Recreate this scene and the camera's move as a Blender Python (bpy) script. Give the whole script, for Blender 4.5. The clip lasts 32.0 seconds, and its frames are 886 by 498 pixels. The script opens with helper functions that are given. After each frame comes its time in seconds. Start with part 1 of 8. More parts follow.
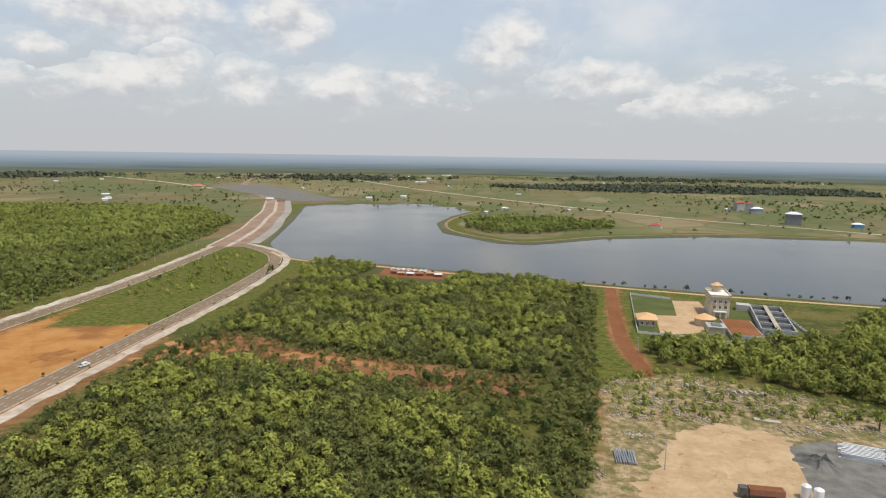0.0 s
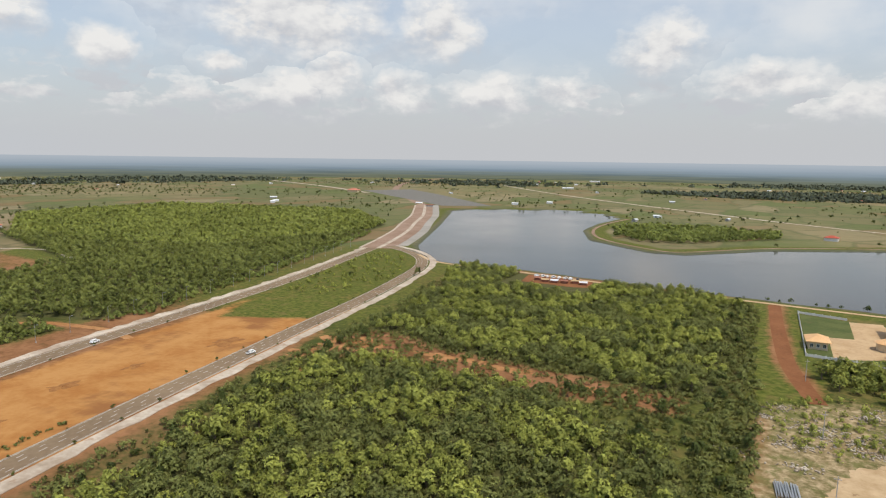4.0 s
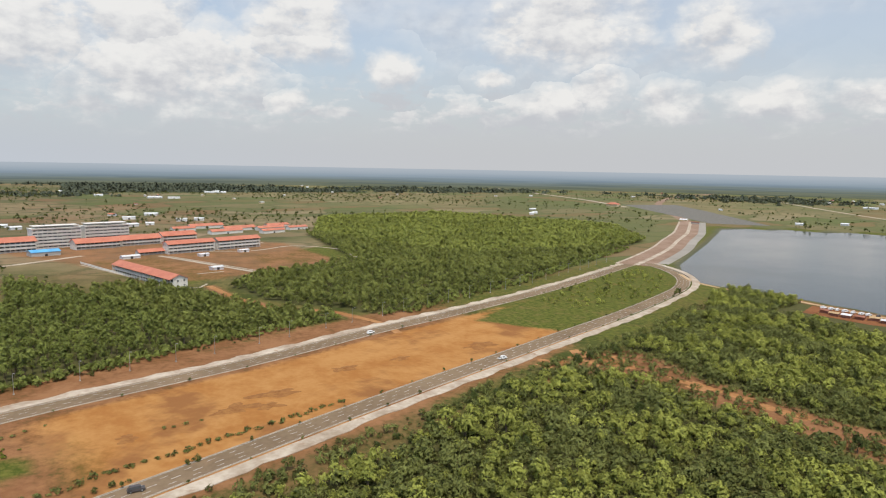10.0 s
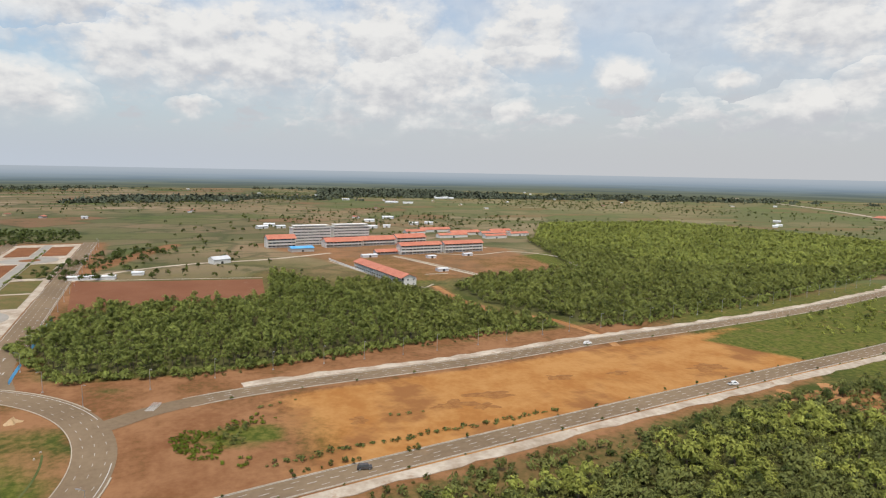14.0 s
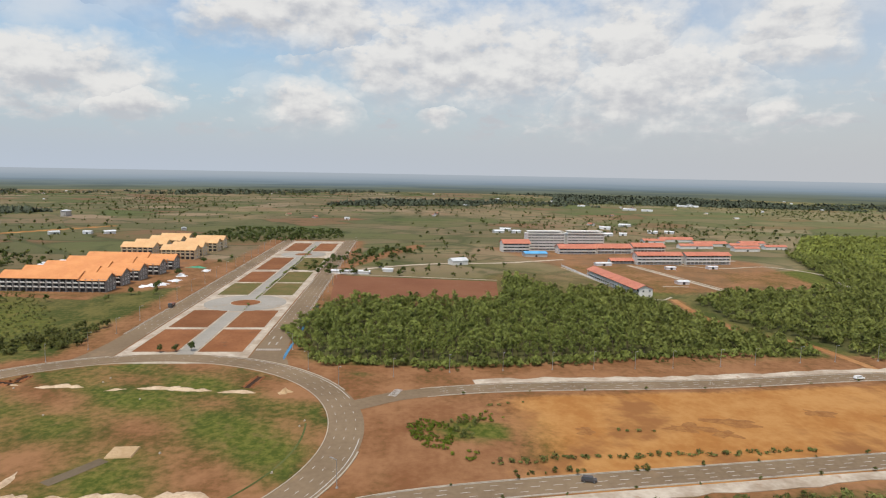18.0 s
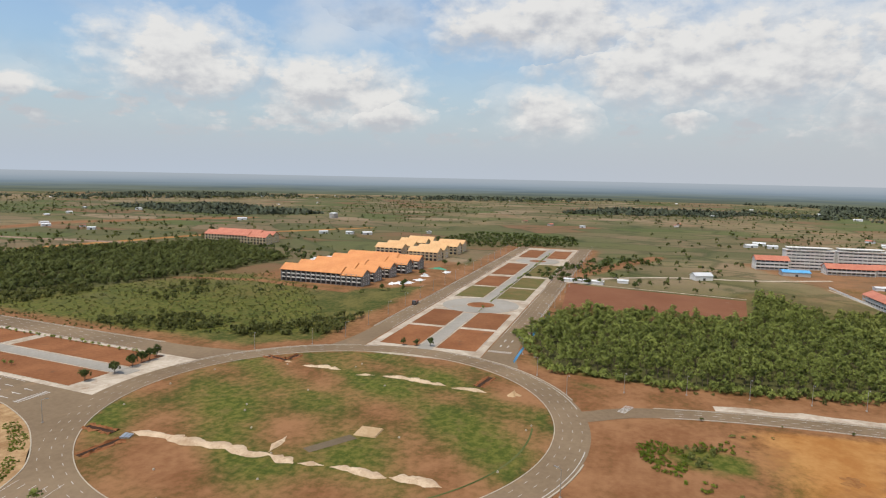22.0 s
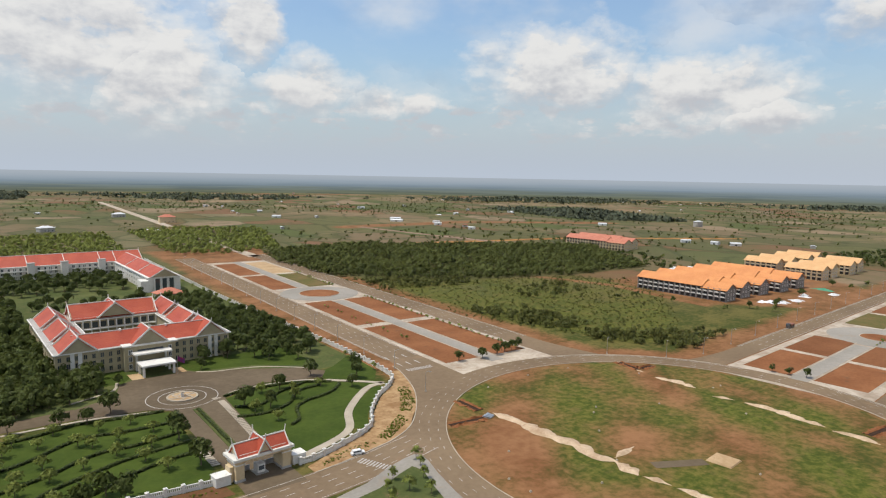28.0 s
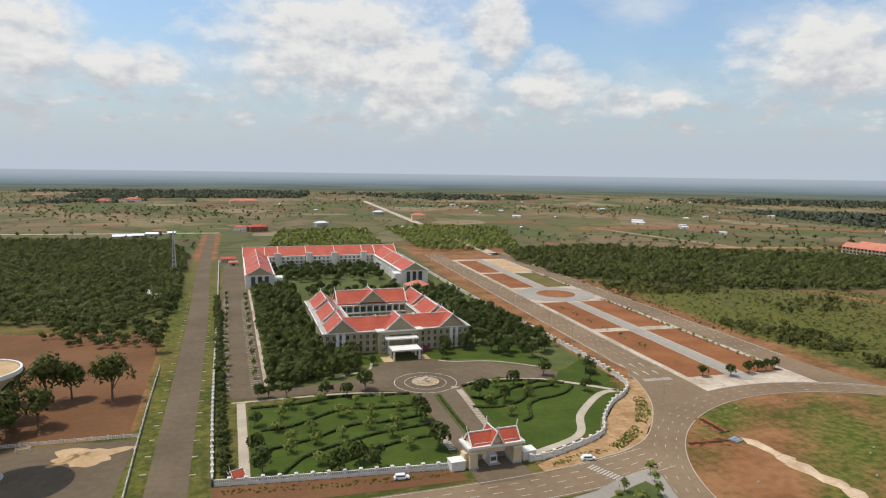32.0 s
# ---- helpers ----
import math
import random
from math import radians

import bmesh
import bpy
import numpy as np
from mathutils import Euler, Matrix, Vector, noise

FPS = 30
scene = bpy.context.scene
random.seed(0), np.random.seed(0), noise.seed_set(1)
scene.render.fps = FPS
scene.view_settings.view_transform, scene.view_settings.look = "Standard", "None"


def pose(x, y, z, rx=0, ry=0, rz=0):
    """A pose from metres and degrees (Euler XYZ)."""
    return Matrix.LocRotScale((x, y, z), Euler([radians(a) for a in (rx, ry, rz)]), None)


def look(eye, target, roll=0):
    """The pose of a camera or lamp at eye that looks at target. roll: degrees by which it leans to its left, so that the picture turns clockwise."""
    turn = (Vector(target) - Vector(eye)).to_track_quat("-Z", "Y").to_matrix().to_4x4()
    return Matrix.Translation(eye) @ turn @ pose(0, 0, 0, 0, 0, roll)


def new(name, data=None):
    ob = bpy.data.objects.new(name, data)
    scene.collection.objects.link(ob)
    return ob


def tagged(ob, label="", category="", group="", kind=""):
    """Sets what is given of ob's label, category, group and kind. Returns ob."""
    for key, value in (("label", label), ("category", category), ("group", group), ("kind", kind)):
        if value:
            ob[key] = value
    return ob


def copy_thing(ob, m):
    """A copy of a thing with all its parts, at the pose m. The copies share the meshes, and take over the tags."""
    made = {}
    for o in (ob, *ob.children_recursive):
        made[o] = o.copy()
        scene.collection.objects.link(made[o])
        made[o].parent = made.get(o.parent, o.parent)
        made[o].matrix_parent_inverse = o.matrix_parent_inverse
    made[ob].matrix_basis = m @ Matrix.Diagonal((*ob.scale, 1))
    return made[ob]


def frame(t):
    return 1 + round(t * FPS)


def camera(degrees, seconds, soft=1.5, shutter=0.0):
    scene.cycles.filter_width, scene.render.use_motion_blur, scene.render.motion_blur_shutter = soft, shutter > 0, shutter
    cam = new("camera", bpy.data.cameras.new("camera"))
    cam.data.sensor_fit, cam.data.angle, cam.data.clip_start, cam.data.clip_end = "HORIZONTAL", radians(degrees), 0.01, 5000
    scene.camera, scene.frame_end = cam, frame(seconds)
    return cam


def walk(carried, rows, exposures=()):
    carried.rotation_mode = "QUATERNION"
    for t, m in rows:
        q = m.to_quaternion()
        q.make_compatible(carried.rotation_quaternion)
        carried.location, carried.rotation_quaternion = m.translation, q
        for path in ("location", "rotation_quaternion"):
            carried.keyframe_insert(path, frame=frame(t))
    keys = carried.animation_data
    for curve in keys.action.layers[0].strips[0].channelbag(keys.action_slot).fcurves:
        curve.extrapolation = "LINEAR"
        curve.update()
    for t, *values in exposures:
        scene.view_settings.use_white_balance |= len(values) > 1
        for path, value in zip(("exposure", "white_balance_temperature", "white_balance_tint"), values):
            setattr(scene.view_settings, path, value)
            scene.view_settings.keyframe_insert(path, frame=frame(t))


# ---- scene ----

EYE = (0.0, 0.0, 90.0)
# seconds, heading (to the left from +y), pitch, lean
TURNS = [
    (0, 13.64, -8.27, 0.88), (1, 16.52, -8.14, 0.86), (2, 19.69, -8.03, 0.82), (3, 23.03, -8.00, 0.78),
    (3.5, 24.78, -7.98, 0.76), (5.5, 31.77, -7.81, 0.84), (6, 33.56, -7.71, 0.86), (7, 37.27, -7.54, 0.89),
    (8, 41.05, -7.38, 0.92), (9, 45.05, -7.26, 1.00), (10, 49.11, -7.15, 1.04), (11, 53.32, -7.09, 1.03),
    (12, 58.10, -7.03, 1.01), (13, 63.36, -6.95, 1.03), (14, 68.59, -6.85, 1.06), (14.5, 71.21, -6.78, 1.09),
    (16.5, 81.58, -6.72, 1.04), (17, 84.18, -6.74, 1.02), (18, 89.22, -6.67, 1.05), (19, 94.45, -6.54, 1.15),
    (20, 99.63, -6.42, 1.20), (21, 104.77, -6.39, 1.23), (22, 109.90, -6.37, 1.20), (23, 115.05, -6.34, 1.17),
    (24, 120.20, -6.32, 1.15), (25, 125.37, -6.30, 1.12), (25.5, 127.97, -6.30, 1.12), (27.5, 138.45, -6.42, 1.08),
    (28, 141.10, -6.45, 1.06), (29, 146.39, -6.52, 1.05), (30, 151.62, -6.58, 0.98), (31, 156.87, -6.63, 0.91),
    (32, 162.10, -6.70, 0.80),
]


def aimed(yaw, pitch, lean):
    a, p = radians(yaw), radians(pitch)
    way = Vector((-math.sin(a) * math.cos(p), math.cos(a) * math.cos(p), math.sin(p)))
    return look(EYE, Vector(EYE) + 100 * way, lean)


cam = camera(68.9, 32.0, soft=1.15)
walk(cam, [(t, aimed(a, p, r)) for t, a, p, r in TURNS], [(0.0, 0.08), (12.0, 0.10), (19.0, 0.0), (25.0, 0.0), (32.0, 0.04)])

# ---- light ----
SUN_WAY = Vector((0.37, -0.17, 0.91)).normalized()
sun = new("sun", bpy.data.lights.new("sun", "SUN"))
sun.data.energy, sun.data.angle, sun.data.color = 3.3, radians(0.6), (1.0, 0.92, 0.77)
sun.matrix_world = look((0, 0, 0), -SUN_WAY)

# clouds of the day: heading, height, half width, half height, in degrees
CLOUDS_EAST = [(-50.5, 5.7, 3.0, 1.5), (-53.8, 6.9, 2.2, 1.8), (-59.4, 5.5, 2.5, 1.2), (-67.2, 5.6, 3.3, 1.4), (-73.8, 5.5, 2.5, 1.0),
               (-81.2, 9.1, 3.0, 2.0), (-88.9, 6.5, 4.4, 1.2), (-63.1, 10.8, 3.0, 2.5), (-97.5, 4.2, 4.4, 1.1), (-27.4, 5.3, 1.5, 0.9),
               (-35.8, 8.2, 2.0, 1.4), (-51.1, 11.3, 6.1, 2.8), (-42.4, 5.2, 1.4, 0.8), (-44.5, 7.6, 1.1, 0.7)]
CLOUDS_MID = [(-17.5, 7.9, 9.5, 3.6), (-28.0, 10.0, 3.9, 1.7), (-28.1, 11.5, 3.9, 3.0), (-19.4, 8.5, 6.1, 2.8), (-6.1, 9.6, 10.5, 3.7),
              (-0.2, 4.9, 2.2, 0.8), (-50.6, 12.5, 6.6, 2.5), (29.2, 7.4, 7.0, 2.3), (11.3, 13.0, 9.4, 2.6), (-0.9, 9.7, 11.7, 3.7),
              (10.8, 5.5, 4.4, 1.8), (-16.0, 10.7, 5.0, 3.3), (25.3, 5.1, 3.9, 1.0)]
CLOUDS_WEST = [(41.7, 8.9, 6.5, 3.1), (57.4, 6.2, 2.6, 1.2), (53.4, 6.2, 1.9, 0.9), (28.7, 6.9, 5.5, 2.0), (63.2, 7.2, 3.9, 1.9),
               (74.7, 7.4, 6.1, 3.3), (81.1, 10.3, 10.0, 4.2), (97.8, 7.7, 4.7, 1.5), (104.9, 9.1, 3.9, 3.3), (67.7, 12.2, 2.2, 3.3)]


class Nodes:
    """Short hands for building a node tree."""

    def __init__(self, tree):
        self.tree = tree

    def add(self, kind, inputs=(), **settings):
        node = self.tree.nodes.new(kind)
        for key, value in settings.items():
            setattr(node, key, value)
        for key, value in dict(inputs).items():
            self.link(value, node.inputs[key])
        return node

    def link(self, value, socket):
        if hasattr(value, "is_output"):
            self.tree.links.new(value, socket)
        elif hasattr(value, "outputs"):
            self.tree.links.new(value.outputs[0], socket)
        elif value is not None:
            socket.default_value = value

    def math(self, op, a, b=None, c=None, clamp=False):
        return self.add("ShaderNodeMath", {0: a, 1: b, 2: c}, operation=op, use_clamp=clamp).outputs[0]

    def vec(self, op, a, b=None, c=None):
        node = self.add("ShaderNodeVectorMath", {0: a, 1: b, 2: c}, operation=op)
        return node.outputs["Value" if op in ("LENGTH", "DOT_PRODUCT", "DISTANCE") else "Vector"]

    def noise(self, where, scale, detail=3.0, rough=0.55):
        return self.add("ShaderNodeTexNoise", {"Vector": where, "Scale": scale, "Detail": detail, "Roughness": rough}).outputs[0]

    def step(self, value, low, high, a=0.0, b=1.0):
        return self.add("ShaderNodeMapRange", {0: value, 1: low, 2: high, 3: a, 4: b}, interpolation_type="SMOOTHSTEP").outputs[0]

    def mix(self, factor, a, b):
        node = self.add("ShaderNodeMix", data_type="RGBA")
        for key, value in ((0, factor), (6, a), (7, b)):
            self.link(value, node.inputs[key])
        return node.outputs[2]


def rgb(r, g, b):
    return (r, g, b, 1.0)


def make_sky():
    world = bpy.data.worlds.new("sky")
    world.use_nodes = True
    scene.world = world
    world.node_tree.nodes.clear()
    n = Nodes(world.node_tree)
    sky = n.add("ShaderNodeTexSky", sky_type="NISHITA", sun_disc=False, sun_elevation=radians(66), sun_rotation=math.atan2(SUN_WAY.x, SUN_WAY.y),
                altitude=100, air_density=1.3, dust_density=2.0, ozone_density=1.0)
    way = n.add("ShaderNodeTexCoord").outputs["Generated"]
    xyz = n.add("ShaderNodeSeparateXYZ", {0: way})
    deg = 180 / math.pi
    heading = n.math("MULTIPLY", n.math("ARCTAN2", n.math("MULTIPLY", xyz.outputs[1], -1.0), n.math("MULTIPLY", xyz.outputs[0], -1.0)), deg)
    height = n.math("MULTIPLY", n.math("ARCSINE", xyz.outputs[2]), deg)
    spot = n.add("ShaderNodeCombineXYZ", {0: heading, 1: n.math("MULTIPLY", height, 1.6), 2: 0.0}).outputs[0]
    spot2 = n.add("ShaderNodeCombineXYZ", {0: heading, 1: height, 2: 0.0}).outputs[0]
    warp = n.add("ShaderNodeTexNoise", {"Vector": spot2, "Scale": 0.22, "Detail": 4.0, "Roughness": 0.6}).outputs[1]
    bent = n.vec("MULTIPLY_ADD", n.vec("SUBTRACT", warp, (0.5, 0.5, 0.5)), (5.0, 3.0, 0.0), spot2)
    puff = n.noise(spot, 0.27, 6.0, 0.52)
    puff_up = n.noise(n.vec("ADD", spot, (0.4, 1.6, 0.0)), 0.27, 6.0, 0.52)
    near, rise = None, None
    for a, e, w, h in CLOUDS_EAST + CLOUDS_MID + CLOUDS_WEST:
        local = n.vec("MULTIPLY_ADD", bent, (1 / w, 0.8 / h, 0.0), (-a / w, -0.8 * e / h, 0.0))
        d, v = n.vec("LENGTH", local), n.add("ShaderNodeSeparateXYZ", {0: local}).outputs[1]
        if near is None:
            near, rise = d, v
        else:
            closer = n.math("LESS_THAN", d, near)
            rise = n.add("ShaderNodeMix", {0: closer, 2: rise, 3: v}, data_type="FLOAT").outputs[0]
            near = n.math("MINIMUM", near, d)
    # a cloud stands where its heart is close and the puffs are thick; its head is crisp, its base flat and grey
    curl = n.noise(spot, 0.95, 7.0, 0.58)
    body = n.math("ADD", n.math("SUBTRACT", 1.05, n.math("MULTIPLY", near, near)), n.math("MULTIPLY", n.math("SUBTRACT", puff, 0.5), 2.6))
    body = n.math("ADD", body, n.math("MULTIPLY", n.math("SUBTRACT", curl, 0.5), 1.1))
    head = n.step(body, 0.00, 0.75)
    veiled = n.step(body, -0.9, 0.7, 0.0, 0.80)
    cumulus = n.math("MULTIPLY", n.math("MAXIMUM", head, veiled), n.step(rise, -1.5, -0.35, 0.25, 1.0))
    low_spot = n.vec("MULTIPLY", spot2, (1.0, 2.3, 0.0))
    small = n.math("ADD", n.noise(low_spot, 0.34, 6.0, 0.56), n.math("MULTIPLY", n.math("SUBTRACT", n.noise(spot2, 0.05, 2.0), 0.5), 0.5))
    band = n.math("MULTIPLY", n.step(height, 1.6, 3.6), n.step(height, 9.0, 5.0))
    small = n.math("MULTIPLY", n.step(small, 0.46, 0.62, 0.0, 0.85), band)
    wisp = n.step(n.noise(spot, 0.075, 5.0, 0.55), 0.42, 0.72, 0.05, 0.62)
    high = n.step(height, 2.0, 8.0)
    cover = n.math("MAXIMUM", n.math("MAXIMUM", cumulus, small), n.math("MULTIPLY", wisp, high))
    lit = n.step(n.math("ADD", n.math("MULTIPLY", rise, 0.42), n.math("ADD", n.math("MULTIPLY", n.math("SUBTRACT", puff, puff_up), 2.2), n.math("MULTIPLY", n.math("SUBTRACT", curl, 0.5), 0.8))), -0.70, 0.40)
    cloud = n.mix(lit, rgb(0.520, 0.530, 0.562), rgb(0.800, 0.788, 0.768))
    east = n.step(heading, 40.0, -50.0)
    blue = n.vec("MULTIPLY", sky, (0.114, 0.131, 0.150))
    veil = n.mix(n.math("MULTIPLY", east, 0.6), blue, rgb(0.56, 0.58, 0.61))
    haze = n.step(height, -1.0, 11.0, 0.96, 0.0)
    air = n.mix(haze, veil, n.mix(east, rgb(0.50, 0.565, 0.66), rgb(0.525, 0.535, 0.555)))
    fade = n.step(height, 0.6, 4.8, 0.0, 0.95)
    seen = n.mix(n.math("MULTIPLY", cover, fade), air, cloud)
    out = n.add("ShaderNodeBackground", {"Color": seen, "Strength": 1.0})
    n.add("ShaderNodeOutputWorld", {"Surface": out})


make_sky()
scene.view_settings.exposure = 0.0

# ---- materials ----
def material(name):
    m = bpy.data.materials.new(name)
    m.use_nodes = True
    m.node_tree.nodes.clear()
    return m, Nodes(m.node_tree)


def finish(n, color, rough=0.8, metal=0.0, height=None, depth=0.05, **more):
    inputs = {"Base Color": color, "Roughness": rough, "Metallic": metal, "Specular IOR Level": 0.12 if isinstance(rough, float) and rough > 0.8 else 0.5, **more}
    if height is not None:
        inputs["Normal"] = n.add("ShaderNodeBump", {"Height": height, "Strength": 0.6, "Distance": depth}).outputs[0]
    shader = n.add("ShaderNodeBsdfPrincipled", inputs)
    n.add("ShaderNodeOutputMaterial", {"Surface": shader.outputs[0]})


def surface(name, a, b, coarse=0.08, fine=1.2, rough=0.85, metal=0.0, depth=0.04, stain=None, each=0.0):
    """A solid surface between two colours, with variation at two scales, stains, and a tone of its own for each piece."""
    m, n = material(name)
    where = n.add("ShaderNodeTexCoord").outputs["Object"]
    big, small = n.noise(where, coarse, 4.0), n.noise(where, fine, 5.0, 0.65)
    blend = n.step(n.math("ADD", n.math("MULTIPLY", big, 0.6), n.math("MULTIPLY", small, 0.4)), 0.32, 0.68)
    color = n.mix(blend, rgb(*a), rgb(*b))
    if stain:
        color = n.mix(n.step(n.noise(where, coarse * 2.7, 6.0, 0.7), 0.56, 0.72, 0.0, 0.75), color, rgb(*stain))
    if each:
        own = n.add("ShaderNodeObjectInfo").outputs["Random"]
        color = n.add("ShaderNodeHueSaturation", {"Value": n.math("MULTIPLY_ADD", own, each, 1 - each / 2), "Color": color}).outputs[0]
    finish(n, color, rough, metal, small, depth)
    return m


def leafy(name, dark, light, gloss=0.5, grain=2.4):
    """Foliage: crowns rounded as a whole, clumps and single leaves of different tones."""
    m, n = material(name)
    own = n.add("ShaderNodeNewGeometry").outputs["Random Per Island"]
    where = n.add("ShaderNodeTexCoord").outputs["Object"]
    tone = n.add("ShaderNodeAttribute", attribute_name="tone").outputs["Fac"]
    leaves = n.step(n.noise(where, grain, 3.0, 0.7), 0.34, 0.66)
    blend = n.math("ADD", n.math("ADD", n.math("MULTIPLY", own, 0.22), n.math("MULTIPLY", leaves, 0.42)), n.math("MULTIPLY", tone, 0.62), clamp=True)
    color = n.mix(blend, rgb(*dark), rgb(*light))
    lump = n.add("ShaderNodeAttribute", attribute_name="lump").outputs["Vector"]
    lump = n.add("ShaderNodeVectorTransform", {0: lump}, vector_type="NORMAL", convert_from="OBJECT", convert_to="WORLD").outputs[0]
    ruffle = n.add("ShaderNodeTexNoise", {"Vector": where, "Scale": grain * 0.8, "Detail": 2.0}).outputs[1]
    lump = n.vec("NORMALIZE", n.vec("MULTIPLY_ADD", n.vec("SUBTRACT", ruffle, (0.5, 0.5, 0.5)), (1.35, 1.35, 1.35), lump))
    shader = n.add("ShaderNodeBsdfPrincipled", {"Base Color": color, "Roughness": gloss, "Specular IOR Level": 0.12, "Normal": lump})
    through_leaf = n.add("ShaderNodeBsdfTranslucent", {"Color": color, "Normal": lump})
    both = n.add("ShaderNodeMixShader", {0: 0.36, 1: shader.outputs[0], 2: through_leaf.outputs[0]})
    n.add("ShaderNodeOutputMaterial", {"Surface": both.outputs[0]})
    return m


def tiles(name, a, b, pitch=0.45, rough=0.6):
    """Roof tiles laid in courses."""
    m, n = material(name)
    where = n.add("ShaderNodeTexCoord").outputs["Object"]
    wave = n.add("ShaderNodeTexWave", {"Vector": where, "Scale": 1 / pitch, "Distortion": 0.6, "Detail": 2.0}, bands_direction="Z").outputs[1]
    big, small = n.noise(where, 0.12, 4.0), n.noise(where, 2.5, 4.0, 0.7)
    blend = n.step(n.math("ADD", n.math("MULTIPLY", big, 0.55), n.math("MULTIPLY", small, 0.45)), 0.33, 0.67)
    color = n.mix(blend, rgb(*a), rgb(*b))
    color = n.mix(n.math("MULTIPLY", wave, 0.18), color, rgb(a[0] * 0.55, a[1] * 0.5, a[2] * 0.5))
    finish(n, color, rough, 0.0, wave, 0.05)
    return m


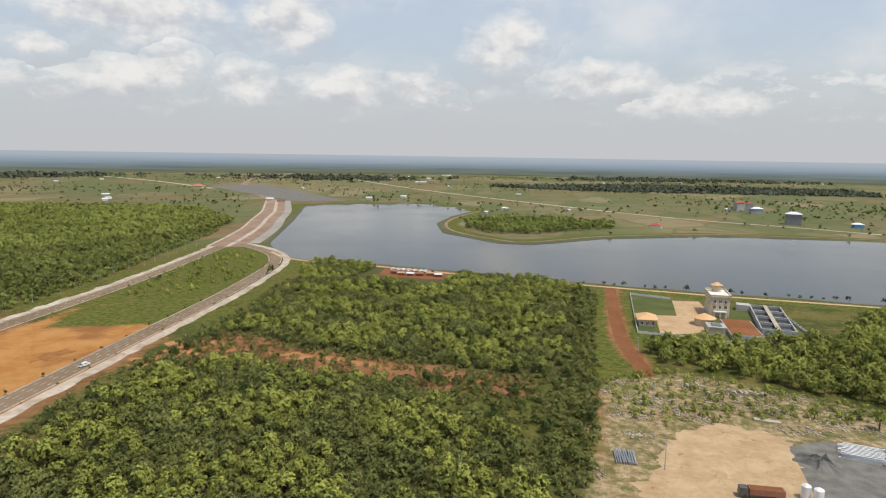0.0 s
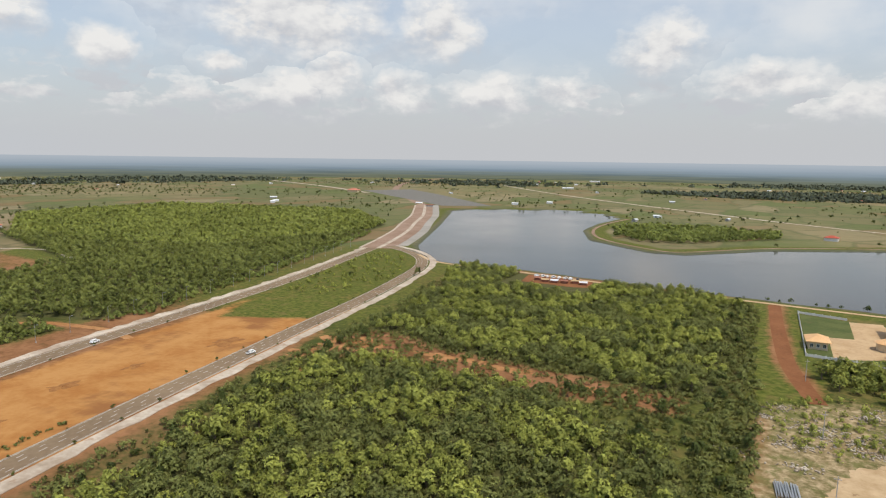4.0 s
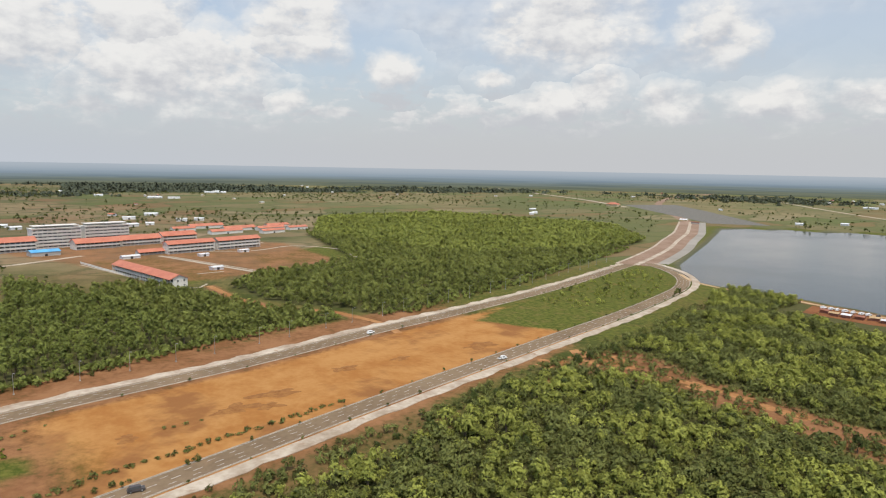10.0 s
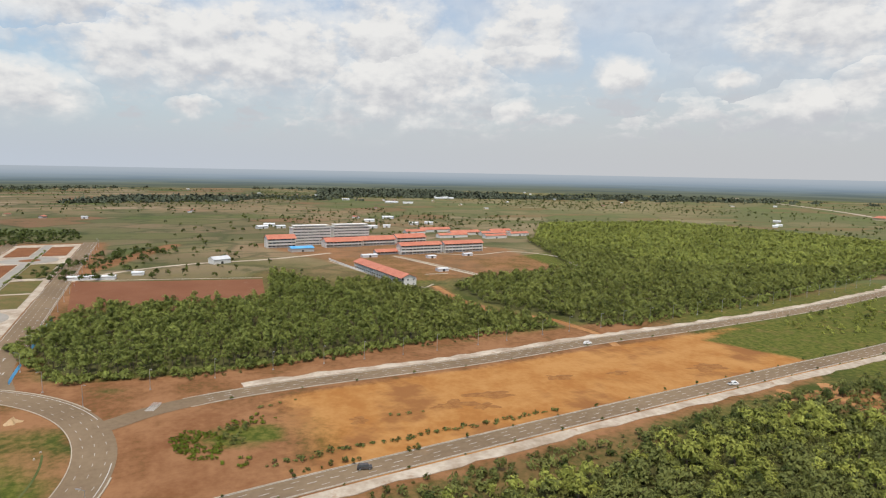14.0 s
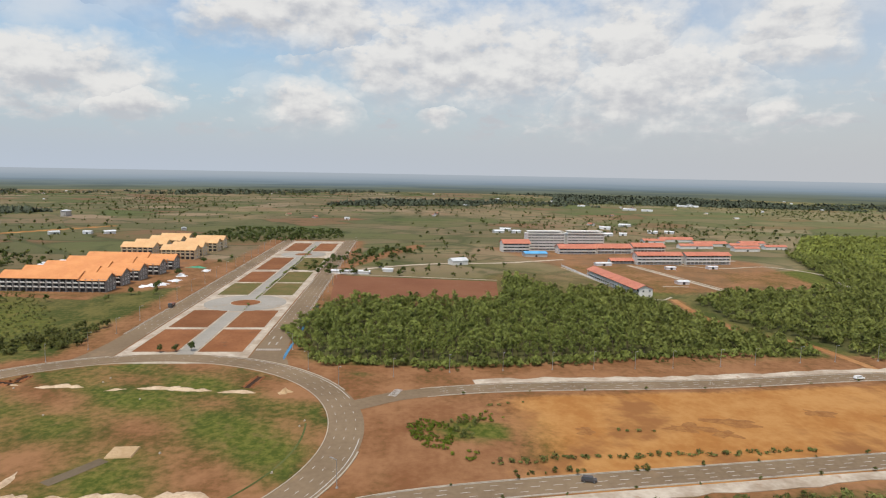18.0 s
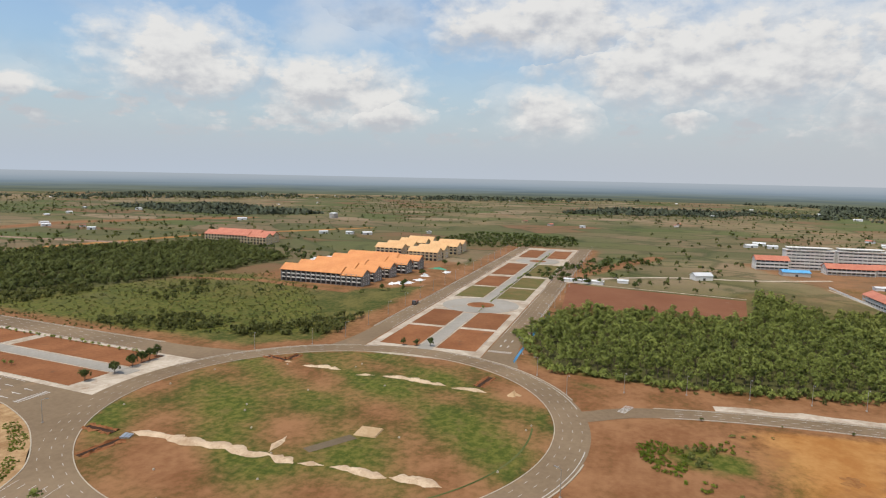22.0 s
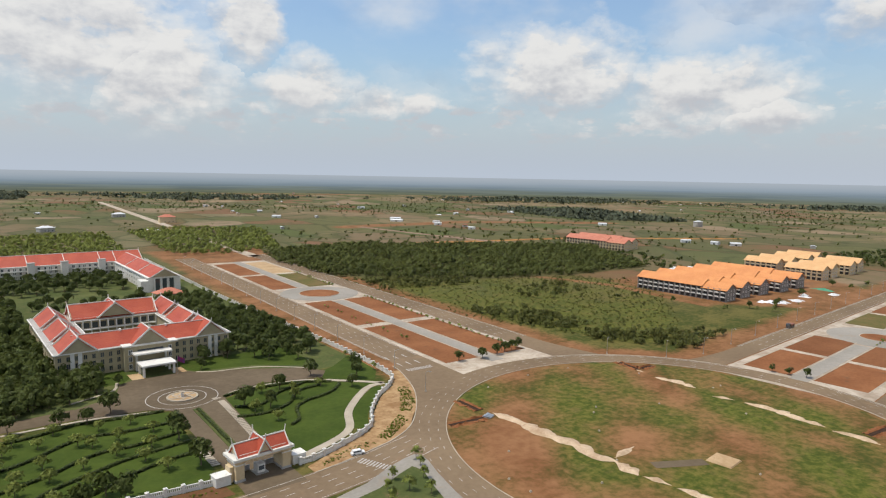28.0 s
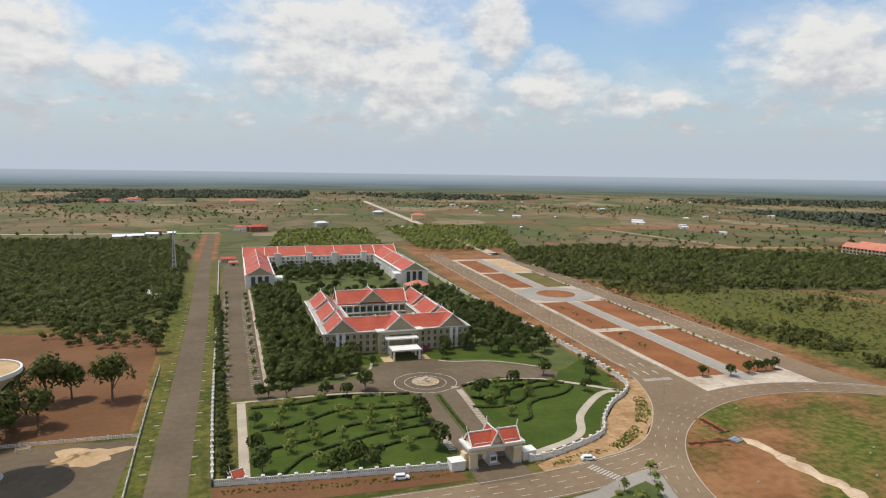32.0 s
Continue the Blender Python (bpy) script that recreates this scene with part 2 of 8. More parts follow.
M = {
    "asphalt": surface("asphalt", (0.156, 0.110, 0.069), (0.226, 0.163, 0.104), 0.02, 0.5, 0.9, stain=(0.26, 0.170, 0.102)),
    "old_asphalt": surface("worn_asphalt", (0.100, 0.075, 0.049), (0.152, 0.116, 0.077), 0.03, 0.4, 0.92, stain=(0.17, 0.125, 0.085)),
    "dirt_road": surface("packed_earth", (0.20, 0.125, 0.085), (0.31, 0.22, 0.165), 0.03, 0.4, 0.95, stain=(0.16, 0.085, 0.05)),
    "paving": surface("pale_paving", (0.245, 0.225, 0.195), (0.335, 0.310, 0.275), 0.03, 0.9, 0.85, stain=(0.29, 0.21, 0.15), each=0.10),
    "footway": surface("pale_footway", (0.29, 0.225, 0.165), (0.52, 0.45, 0.37), 0.07, 0.35, 0.9, stain=(0.26, 0.15, 0.08), each=0.12),
    "kerb": surface("kerb_concrete", (0.33, 0.285, 0.225), (0.45, 0.39, 0.31), 0.1, 2.0, 0.9),
    "mark": surface("road_paint", (0.33, 0.305, 0.275), (0.53, 0.505, 0.475), 0.2, 2.0, 0.7),
    "red_soil": surface("red_soil", (0.165, 0.064, 0.026), (0.250, 0.108, 0.048), 0.05, 0.6, 0.95, stain=(0.12, 0.065, 0.036), each=0.25),
    "plot_soil": surface("trampled_soil", (0.120, 0.058, 0.028), (0.175, 0.090, 0.044), 0.025, 0.5, 0.95, stain=(0.085, 0.080, 0.024)),
    "orange_soil": surface("orange_soil", (0.26, 0.115, 0.040), (0.40, 0.215, 0.095), 0.06, 0.5, 0.95, stain=(0.20, 0.095, 0.042)),
    "verge_sand": surface("verge_sand", (0.24, 0.135, 0.062), (0.43, 0.290, 0.155), 0.16, 0.6, 0.95, stain=(0.22, 0.100, 0.045)),
    # near-black that stands in for the shaded depth of the trenches
    "trench_shade": surface("trench_shade", (0.030, 0.018, 0.012), (0.065, 0.036, 0.022), 0.3, 1.2, 0.95),
    "churned": surface("churned_earth", (0.205, 0.088, 0.030), (0.300, 0.145, 0.050), 0.25, 0.9, 0.95, stain=(0.150, 0.066, 0.026)),
    "field_soil": surface("ploughed_soil", (0.165, 0.066, 0.034), (0.205, 0.090, 0.048), 0.03, 0.8, 0.95, stain=(0.21, 0.11, 0.07)),
    "sand": surface("pale_sand", (0.36, 0.24, 0.13), (0.48, 0.345, 0.205), 0.09, 0.6, 0.95, stain=(0.25, 0.135, 0.062)),
    "bed_green": surface("weedy_soil", (0.090, 0.095, 0.026), (0.165, 0.115, 0.050), 0.06, 0.6, 0.95, stain=(0.20, 0.088, 0.038)),
    "yard_sand": surface("trodden_sand", (0.33, 0.225, 0.120), (0.47, 0.345, 0.210), 0.09, 0.5, 0.95, stain=(0.185, 0.110, 0.055)),
    "gravel": surface("grey_gravel", (0.105, 0.10, 0.09), (0.20, 0.19, 0.17), 0.2, 2.5, 0.95),
    "white": surface("white_paint", (0.60, 0.585, 0.55), (0.72, 0.705, 0.67), 0.15, 1.2, 0.75, stain=(0.47, 0.43, 0.375)),
    "cream": surface("cream_paint", (0.52, 0.405, 0.245), (0.62, 0.495, 0.320), 0.1, 1.2, 0.8, stain=(0.45, 0.34, 0.20)),
    "olive": surface("olive_stone", (0.33, 0.285, 0.185), (0.42, 0.37, 0.25), 0.15, 1.0, 0.85),
    "greywall": surface("grey_render", (0.20, 0.19, 0.18), (0.28, 0.265, 0.25), 0.12, 0.9, 0.9, stain=(0.16, 0.15, 0.145)),
    "concrete": surface("raw_concrete", (0.33, 0.32, 0.30), (0.44, 0.42, 0.40), 0.1, 1.0, 0.9, stain=(0.26, 0.25, 0.23)),
    # near-black fill: shade inside openings put into the colour; also a pickup bed
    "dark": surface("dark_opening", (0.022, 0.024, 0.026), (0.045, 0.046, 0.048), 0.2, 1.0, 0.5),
    "steel": surface("galvanised_steel", (0.42, 0.43, 0.44), (0.58, 0.59, 0.60), 0.3, 3.0, 0.4, 0.8),
    "tin": surface("white_tin", (0.66, 0.67, 0.68), (0.80, 0.80, 0.80), 0.15, 1.5, 0.45, 0.2, each=0.25),
    "rust": surface("rusty_tin", (0.20, 0.075, 0.045), (0.30, 0.13, 0.08), 0.15, 1.5, 0.7, each=0.3),
    "blue": surface("blue_tin", (0.07, 0.30, 0.58), (0.14, 0.43, 0.70), 0.15, 1.5, 0.5),
    "black": surface("black_rubber", (0.02, 0.02, 0.02), (0.035, 0.035, 0.035), 0.4, 3.0, 0.8),
    "carpaint": surface("white_car_paint", (0.74, 0.74, 0.73), (0.82, 0.82, 0.81), 0.4, 2.0, 0.25),
    "darkpaint": surface("dark_car_paint", (0.05, 0.045, 0.045), (0.09, 0.08, 0.08), 0.4, 2.0, 0.25),
    "bark": surface("bark", (0.10, 0.075, 0.055), (0.19, 0.15, 0.115), 0.6, 3.0, 0.95),
    "lawn": surface("mown_lawn", (0.036, 0.058, 0.009), (0.064, 0.092, 0.015), 0.07, 0.5, 0.95, stain=(0.072, 0.078, 0.018)),
    "roughgrass": surface("rough_grass", (0.055, 0.075, 0.022), (0.11, 0.12, 0.042), 0.05, 0.6, 0.95, stain=(0.16, 0.10, 0.055)),
    "red_tile": tiles("red_roof_tiles", (0.345, 0.052, 0.024), (0.465, 0.092, 0.042)),
    "orange_tile": tiles("orange_roof_tiles", (0.56, 0.205, 0.060), (0.69, 0.30, 0.100)),
    "pale_tile": tiles("pale_orange_roof_tiles", (0.60, 0.34, 0.145), (0.72, 0.44, 0.21)),
    "salmon_tile": tiles("salmon_roof_tiles", (0.43, 0.135, 0.080), (0.56, 0.21, 0.125)),
    "leaf_wild": leafy("wild_leaves", (0.070, 0.090, 0.020), (0.470, 0.495, 0.112), 0.5, 1.2),
    "leaf_teak": leafy("teak_leaves", (0.050, 0.070, 0.016), (0.340, 0.385, 0.098), 0.5, 0.9),
    "leaf_dark": leafy("dark_leaves", (0.026, 0.042, 0.012), (0.120, 0.148, 0.040)),
    "leaf_back": leafy("thicket_leaves", (0.040, 0.056, 0.016), (0.165, 0.185, 0.055)),
    "leaf_front": leafy("olive_scrub_leaves", (0.062, 0.074, 0.020), (0.165, 0.172, 0.052)),
    "leaf_bright": leafy("bright_leaves", (0.115, 0.140, 0.032), (0.420, 0.460, 0.112), 0.5, 0.4),
    "leaf_mid": leafy("mid_leaves", (0.056, 0.072, 0.018), (0.315, 0.345, 0.090), 0.5, 0.7),
    "leaf_grey": leafy("grey_green_leaves", (0.052, 0.066, 0.018), (0.270, 0.292, 0.088), 0.55, 1.2),
    "leaf_scrub": leafy("scrub_leaves", (0.045, 0.058, 0.016), (0.140, 0.155, 0.042)),
}


def glass_material():
    m, n = material("window_glass")
    own = n.add("ShaderNodeObjectInfo").outputs["Random"]
    finish(n, n.mix(own, rgb(0.035, 0.045, 0.052), rgb(0.085, 0.10, 0.11)), 0.12, 0.0, **{"Specular IOR Level": 0.6})
    return m


def water_material():
    m, n = material("lake_water")
    where = n.add("ShaderNodeTexCoord").outputs["Object"]
    ripple = n.noise(n.vec("MULTIPLY", where, (0.5, 1.0, 1.0)), 0.9, 4.0, 0.6)
    big = n.noise(where, 0.006, 3.0)
    finish(n, rgb(0.044, 0.043, 0.040), n.step(big, 0.35, 0.7, 0.05, 0.16), 0.0, ripple, 0.05, **{"IOR": 1.33, "Specular IOR Level": 0.36})
    return m


def ground_material():
    """Scrub, field and bare soil; the mesh says where soil lies open and where grass grows thick."""
    m, n = material("land")
    where = n.add("ShaderNodeTexCoord").outputs["Object"]
    a = {k: n.add("ShaderNodeAttribute", attribute_name=k).outputs["Fac"] for k in ("soil", "sand", "grass", "near", "bank", "wood", "pale")}
    fine, mid, big = n.noise(where, 0.35, 6.0, 0.65), n.noise(where, 0.045, 5.0, 0.6), n.noise(where, 0.006, 4.0)
    # far mosaic of fields
    drift = n.add("ShaderNodeTexNoise", {"Vector": where, "Scale": 0.004, "Detail": 3.0}).outputs[1]
    bent = n.vec("MULTIPLY_ADD", drift, (140.0, 140.0, 0.0), where)
    cell = n.add("ShaderNodeTexVoronoi", {"Vector": n.vec("MULTIPLY", bent, (1.0, 0.6, 0.0)), "Scale": 0.0125, "Randomness": 0.95})
    rim = n.add("ShaderNodeTexVoronoi", {"Vector": n.vec("MULTIPLY", bent, (1.0, 0.6, 0.0)), "Scale": 0.0125, "Randomness": 0.95}, feature="DISTANCE_TO_EDGE").outputs[0]
    pick = n.add("ShaderNodeSeparateColor", {0: cell.outputs[1]}).outputs[0]
    ramp = n.add("ShaderNodeValToRGB", {0: pick})
    stops = [(0.0, (0.098, 0.092, 0.042)), (0.16, (0.145, 0.112, 0.060)), (0.32, (0.084, 0.098, 0.032)), (0.46, (0.175, 0.124, 0.074)), (0.60, (0.180, 0.094, 0.053)),
             (0.74, (0.112, 0.104, 0.044)), (0.90, (0.250, 0.180, 0.118))]
    ramp.color_ramp.interpolation = "CONSTANT"
    for k, (p, c) in enumerate(stops):
        e = ramp.color_ramp.elements[k] if k < 2 else ramp.color_ramp.elements.new(p)
        e.position, e.color = p, rgb(*c)
    fields = n.mix(n.step(mid, 0.35, 0.7, 0.0, 0.35), ramp.outputs[0], rgb(0.095, 0.105, 0.041))
    dry = n.noise(n.vec("MULTIPLY", where, (1.0, 1.0, 0.0)), 0.0016, 4.0, 0.6)
    fields = n.mix(n.step(dry, 0.50, 0.60, 0.0, 0.65), fields, n.mix(mid, rgb(0.150, 0.095, 0.048), rgb(0.330, 0.245, 0.150)))
    fields = n.mix(n.step(dry, 0.46, 0.36, 0.0, 0.6), fields, n.mix(mid, rgb(0.068, 0.078, 0.030), rgb(0.110, 0.120, 0.046)))
    fields = n.mix(n.step(n.noise(where, 0.018, 6.0, 0.7), 0.52, 0.66, 0.0, 0.6), fields, rgb(0.040, 0.054, 0.020))
    fields = n.mix(n.step(n.math("ADD", rim, n.math("MULTIPLY", n.math("SUBTRACT", fine, 0.5), 0.12)), 0.055, 0.015, 0.0, 0.5), fields, rgb(0.042, 0.054, 0.020))
    north = n.step(n.add("ShaderNodeSeparateXYZ", {0: where}).outputs[1], 0.0, 900.0, 0.0, 0.32)
    fields = n.mix(north, fields, n.mix(mid, rgb(0.115, 0.138, 0.046), rgb(0.185, 0.200, 0.080)))
    scrub = n.mix(n.step(n.math("ADD", mid, n.math("MULTIPLY", n.math("SUBTRACT", fine, 0.5), 0.8)), 0.35, 0.65), rgb(0.048, 0.060, 0.012), rgb(0.128, 0.110, 0.033))
    scrub = n.mix(n.step(n.math("ADD", big, n.math("MULTIPLY", fine, 0.35)), 0.68, 0.85, 0.0, 0.7), scrub, rgb(0.19, 0.105, 0.049))
    color = n.mix(a["near"], fields, scrub)

    def where_masked(mask, rough_edge=0.9):
        edge = n.math("ADD", n.math("MULTIPLY", n.math("SUBTRACT", mid, 0.5), rough_edge), n.math("MULTIPLY", n.math("SUBTRACT", fine, 0.5), rough_edge * 0.8))
        return n.step(n.math("ADD", mask, edge), 0.18, 0.82)

    green = n.mix(n.step(fine, 0.35, 0.68), rgb(0.050, 0.068, 0.009), rgb(0.128, 0.130, 0.026))
    green = n.mix(n.step(n.noise(where, 0.12, 5.0, 0.7), 0.5, 0.66, 0.0, 0.6), green, rgb(0.165, 0.118, 0.043))
    color = n.mix(where_masked(a["grass"]), color, green)
    soil = n.mix(n.step(n.math("ADD", mid, n.math("MULTIPLY", fine, 0.5)), 0.55, 0.95), rgb(0.172, 0.074, 0.031), rgb(0.262, 0.132, 0.063))
    color = n.mix(where_masked(a["soil"]), color, soil)
    sand = n.mix(n.step(n.math("ADD", mid, n.math("MULTIPLY", fine, 0.4)), 0.5, 0.85), rgb(0.30, 0.128, 0.035), rgb(0.40, 0.205, 0.070))
    sand = n.mix(n.step(n.noise(where, 0.022, 5.0, 0.6), 0.50, 0.62, 0.0, 0.9), sand, rgb(0.22, 0.095, 0.033))
    color = n.mix(where_masked(a["sand"], 0.6), color, sand)
    pale = n.mix(n.step(fine, 0.35, 0.68), rgb(0.21, 0.150, 0.075), rgb(0.40, 0.31, 0.19))
    pale = n.mix(n.step(n.noise(where, 0.11, 5.0, 0.7), 0.47, 0.60, 0.0, 0.85), pale, rgb(0.105, 0.110, 0.030))
    color = n.mix(where_masked(a["pale"], 0.8), color, pale)
    color = n.mix(a["wood"], color, n.mix(fine, rgb(0.045, 0.055, 0.018), rgb(0.105, 0.095, 0.037)))
    color = n.mix(a["bank"], color, n.mix(fine, rgb(0.06, 0.062, 0.041), rgb(0.11, 0.115, 0.066)))
    finish(n, color, 0.95, 0.0, fine, 0.25)
    return m


M["glass"], M["water"], M["land"] = glass_material(), water_material(), ground_material()

# ---- shaping tools ----
def link_mesh(name, bm, mat, parent=None, label=""):
    data = bpy.data.meshes.new(name)
    bm.normal_update()
    bm.to_mesh(data)
    bm.free()
    data.materials.append(mat)
    ob = new(name, data)
    if parent:
        ob.parent = parent
    if label:
        ob["label"] = label
    return ob


def part(name, bm, material_key, parent, label=""):
    return link_mesh(name, bm, M[material_key], parent, label)


def thing(name, label, category, at=(0, 0, 0), turn=0.0, group=""):
    ob = new(name)
    ob.location, ob.rotation_euler = at, (0, 0, radians(turn))
    return tagged(ob, label, category, group)


def setting(name, bm, material_key, label, category):
    return tagged(link_mesh(name, bm, M[material_key]), label, category, kind="structure")


def add_box(bm, x0, x1, y0, y1, z0, z1, taper=0.0):
    t = taper
    v = [bm.verts.new(p) for p in ((x0, y0, z0), (x1, y0, z0), (x1, y1, z0), (x0, y1, z0),
                                   (x0 + t, y0 + t, z1), (x1 - t, y0 + t, z1), (x1 - t, y1 - t, z1), (x0 + t, y1 - t, z1))]
    for f in ((3, 2, 1, 0), (4, 5, 6, 7), (0, 1, 5, 4), (1, 2, 6, 5), (2, 3, 7, 6), (3, 0, 4, 7)):
        bm.faces.new([v[i] for i in f])


def box(*a, **k):
    bm = bmesh.new()
    add_box(bm, *a, **k)
    return bm


def add_tube(bm, x, y, z0, z1, r0, r1=None, sides=8):
    r1 = r0 if r1 is None else r1
    rings = [[bm.verts.new((x + r * math.cos(2 * math.pi * k / sides), y + r * math.sin(2 * math.pi * k / sides), z)) for k in range(sides)]
             for r, z in ((r0, z0), (r1, z1))]
    for k in range(sides):
        bm.faces.new((rings[0][k], rings[0][(k + 1) % sides], rings[1][(k + 1) % sides], rings[1][k]))
    bm.faces.new(rings[0][::-1])
    bm.faces.new(rings[1])


def tube(*a, **k):
    bm = bmesh.new()
    add_tube(bm, *a, **k)
    return bm


def add_prism(bm, outline, z0, z1):
    """An upright block over a plan outline."""
    low = [bm.verts.new((x, y, z0)) for x, y in outline]
    top = [bm.verts.new((x, y, z1)) for x, y in outline]
    count = len(outline)
    for k in range(count):
        bm.faces.new((low[k], low[(k + 1) % count], top[(k + 1) % count], top[k]))
    bm.faces.new(low[::-1])
    bm.faces.new(top)


def prism(outline, z0, z1):
    bm = bmesh.new()
    add_prism(bm, outline, z0, z1)
    bmesh.ops.recalc_face_normals(bm, faces=bm.faces)
    return bm


def spline(points, step=6.0, closed=False):
    """A smooth plan line through a few points."""
    p = np.array(points, float)
    if closed:
        p = np.vstack([p[-1], p, p[0], p[1]])
    else:
        p = np.vstack([2 * p[0] - p[1], p, 2 * p[-1] - p[-2]])
    out = []
    for a, b, c, d in zip(p, p[1:], p[2:], p[3:]):
        count = max(2, int(np.linalg.norm(c - b) / step))
        for t in np.arange(count) / count:
            out.append(0.5 * (2 * b + (c - a) * t + (2 * a - 5 * b + 4 * c - d) * t * t + (3 * b - a - 3 * c + d) * t**3))
    if not closed:
        out.append(p[-2])
    return np.array(out)


def normals_of(line):
    way = np.gradient(line, axis=0)
    way /= np.linalg.norm(way, axis=1, keepdims=True) + 1e-9
    return np.stack([-way[:, 1], way[:, 0]], 1)


def ribbon(line, left, right, z, thick=0.0):
    """A strip along a plan line, from `right` to `left` of it (metres to the left of its way), with a real edge if thick."""
    bm = bmesh.new()
    side = normals_of(line)
    a, b = line + side * np.reshape(left, (-1, 1)), line + side * np.reshape(right, (-1, 1))
    ends = [[bm.verts.new((p[0], p[1], h)) for p in edge] for edge, h in ((a, z), (b, z))]
    if thick:
        ends += [[bm.verts.new((p[0], p[1], z - thick)) for p in edge] for edge in (a, b)]
    for k in range(len(line) - 1):
        bm.faces.new((ends[0][k], ends[1][k], ends[1][k + 1], ends[0][k + 1]))
        if thick:
            bm.faces.new((ends[0][k + 1], ends[2][k + 1], ends[2][k], ends[0][k]))
            bm.faces.new((ends[1][k], ends[3][k], ends[3][k + 1], ends[1][k + 1]))
    bmesh.ops.recalc_face_normals(bm, faces=bm.faces)
    if bm.faces and sum(f.normal.z for f in bm.faces) < 0:
        bmesh.ops.reverse_faces(bm, faces=bm.faces)
    return bm


def dashes(line, offset, width, length, gap, z):
    """Broken paint along a line."""
    bm = bmesh.new()
    run = np.r_[0, np.cumsum(np.linalg.norm(np.diff(line, axis=0), axis=1))]
    side = normals_of(line)

    def spot(s, o):
        k = min(max(np.searchsorted(run, s) - 1, 0), len(line) - 2)
        t = (s - run[k]) / max(run[k + 1] - run[k], 1e-6)
        p = line[k] * (1 - t) + line[k + 1] * t + (side[k] * (1 - t) + side[k + 1] * t) * o
        return bm.verts.new((p[0], p[1], z))

    s = gap / 2
    while s + length < run[-1]:
        bm.faces.new((spot(s, offset - width / 2), spot(s + length, offset - width / 2), spot(s + length, offset + width / 2), spot(s, offset + width / 2)))
        s += length + gap
    for f in bm.faces:
        f.normal_update()
        if f.normal.z < 0:
            f.normal_flip()
    return bm


def arc(cx, cy, r, a0, a1, step=4.0):
    count = max(6, int(abs(radians(a1 - a0)) * r / step))
    t = np.radians(np.linspace(a0, a1, count))
    return np.stack([cx + r * np.cos(t), cy + r * np.sin(t)], 1)


def flat(outline, z, thick=0.0):
    bm = bmesh.new()
    if thick:
        add_prism(bm, outline, z - thick, z)
        bmesh.ops.recalc_face_normals(bm, faces=bm.faces)
    else:
        f = bm.faces.new([bm.verts.new((x, y, z)) for x, y in outline])
        f.normal_update()
        if f.normal.z < 0:
            f.normal_flip()
    return bm


def from_arrays(name, verts, faces, mats, slots=None, tone=None):
    """A mesh object out of triangle arrays, for foliage and land."""
    data = bpy.data.meshes.new(name)
    per = faces.shape[1]
    data.vertices.add(len(verts))
    data.vertices.foreach_set("co", verts.astype(np.float32).ravel())
    data.loops.add(faces.size)
    data.loops.foreach_set("vertex_index", faces.astype(np.int32).ravel())
    data.polygons.add(len(faces))
    data.polygons.foreach_set("loop_start", np.arange(0, faces.size, per, dtype=np.int32))
    for m in mats:
        data.materials.append(m)
    if slots is not None:
        data.polygons.foreach_set("material_index", slots.astype(np.int32))
    for key, values in (tone or {}).items():
        if values.ndim == 2:
            data.attributes.new(key, "FLOAT_VECTOR", "POINT").data.foreach_set("vector", values.astype(np.float32).ravel())
        else:
            data.attributes.new(key, "FLOAT", "POINT").data.foreach_set("value", values.astype(np.float32))
    data.update()
    data.validate()
    return new(name, data)


def reach(px, py, outline):
    """Signed distance from plan points to an outline: negative inside."""
    poly = np.array(outline, float)
    best = np.full(px.shape, 1e9)
    inside = np.zeros(px.shape, bool)
    for (x0, y0), (x1, y1) in zip(poly, np.roll(poly, -1, 0)):
        dx, dy = x1 - x0, y1 - y0
        t = np.clip(((px - x0) * dx + (py - y0) * dy) / (dx * dx + dy * dy + 1e-9), 0, 1)
        best = np.minimum(best, np.hypot(px - x0 - t * dx, py - y0 - t * dy))
        inside ^= ((y0 > py) != (y1 > py)) & (px < (x1 - x0) * (py - y0) / (y1 - y0 + 1e-12) + x0)
    return np.where(inside, -best, best)


def line_reach(px, py, line):
    best = np.full(px.shape, 1e9)
    for (x0, y0), (x1, y1) in zip(line, line[1:]):
        dx, dy = x1 - x0, y1 - y0
        t = np.clip(((px - x0) * dx + (py - y0) * dy) / (dx * dx + dy * dy + 1e-9), 0, 1)
        best = np.minimum(best, np.hypot(px - x0 - t * dx, py - y0 - t * dy))
    return best


def soft(d, low, high):
    t = np.clip((d - low) / (high - low), 0, 1)
    return t * t * (3 - 2 * t)


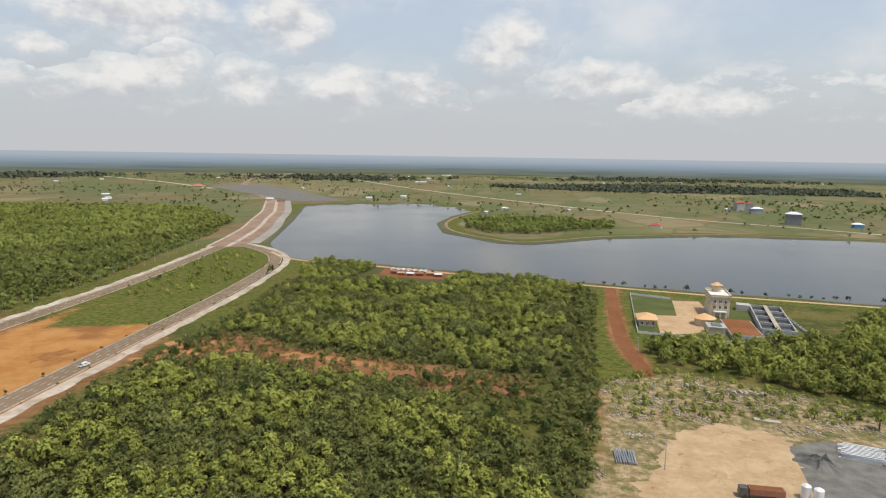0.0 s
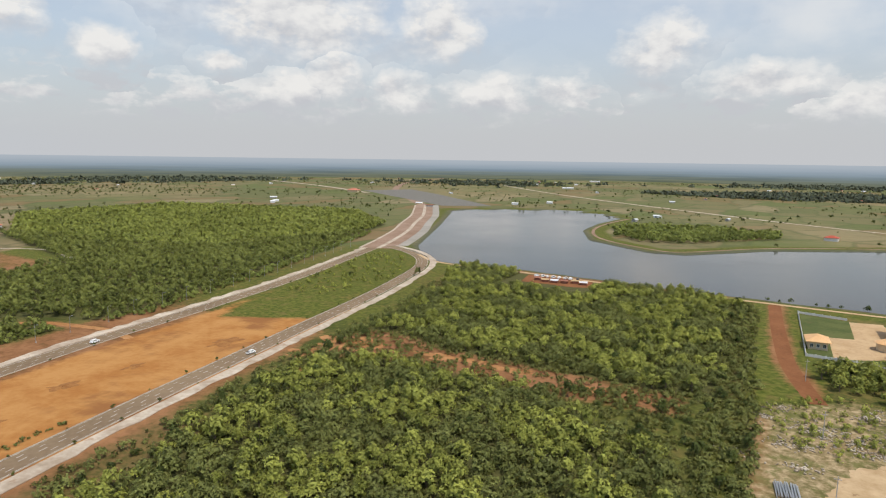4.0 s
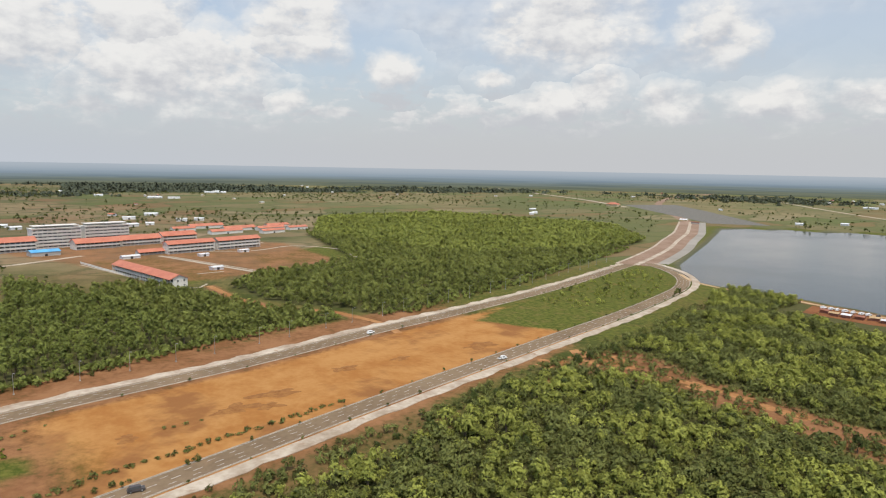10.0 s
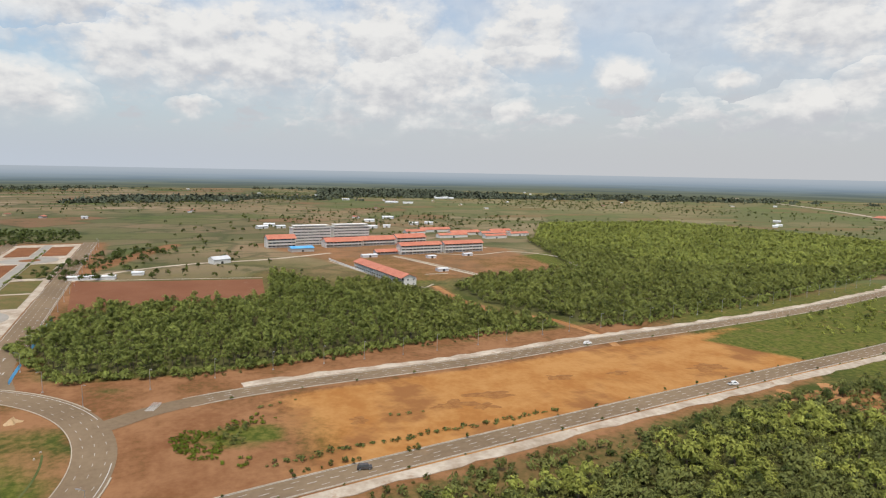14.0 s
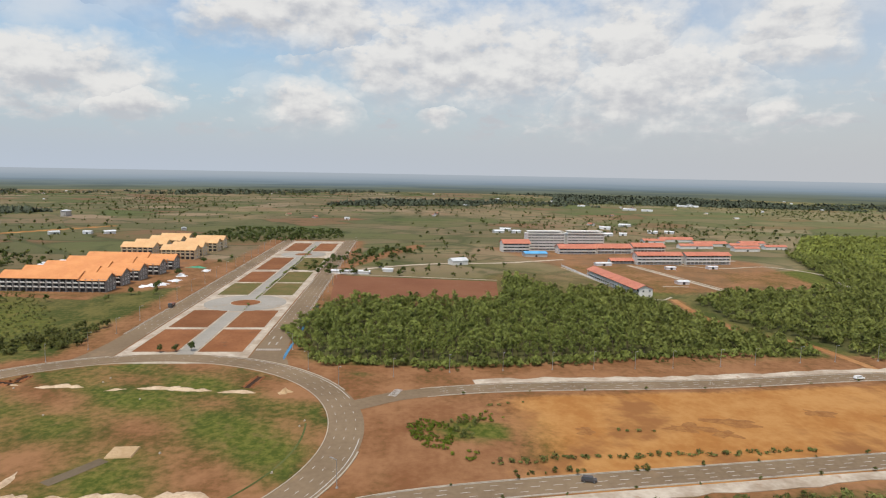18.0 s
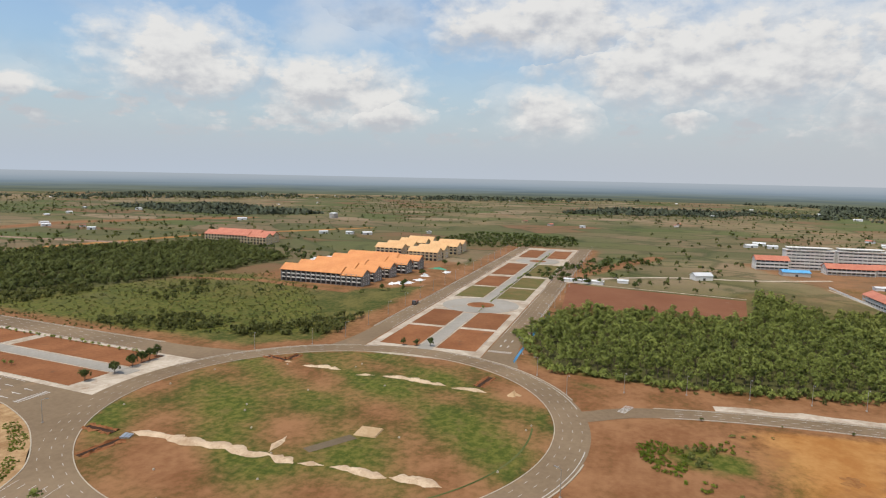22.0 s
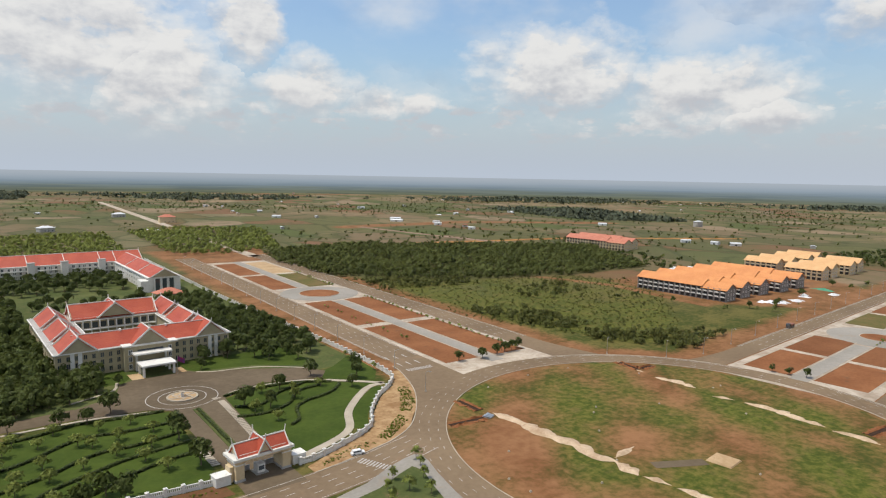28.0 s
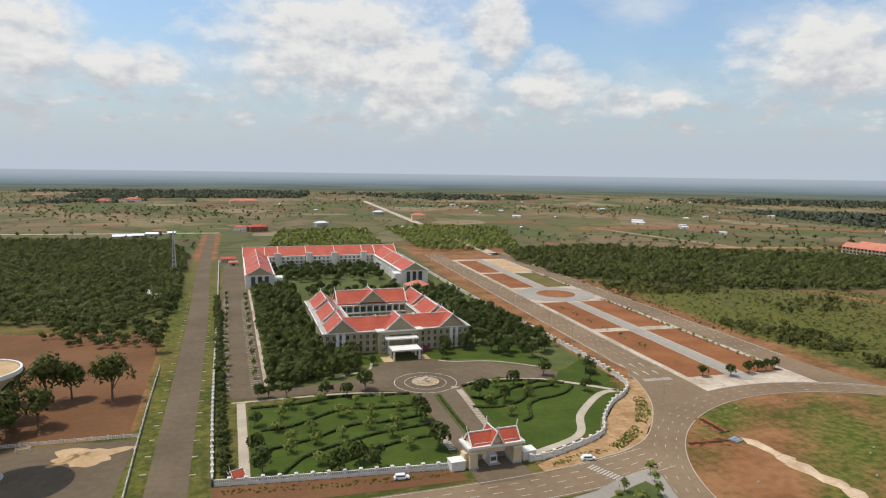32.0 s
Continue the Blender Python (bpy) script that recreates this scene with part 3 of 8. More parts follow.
# ---- foliage ----
def clump_tree(seed, height, radius, clumps, size, low=0.25, lobes=4, flat_top=1.0, trunk=0.14):
    """Arrays of one tree: tapered trunk with limbs, and a crown of separate leaf clumps in uneven lobes."""
    r = np.random.RandomState(seed)
    verts, faces, slots, lumps = [], [], [], []

    def limb(a, b, r0, r1, sides=4):
        a, b = np.array(a, float), np.array(b, float)
        way = (b - a) / (np.linalg.norm(b - a) + 1e-9)
        u = np.cross(way, (0.3, 1, 0.1)); u /= np.linalg.norm(u)
        v = np.cross(way, u)
        at = len(verts)
        for p, q in ((a, r0), (b, r1)):
            for k in range(sides):
                t = 2 * math.pi * k / sides
                verts.append(p + q * (u * math.cos(t) + v * math.sin(t)))
                lumps.append(u * math.cos(t) + v * math.sin(t))
        for k in range(sides):
            j = (k + 1) % sides
            faces.extend([(at + k, at + j, at + sides + j), (at + k, at + sides + j, at + sides + k)])
            slots.extend([1, 1])

    hearts = []
    for k in range(lobes):
        t = 2 * math.pi * (k + r.rand() * 0.7) / lobes
        d = radius * (0.25 + 0.35 * r.rand()) * (0 if k == 0 and lobes > 2 else 1)
        z = height * (low + (1 - low) * (0.35 + 0.4 * r.rand() + (0.1 if k == 0 else 0)))
        hearts.append((d * math.cos(t), d * math.sin(t), z, radius * (0.5 + 0.25 * r.rand())))
    if trunk:
        limb((0, 0, 0), (0, 0, height * (low + 0.15)), trunk * 1.3, trunk * 0.8, 5)
        for x, y, z, q in hearts[:4]:
            limb((0, 0, height * low), (x, y, z), trunk * 0.6, trunk * 0.25, 3)
    tall = height * (1 - low) * 0.5
    for k in range(clumps):
        x, y, z, q = hearts[k % len(hearts)]
        d = r.normal(size=3); d /= np.linalg.norm(d)
        if d[2] < -0.35:
            d[2] *= -0.6
        s = 0.55 + 0.45 * r.rand() ** 0.5
        c = np.array((x + d[0] * q * s, y + d[1] * q * s, z + d[2] * min(q, tall) * s * flat_top))
        c[2] = max(c[2], height * low * 0.8)
        round_ = d * 0.8 + np.array((c[0], c[1], 0.0)) / radius * 0.5 + (0, 0, 0.3)
        out = d + r.normal(size=3) * 0.38 + (0, 0, 0.35)
        out /= np.linalg.norm(out)
        u = np.cross(out, r.normal(size=3)); u /= np.linalg.norm(u)
        v = np.cross(out, u)
        w = size * (0.6 + 0.8 * r.rand())
        at = len(verts)
        lumps.extend([round_ / np.linalg.norm(round_)] * 6)
        for j in range(2):
            mid = c + (u * r.uniform(0.25, 0.6) * (1 if j else -1) + v * r.uniform(-0.3, 0.3) + out * r.uniform(-0.3, 0.3)) * w
            spin = r.uniform(0, 6.283)
            for i in range(3):
                t = spin + 2.094 * i + r.uniform(-0.4, 0.4)
                verts.append(mid + w * r.uniform(0.55, 0.95) * (u * math.cos(t) + v * math.sin(t)) + out * w * r.uniform(-0.3, 0.3))
        faces.extend([(at, at + 1, at + 2), (at + 3, at + 4, at + 5)]); slots.extend([0, 0])
    return np.hstack([np.array(verts), np.array(lumps)]), np.array(faces), np.array(slots)


def scatter(outline, gap, seed, holes=(), jitter=0.45, keep=1.0):
    """Uneven places over a plan outline."""
    r = np.random.RandomState(seed)
    poly = np.array(outline, float)
    (x0, y0), (x1, y1) = poly.min(0), poly.max(0)
    gx, gy = np.meshgrid(np.arange(x0, x1, gap), np.arange(y0, y1, gap * 0.9))
    gx[1::2] += gap / 2
    gx, gy = gx.ravel() + r.uniform(-jitter, jitter, gx.size) * gap, gy.ravel() + r.uniform(-jitter, jitter, gy.size) * gap
    ok = (reach(gx, gy, poly) < 0) & (r.rand(gx.size) < keep)
    for h in holes:
        ok &= reach(gx, gy, h) > 0
    return np.stack([gx[ok], gy[ok]], 1)


def forest(name, label, category, places, trees, leaf, seed, small=0.75, large=1.2, base_tone=0.25, patch=0.03, ground_z=0.0):
    """All trees of one wood in one mesh; each has its own turn, size and tone."""
    r = np.random.RandomState(seed)
    which = r.randint(len(trees), size=len(places))
    vs, fs, ss, ts, ns, at = [], [], [], [], [], 0
    for k, (v, f, s) in enumerate(trees):
        p = places[which == k]
        if not len(p):
            continue
        a, q, tall = r.uniform(0, 6.283, len(p)), r.uniform(small, large, len(p)), r.uniform(0.85, 1.2, len(p))
        c, d = np.cos(a) * q, np.sin(a) * q
        out = np.empty((len(p), len(v), 3))
        out[:, :, 0] = c[:, None] * v[None, :, 0] - d[:, None] * v[None, :, 1] + p[:, 0:1]
        out[:, :, 1] = d[:, None] * v[None, :, 0] + c[:, None] * v[None, :, 1] + p[:, 1:2]
        out[:, :, 2] = (q * tall)[:, None] * v[None, :, 2] + ground_z
        drift = 0.5 + 0.5 * np.sin(p[:, 0] * patch * 2.1 + 1.3 * np.sin(p[:, 1] * patch)) * np.cos(p[:, 1] * patch * 1.7 + 0.8)
        drift = 0.6 * drift + 0.4 * (0.5 + 0.5 * np.sin(p[:, 0] * patch * 5.3 + 2.0 * np.cos(p[:, 1] * patch * 3.1)) * np.sin(p[:, 1] * patch * 4.7 + 1.0))
        tone = np.clip(0.75 * drift + 0.45 * r.rand(len(p)) ** 1.5 + base_tone - 0.25, 0, 1)
        bend = np.empty_like(out)
        bend[:, :, 0] = np.cos(a)[:, None] * v[None, :, 3] - np.sin(a)[:, None] * v[None, :, 4]
        bend[:, :, 1] = np.sin(a)[:, None] * v[None, :, 3] + np.cos(a)[:, None] * v[None, :, 4]
        bend[:, :, 2] = v[None, :, 5]
        ns.append(bend.reshape(-1, 3))
        vs.append(out.reshape(-1, 3)); ts.append(np.repeat(tone, len(v)))
        fs.append((f[None] + (np.arange(len(p)) * len(v))[:, None, None] + at).reshape(-1, 3)); ss.append(np.tile(s, len(p)))
        at += len(p) * len(v)
    ob = from_arrays(name, np.vstack(vs), np.vstack(fs), [M[leaf], M["bark"]], np.concatenate(ss), {"tone": np.concatenate(ts), "lump": np.vstack(ns)})
    return tagged(ob, label, category, kind="stuff")

# ---- plan ----
HUB = np.array((-206.6, -122.0))
RING_AT = np.array((-210.3, -121.2))
RING_IN, RING_OUT = 85.2, 98.0


def along(heading, s, l):
    """A plan point s metres out from the hub on a heading and l metres to the left of that line."""
    a = radians(heading)
    return (HUB[0] + s * math.cos(a) - l * math.sin(a), HUB[1] + s * math.sin(a) + l * math.cos(a))


AV1, AV2 = 183.0, 266.5
ROAD_A = spline([(-242, -30), (-256, -8), (-266, 36), (-274, 123), (-287, 198), (-295, 267), (-314, 388), (-351, 545)])
ROAD_B = spline([(-150, -46), (-163, -24), (-174, 10), (-189, 92), (-200, 157), (-208, 210), (-217, 269), (-229, 350), (-243, 420), (-256, 470), (-278, 512), (-308, 542), (-345, 566)])
QUAY = spline([(-351, 545), (-372, 610), (-405, 700), (-445, 790), (-492, 900), (-548, 1010), (-600, 1110)])
GATE_ROAD = spline([(-128, -168), (-100, -162.5), (-60, -160), (0, -160), (60, -160)])
ROAD_L = spline([(19.5, -110), (20.3, -190), (21.3, -300), (23.2, -420), (27, -560), (30, -720), (32, -960)], 20)
LAKE = [(-273, 506), (-223, 502), (-171, 500), (-120, 491), (-74, 481), (-2, 472), (75, 464), (127, 461), (180, 457), (420, 440), (800, 430), (800, 830),
        (420, 835), (217, 828), (126, 815), (6, 751), (-70, 671), (-105, 673), (-179, 740), (-211, 836), (-215, 940), (-204, 1033), (-235, 1090),
        (-319, 1156), (-425, 1110), (-504, 1048), (-403, 794), (-326, 590)]
BASIN = [(-1008, 1512), (-930, 1652), (-760, 1480), (-475, 1164), (-560, 1115), (-700, 1240)]

NEAR_WOOD = [(-152, 45), (-154, 84), (-158, 120), (-165, 153), (-174, 191), (-179, 255), (-188, 330), (-200, 400), (-226, 470), (-222, 492), (-161, 484), (-100, 474), (-12, 458), (-4, 440),
             (-8, 300), (-6, 232), (-6, 200), (-2, 160), (-60, 138), (-110, 102), (-136, 55), (-141, 20)]
CLEARING = [(-190, 226), (-186, 282), (-168, 284), (-135, 270), (-77, 264), (-20, 258), (-22, 234), (-60, 231), (-110, 237), (-150, 238)]
SHORE = [(-172, 496), (-172, 430), (-104, 422), (-98, 496)]
SCRUBBY = [(-80, 238), (-46, 252), (-16, 262), (0, 268), (2, 172), (-12, 168), (-20, 192), (-38, 204), (-60, 222)]
TEAK_WOOD = [(-302, -50), (-298, 0), (-308, 60), (-318, 112), (-390, 108), (-462, 96), (-550, 60), (-440, 48), (-428, -62), (-360, -78)]
LOW_WOOD = [(-318, 112), (-326, 160), (-324, 201), (-345, 194), (-372, 174), (-420, 160), (-480, 150), (-505, 110), (-462, 96), (-390, 108)]
SIDE_PATH = [(-276, 208), (-299, 213), (-318, 211), (-345, 205), (-363, 189), (-384, 179), (-420, 176), (-470, 178)]
DARK_WOOD = [(-322, 222), (-347, 217), (-372, 200), (-392, 190), (-457, 190), (-498, 238), (-520, 345), (-490, 338), (-400, 322), (-355, 385), (-348, 372), (-334, 300), (-320, 250)]
YOUNG_WOOD = [(-762, 418), (-551, 350), (-490, 338), (-400, 322), (-357, 388), (-372, 450), (-404, 560), (-430, 650), (-449, 580), (-494, 453), (-592, 422), (-762, 430)]
PLANTATION = [(-762, 432), (-592, 424), (-496, 455), (-451, 582), (-436, 660), (-460, 745), (-621, 908), (-974, 837), (-979, 565)]
BACK_SCRUB = [(-278, -500), (-276, -610), (-300, -700), (-420, -720), (-700, -560), (-585, -385), (-470, -390), (-380, -420)]
FRONT_SCRUB = [(-270, -300), (-276, -500), (-380, -420), (-470, -390), (-500, -320), (-330, -185), (-300, -205)]
ORCHARD = [(40, -480), (62, -400), (137, -420), (270, -440), (330, -900), (78, -850), (46, -700)]
FIELD = [(-559, -86), (-538, 53), (-443, 46), (-425, -70)]
MEDIAN = [(-222, -18), (-245, -8), (-256, 36), (-264, 123), (-276, 198), (-284, 267), (-300, 370), (-245, 415), (-221, 330), (-208, 269), (-199, 210), (-191, 157), (-181, 92), (-168, 10), (-172, -12)]
MEDIAN_GREEN = [(-272, 262), (-286, 300), (-305, 382), (-338, 535), (-300, 528), (-262, 462), (-243, 420), (-228, 350), (-222, 285)]


def make_ground():
    def axis(low, high, step, end):
        mid = np.arange(low, high + step, step)
        grow = np.cumsum(step * 1.1 ** np.arange(1, 60))
        up = mid[-1] + grow
        down = mid[0] - grow
        return np.r_[down[down > -end][::-1], [] if down[-1] > -end else [], mid, up[up < end]]

    xs, ys = axis(-780, 320, 5.6, 5200), axis(-760, 780, 5.6, 5200)
    xs, ys = np.r_[-5400, xs, 5400], np.r_[-5400, ys, 5400]
    gx, gy = np.meshgrid(xs, ys)
    px, py = gx.ravel(), gy.ravel()
    lake = reach(px, py, LAKE)
    z = -4.0 * soft(lake, 1.0, -9.0)
    r = np.hypot(px, py)
    c = {k: np.zeros(px.shape) for k in ("soil", "sand", "grass", "near", "bank", "wood", "pale")}
    c["near"] = soft(r, 720, 430)
    c["bank"] = soft(lake, 6.0, 2.0)
    hub = np.hypot(px - RING_AT[0], py - RING_AT[1])

    def mask(key, d, width, amount=1.0):
        c[key] = np.maximum(c[key], amount * soft(d, width, -width))

    mask("sand", reach(px, py, MEDIAN), 5)
    mask("grass", reach(px, py, MEDIAN_GREEN), 8)
    c["sand"] *= 1 - soft(reach(px, py, MEDIAN_GREEN), 6, -6)
    # the end of the median near the hub is trampled red soil with grass
    nearhub = soft(hub, 185, 130)
    c["soil"] = np.maximum(c["soil"], c["sand"] * nearhub)
    c["sand"] *= 1 - nearhub
    mask("grass", np.hypot((px + 219), (py - 14) * 0.8) - 13, 6, 1.0)
    c["soil"] *= 1 - 0.7 * soft(np.hypot((px + 219), (py - 14) * 0.8), 14, 8)
    for line, out in ((ROAD_A, 34), (ROAD_B, 18)):
        d = line_reach(px, py, line)
        mask("soil", d - out, 6, 0.75)
    # towards the lake the median and the verges are overgrown
    tip = soft(reach(px, py, MEDIAN_GREEN), 8, -4)
    verge = soft(np.minimum(line_reach(px, py, ROAD_A), line_reach(px, py, ROAD_B)), 40, 25) * soft(py, 235, 300)
    c["soil"] *= 1 - np.maximum(0.75 * tip, 0.72 * verge)
    c["grass"] = np.maximum(c["grass"], np.maximum(tip, 0.62 * verge))
    mask("soil", np.abs(hub - RING_OUT) - 14, 6, 0.8)
    # island: red soil with grass growing in broad patches
    isle = soft(hub, RING_IN + 4, RING_IN - 4)
    wave = np.sin(px * 0.07 + 0.4 + np.sin(py * 0.06)) * np.cos(py * 0.066 + 1.0) + 0.6 * np.sin(px * 0.15 - py * 0.11 + np.sin(px * 0.05)) + 0.35 - 1.3 * soft(px, -166, -148)
    c["soil"] = np.maximum(c["soil"], isle * 0.62)
    c["soil"] = np.where(isle > 0.5, np.clip(0.50 - 0.22 * wave, 0, 1), c["soil"])
    c["grass"] = np.maximum(c["grass"], isle * np.clip(0.50 + 0.19 * wave, 0, 1))
    for heading in (AV1, AV2):
        a = radians(heading)
        s = (px - HUB[0]) * math.cos(a) + (py - HUB[1]) * math.sin(a)
        l = -(px - HUB[0]) * math.sin(a) + (py - HUB[1]) * math.cos(a)
        band = np.maximum(np.abs(l + 4) - 62, np.maximum(90 - s, s - 640))
        mask("soil", band, 9, 0.72)
    mask("soil", reach(px, py, CLEARING), 6, 0.75)
    mask("soil", line_reach(px, py, [(-292, -50), (-288, 0), (-298, 60), (-312, 120), (-324, 165)]) - 7, 4, 0.8)
    mask("soil", line_reach(px, py, SIDE_PATH) - 3.5, 3, 1.0)
    mask("soil", line_reach(px, py, [(10, 455), (12, 330), (22, 285)]) - 5, 4, 0.95)
    mask("grass", line_reach(px, py, [(8, 430), (12, 330), (14, 250)]) - 16, 6, 0.85)
    mask("pale", reach(px, py, [(-4, 165), (0, 215), (2, 262), (34, 282), (66, 270), (110, 258), (135, 225), (130, 140), (10, 150)]), 8, 0.62)
    mask("soil", line_reach(px, py, [(6, 250), (2, 205), (10, 160)]) - 3, 4, 0.9)
    # grass along the lake and on the spit
    mask("grass", np.abs(lake - 16) - 12, 6, 0.9)
    mask("soil", line_reach(px, py, [(-225, 494), (-120, 482), (-20, 466)]) - 7, 4, 0.8)
    mask("grass", reach(px, py, [(-650, 132), (-482, 160), (-500, 212), (-560, 205), (-640, 192)]), 6, 0.85)
    # campus plots and building sites
    mask("soil", reach(px, py, [(-660, 110), (-500, 165), (-490, 190), (-520, 330), (-690, 350), (-800, 280), (-800, 60)]), 10, 0.62)
    mask("grass", reach(px, py, [(-600, 265), (-545, 262), (-525, 350), (-640, 380)]), 8, 0.95)
    mask("soil", reach(px, py, [(-560, -80), (-470, -215), (-440, -240), (-470, -350), (-560, -360), (-700, -300), (-620, -180)]), 10, 0.7)
    mask("soil", line_reach(px, py, [(-440, -240), (-455, -330), (-430, -420), (-470, -520)]) - 6, 4, 0.8)
    mask("soil", line_reach(px, py, [(-425, -100), (-590, -95), (-800, -20)]) - 12, 6, 0.75)
    mask("soil", reach(px, py, [(34, -232), (38, -330), (40, -380), (140, -400), (200, -300), (180, -232)]), 6, 1.0)
    mask("soil", line_reach(px, py, [(31, -680), (32, -960)]) - 12, 5, 0.9)
    mask("grass", line_reach(px, py, [(25, -180), (28, -420), (31, -640)]) - 16, 3, 0.5)
    mask("grass", reach(px, py, FRONT_SCRUB), 10, 0.55)
    mask("sand", line_reach(px, py, [(-520, -690), (-760, -640), (-1000, -500)]) - 9, 5, 0.9)
    mask("soil", line_reach(px, py, [(-560, -960), (-820, -980), (-1100, -820)]) - 25, 12, 0.9)
    for wood in (NEAR_WOOD, TEAK_WOOD, LOW_WOOD, DARK_WOOD, YOUNG_WOOD, PLANTATION, BACK_SCRUB, ORCHARD):
        mask("wood", reach(px, py, wood), 3, 0.9)
    c["wood"] *= (1 - soft(reach(px, py, CLEARING), 2, -4)) * (1 - 0.8 * soft(reach(px, py, SCRUBBY), 2, -4))
    mask("grass", reach(px, py, SCRUBBY), 5, 0.6)
    nx, ny = len(xs), len(ys)
    k = np.arange(nx * ny).reshape(ny, nx)
    faces = np.stack([k[:-1, :-1], k[:-1, 1:], k[1:, 1:], k[1:, :-1]], -1).reshape(-1, 4)
    ob = from_arrays("ground", np.stack([px, py, z], 1), faces, [M["land"]], None, c)
    tagged(ob, "flat red-earth plain with grass, scrub and fields", "ground", kind="structure")


make_ground()
setting("water", flat([(-700, 400), (900, 400), (900, 1250), (-700, 1250)], -1.1), "water", "calm dark grey lake water reflecting the sky", "lake")

# ---- distance ----
def make_distance():
    """The rim of the plain, three kilometres off: a glowing ring with haze painted in."""
    m, n = material("painted_haze_distance")
    where = n.add("ShaderNodeTexCoord").outputs["Object"]
    z = n.add("ShaderNodeSeparateXYZ", {0: where}).outputs[2]
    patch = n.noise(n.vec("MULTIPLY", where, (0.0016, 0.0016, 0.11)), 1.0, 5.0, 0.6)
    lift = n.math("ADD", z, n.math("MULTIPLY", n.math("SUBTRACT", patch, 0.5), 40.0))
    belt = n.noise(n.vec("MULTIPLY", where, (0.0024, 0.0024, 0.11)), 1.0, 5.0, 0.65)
    # haze is put into the glowing colour, paler and bluer towards the top
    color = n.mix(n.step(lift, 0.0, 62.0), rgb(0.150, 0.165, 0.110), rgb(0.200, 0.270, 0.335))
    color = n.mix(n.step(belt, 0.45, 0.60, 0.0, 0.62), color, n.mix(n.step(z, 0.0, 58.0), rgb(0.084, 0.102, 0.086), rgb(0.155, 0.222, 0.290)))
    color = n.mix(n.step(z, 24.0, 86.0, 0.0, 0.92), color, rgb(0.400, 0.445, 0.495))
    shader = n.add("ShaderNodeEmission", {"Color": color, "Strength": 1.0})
    n.add("ShaderNodeOutputMaterial", {"Surface": shader.outputs[0]})
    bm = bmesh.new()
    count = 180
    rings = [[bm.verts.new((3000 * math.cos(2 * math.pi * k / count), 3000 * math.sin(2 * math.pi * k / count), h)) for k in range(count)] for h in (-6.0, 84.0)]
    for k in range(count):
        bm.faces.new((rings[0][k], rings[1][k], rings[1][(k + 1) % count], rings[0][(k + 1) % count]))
    tagged(link_mesh("backdrop", bm, m), "glowing backdrop of the wooded horizon with blue haze painted in", "distance", kind="structure")


make_distance()

# ---- roads ----
def road(name, line, left, right, key, label, z=0.10, thick=0.0):
    return setting(name, ribbon(line, left, right, z, thick), key, label, "road")


def kerb(line, offset, z=0.22, width=0.32, key="kerb"):
    return setting("kerb", ribbon(line, offset + width / 2, offset - width / 2, z, 0.25), key, "pale concrete kerb along the road", "kerb")


def paint(line, offset, z, width=0.22, length=0.0, gap=0.0):
    bm = dashes(line, offset, width, length, gap, z) if length else ribbon(line, offset + width / 2, offset - width / 2, z)
    return setting("road_marking", bm, "mark", "faded white road marking line", "road marking")


RING_MID = arc(*RING_AT, (RING_IN + RING_OUT) / 2, 0, 360)
half = (RING_OUT - RING_IN) / 2
road("ring_road", RING_MID, half, -half, "asphalt", "brown-grey dusty asphalt ring road round the island", 0.12)
kerb(RING_MID, half, key="kerb")
for o in (-3.4, 0.0, 3.4):
    paint(RING_MID, o, 0.14, 0.16, 2.2, 5.6)
for a0, a1 in ((120, 166), (200, 250), (26, 84)):
    e = arc(*RING_AT, RING_OUT + 0.2, a0, a1)
    setting("kerb", ribbon(e, 0.25, -0.25, 0.24, 0.25), "kerb", "pale concrete kerb along the road", "kerb")
    paint(arc(*RING_AT, RING_OUT - 1.2, a0 - 6, a1 + 6), 0.0, 0.14, 0.3)

# the finished avenues
def avenue(heading, left_in, left_out, right_in, right_out, start, end):
    line = np.array([along(heading, s, 0) for s in np.linspace(start, end, 60)])
    s = np.linspace(start, end, 60)
    flare = 6.5 * np.clip(1 - (s - start) / 46.0, 0, 1) ** 2
    for a, b, sign in ((left_in, left_out, 1), (right_in, right_out, -1)):
        hi, lo = max(a, b), min(a, b)
        outer = (hi + flare, np.full(60, lo)) if sign > 0 else (np.full(60, hi), lo - flare)
        road("avenue_road", line, outer[0], outer[1], "asphalt", "brown-grey asphalt avenue carriageway with dusty edges", 0.10)
        mid = (a + b) / 2
        paint(line[7:], mid, 0.13, 0.22, 3.0, 6.0)
        for q in (-3.6, 3.6):
            paint(line[7:], mid + q, 0.13, 0.2, 3.0, 6.0)
        paint(line[6:], a + sign * 0.7, 0.13, 0.25)
        paint(line[6:], b - sign * 0.7, 0.13, 0.25)
        kerb(line[6:], b + sign * 0.3)
    return line


av1 = avenue(AV1, 26, 38.5, -38.5, -53, 84, 640)
av2 = avenue(AV2, 24, 42, -33, -50, 84, 560)
beyond = [along(AV2, s, -36 - 0.02 * (s - 540)) for s in np.linspace(545, 1900, 12)]
road("far_road", np.array(beyond), 7, -7, "footway", "pale dusty road running to the horizon", 0.10)
road("avenue_a", ROAD_A, 5.2, -5.2, "asphalt", "brown-grey asphalt carriageway beside bare earth", 0.10)
road("avenue_b", ROAD_B, 5.0, -5.0, "asphalt", "brown-grey asphalt carriageway beside bare earth", 0.11)
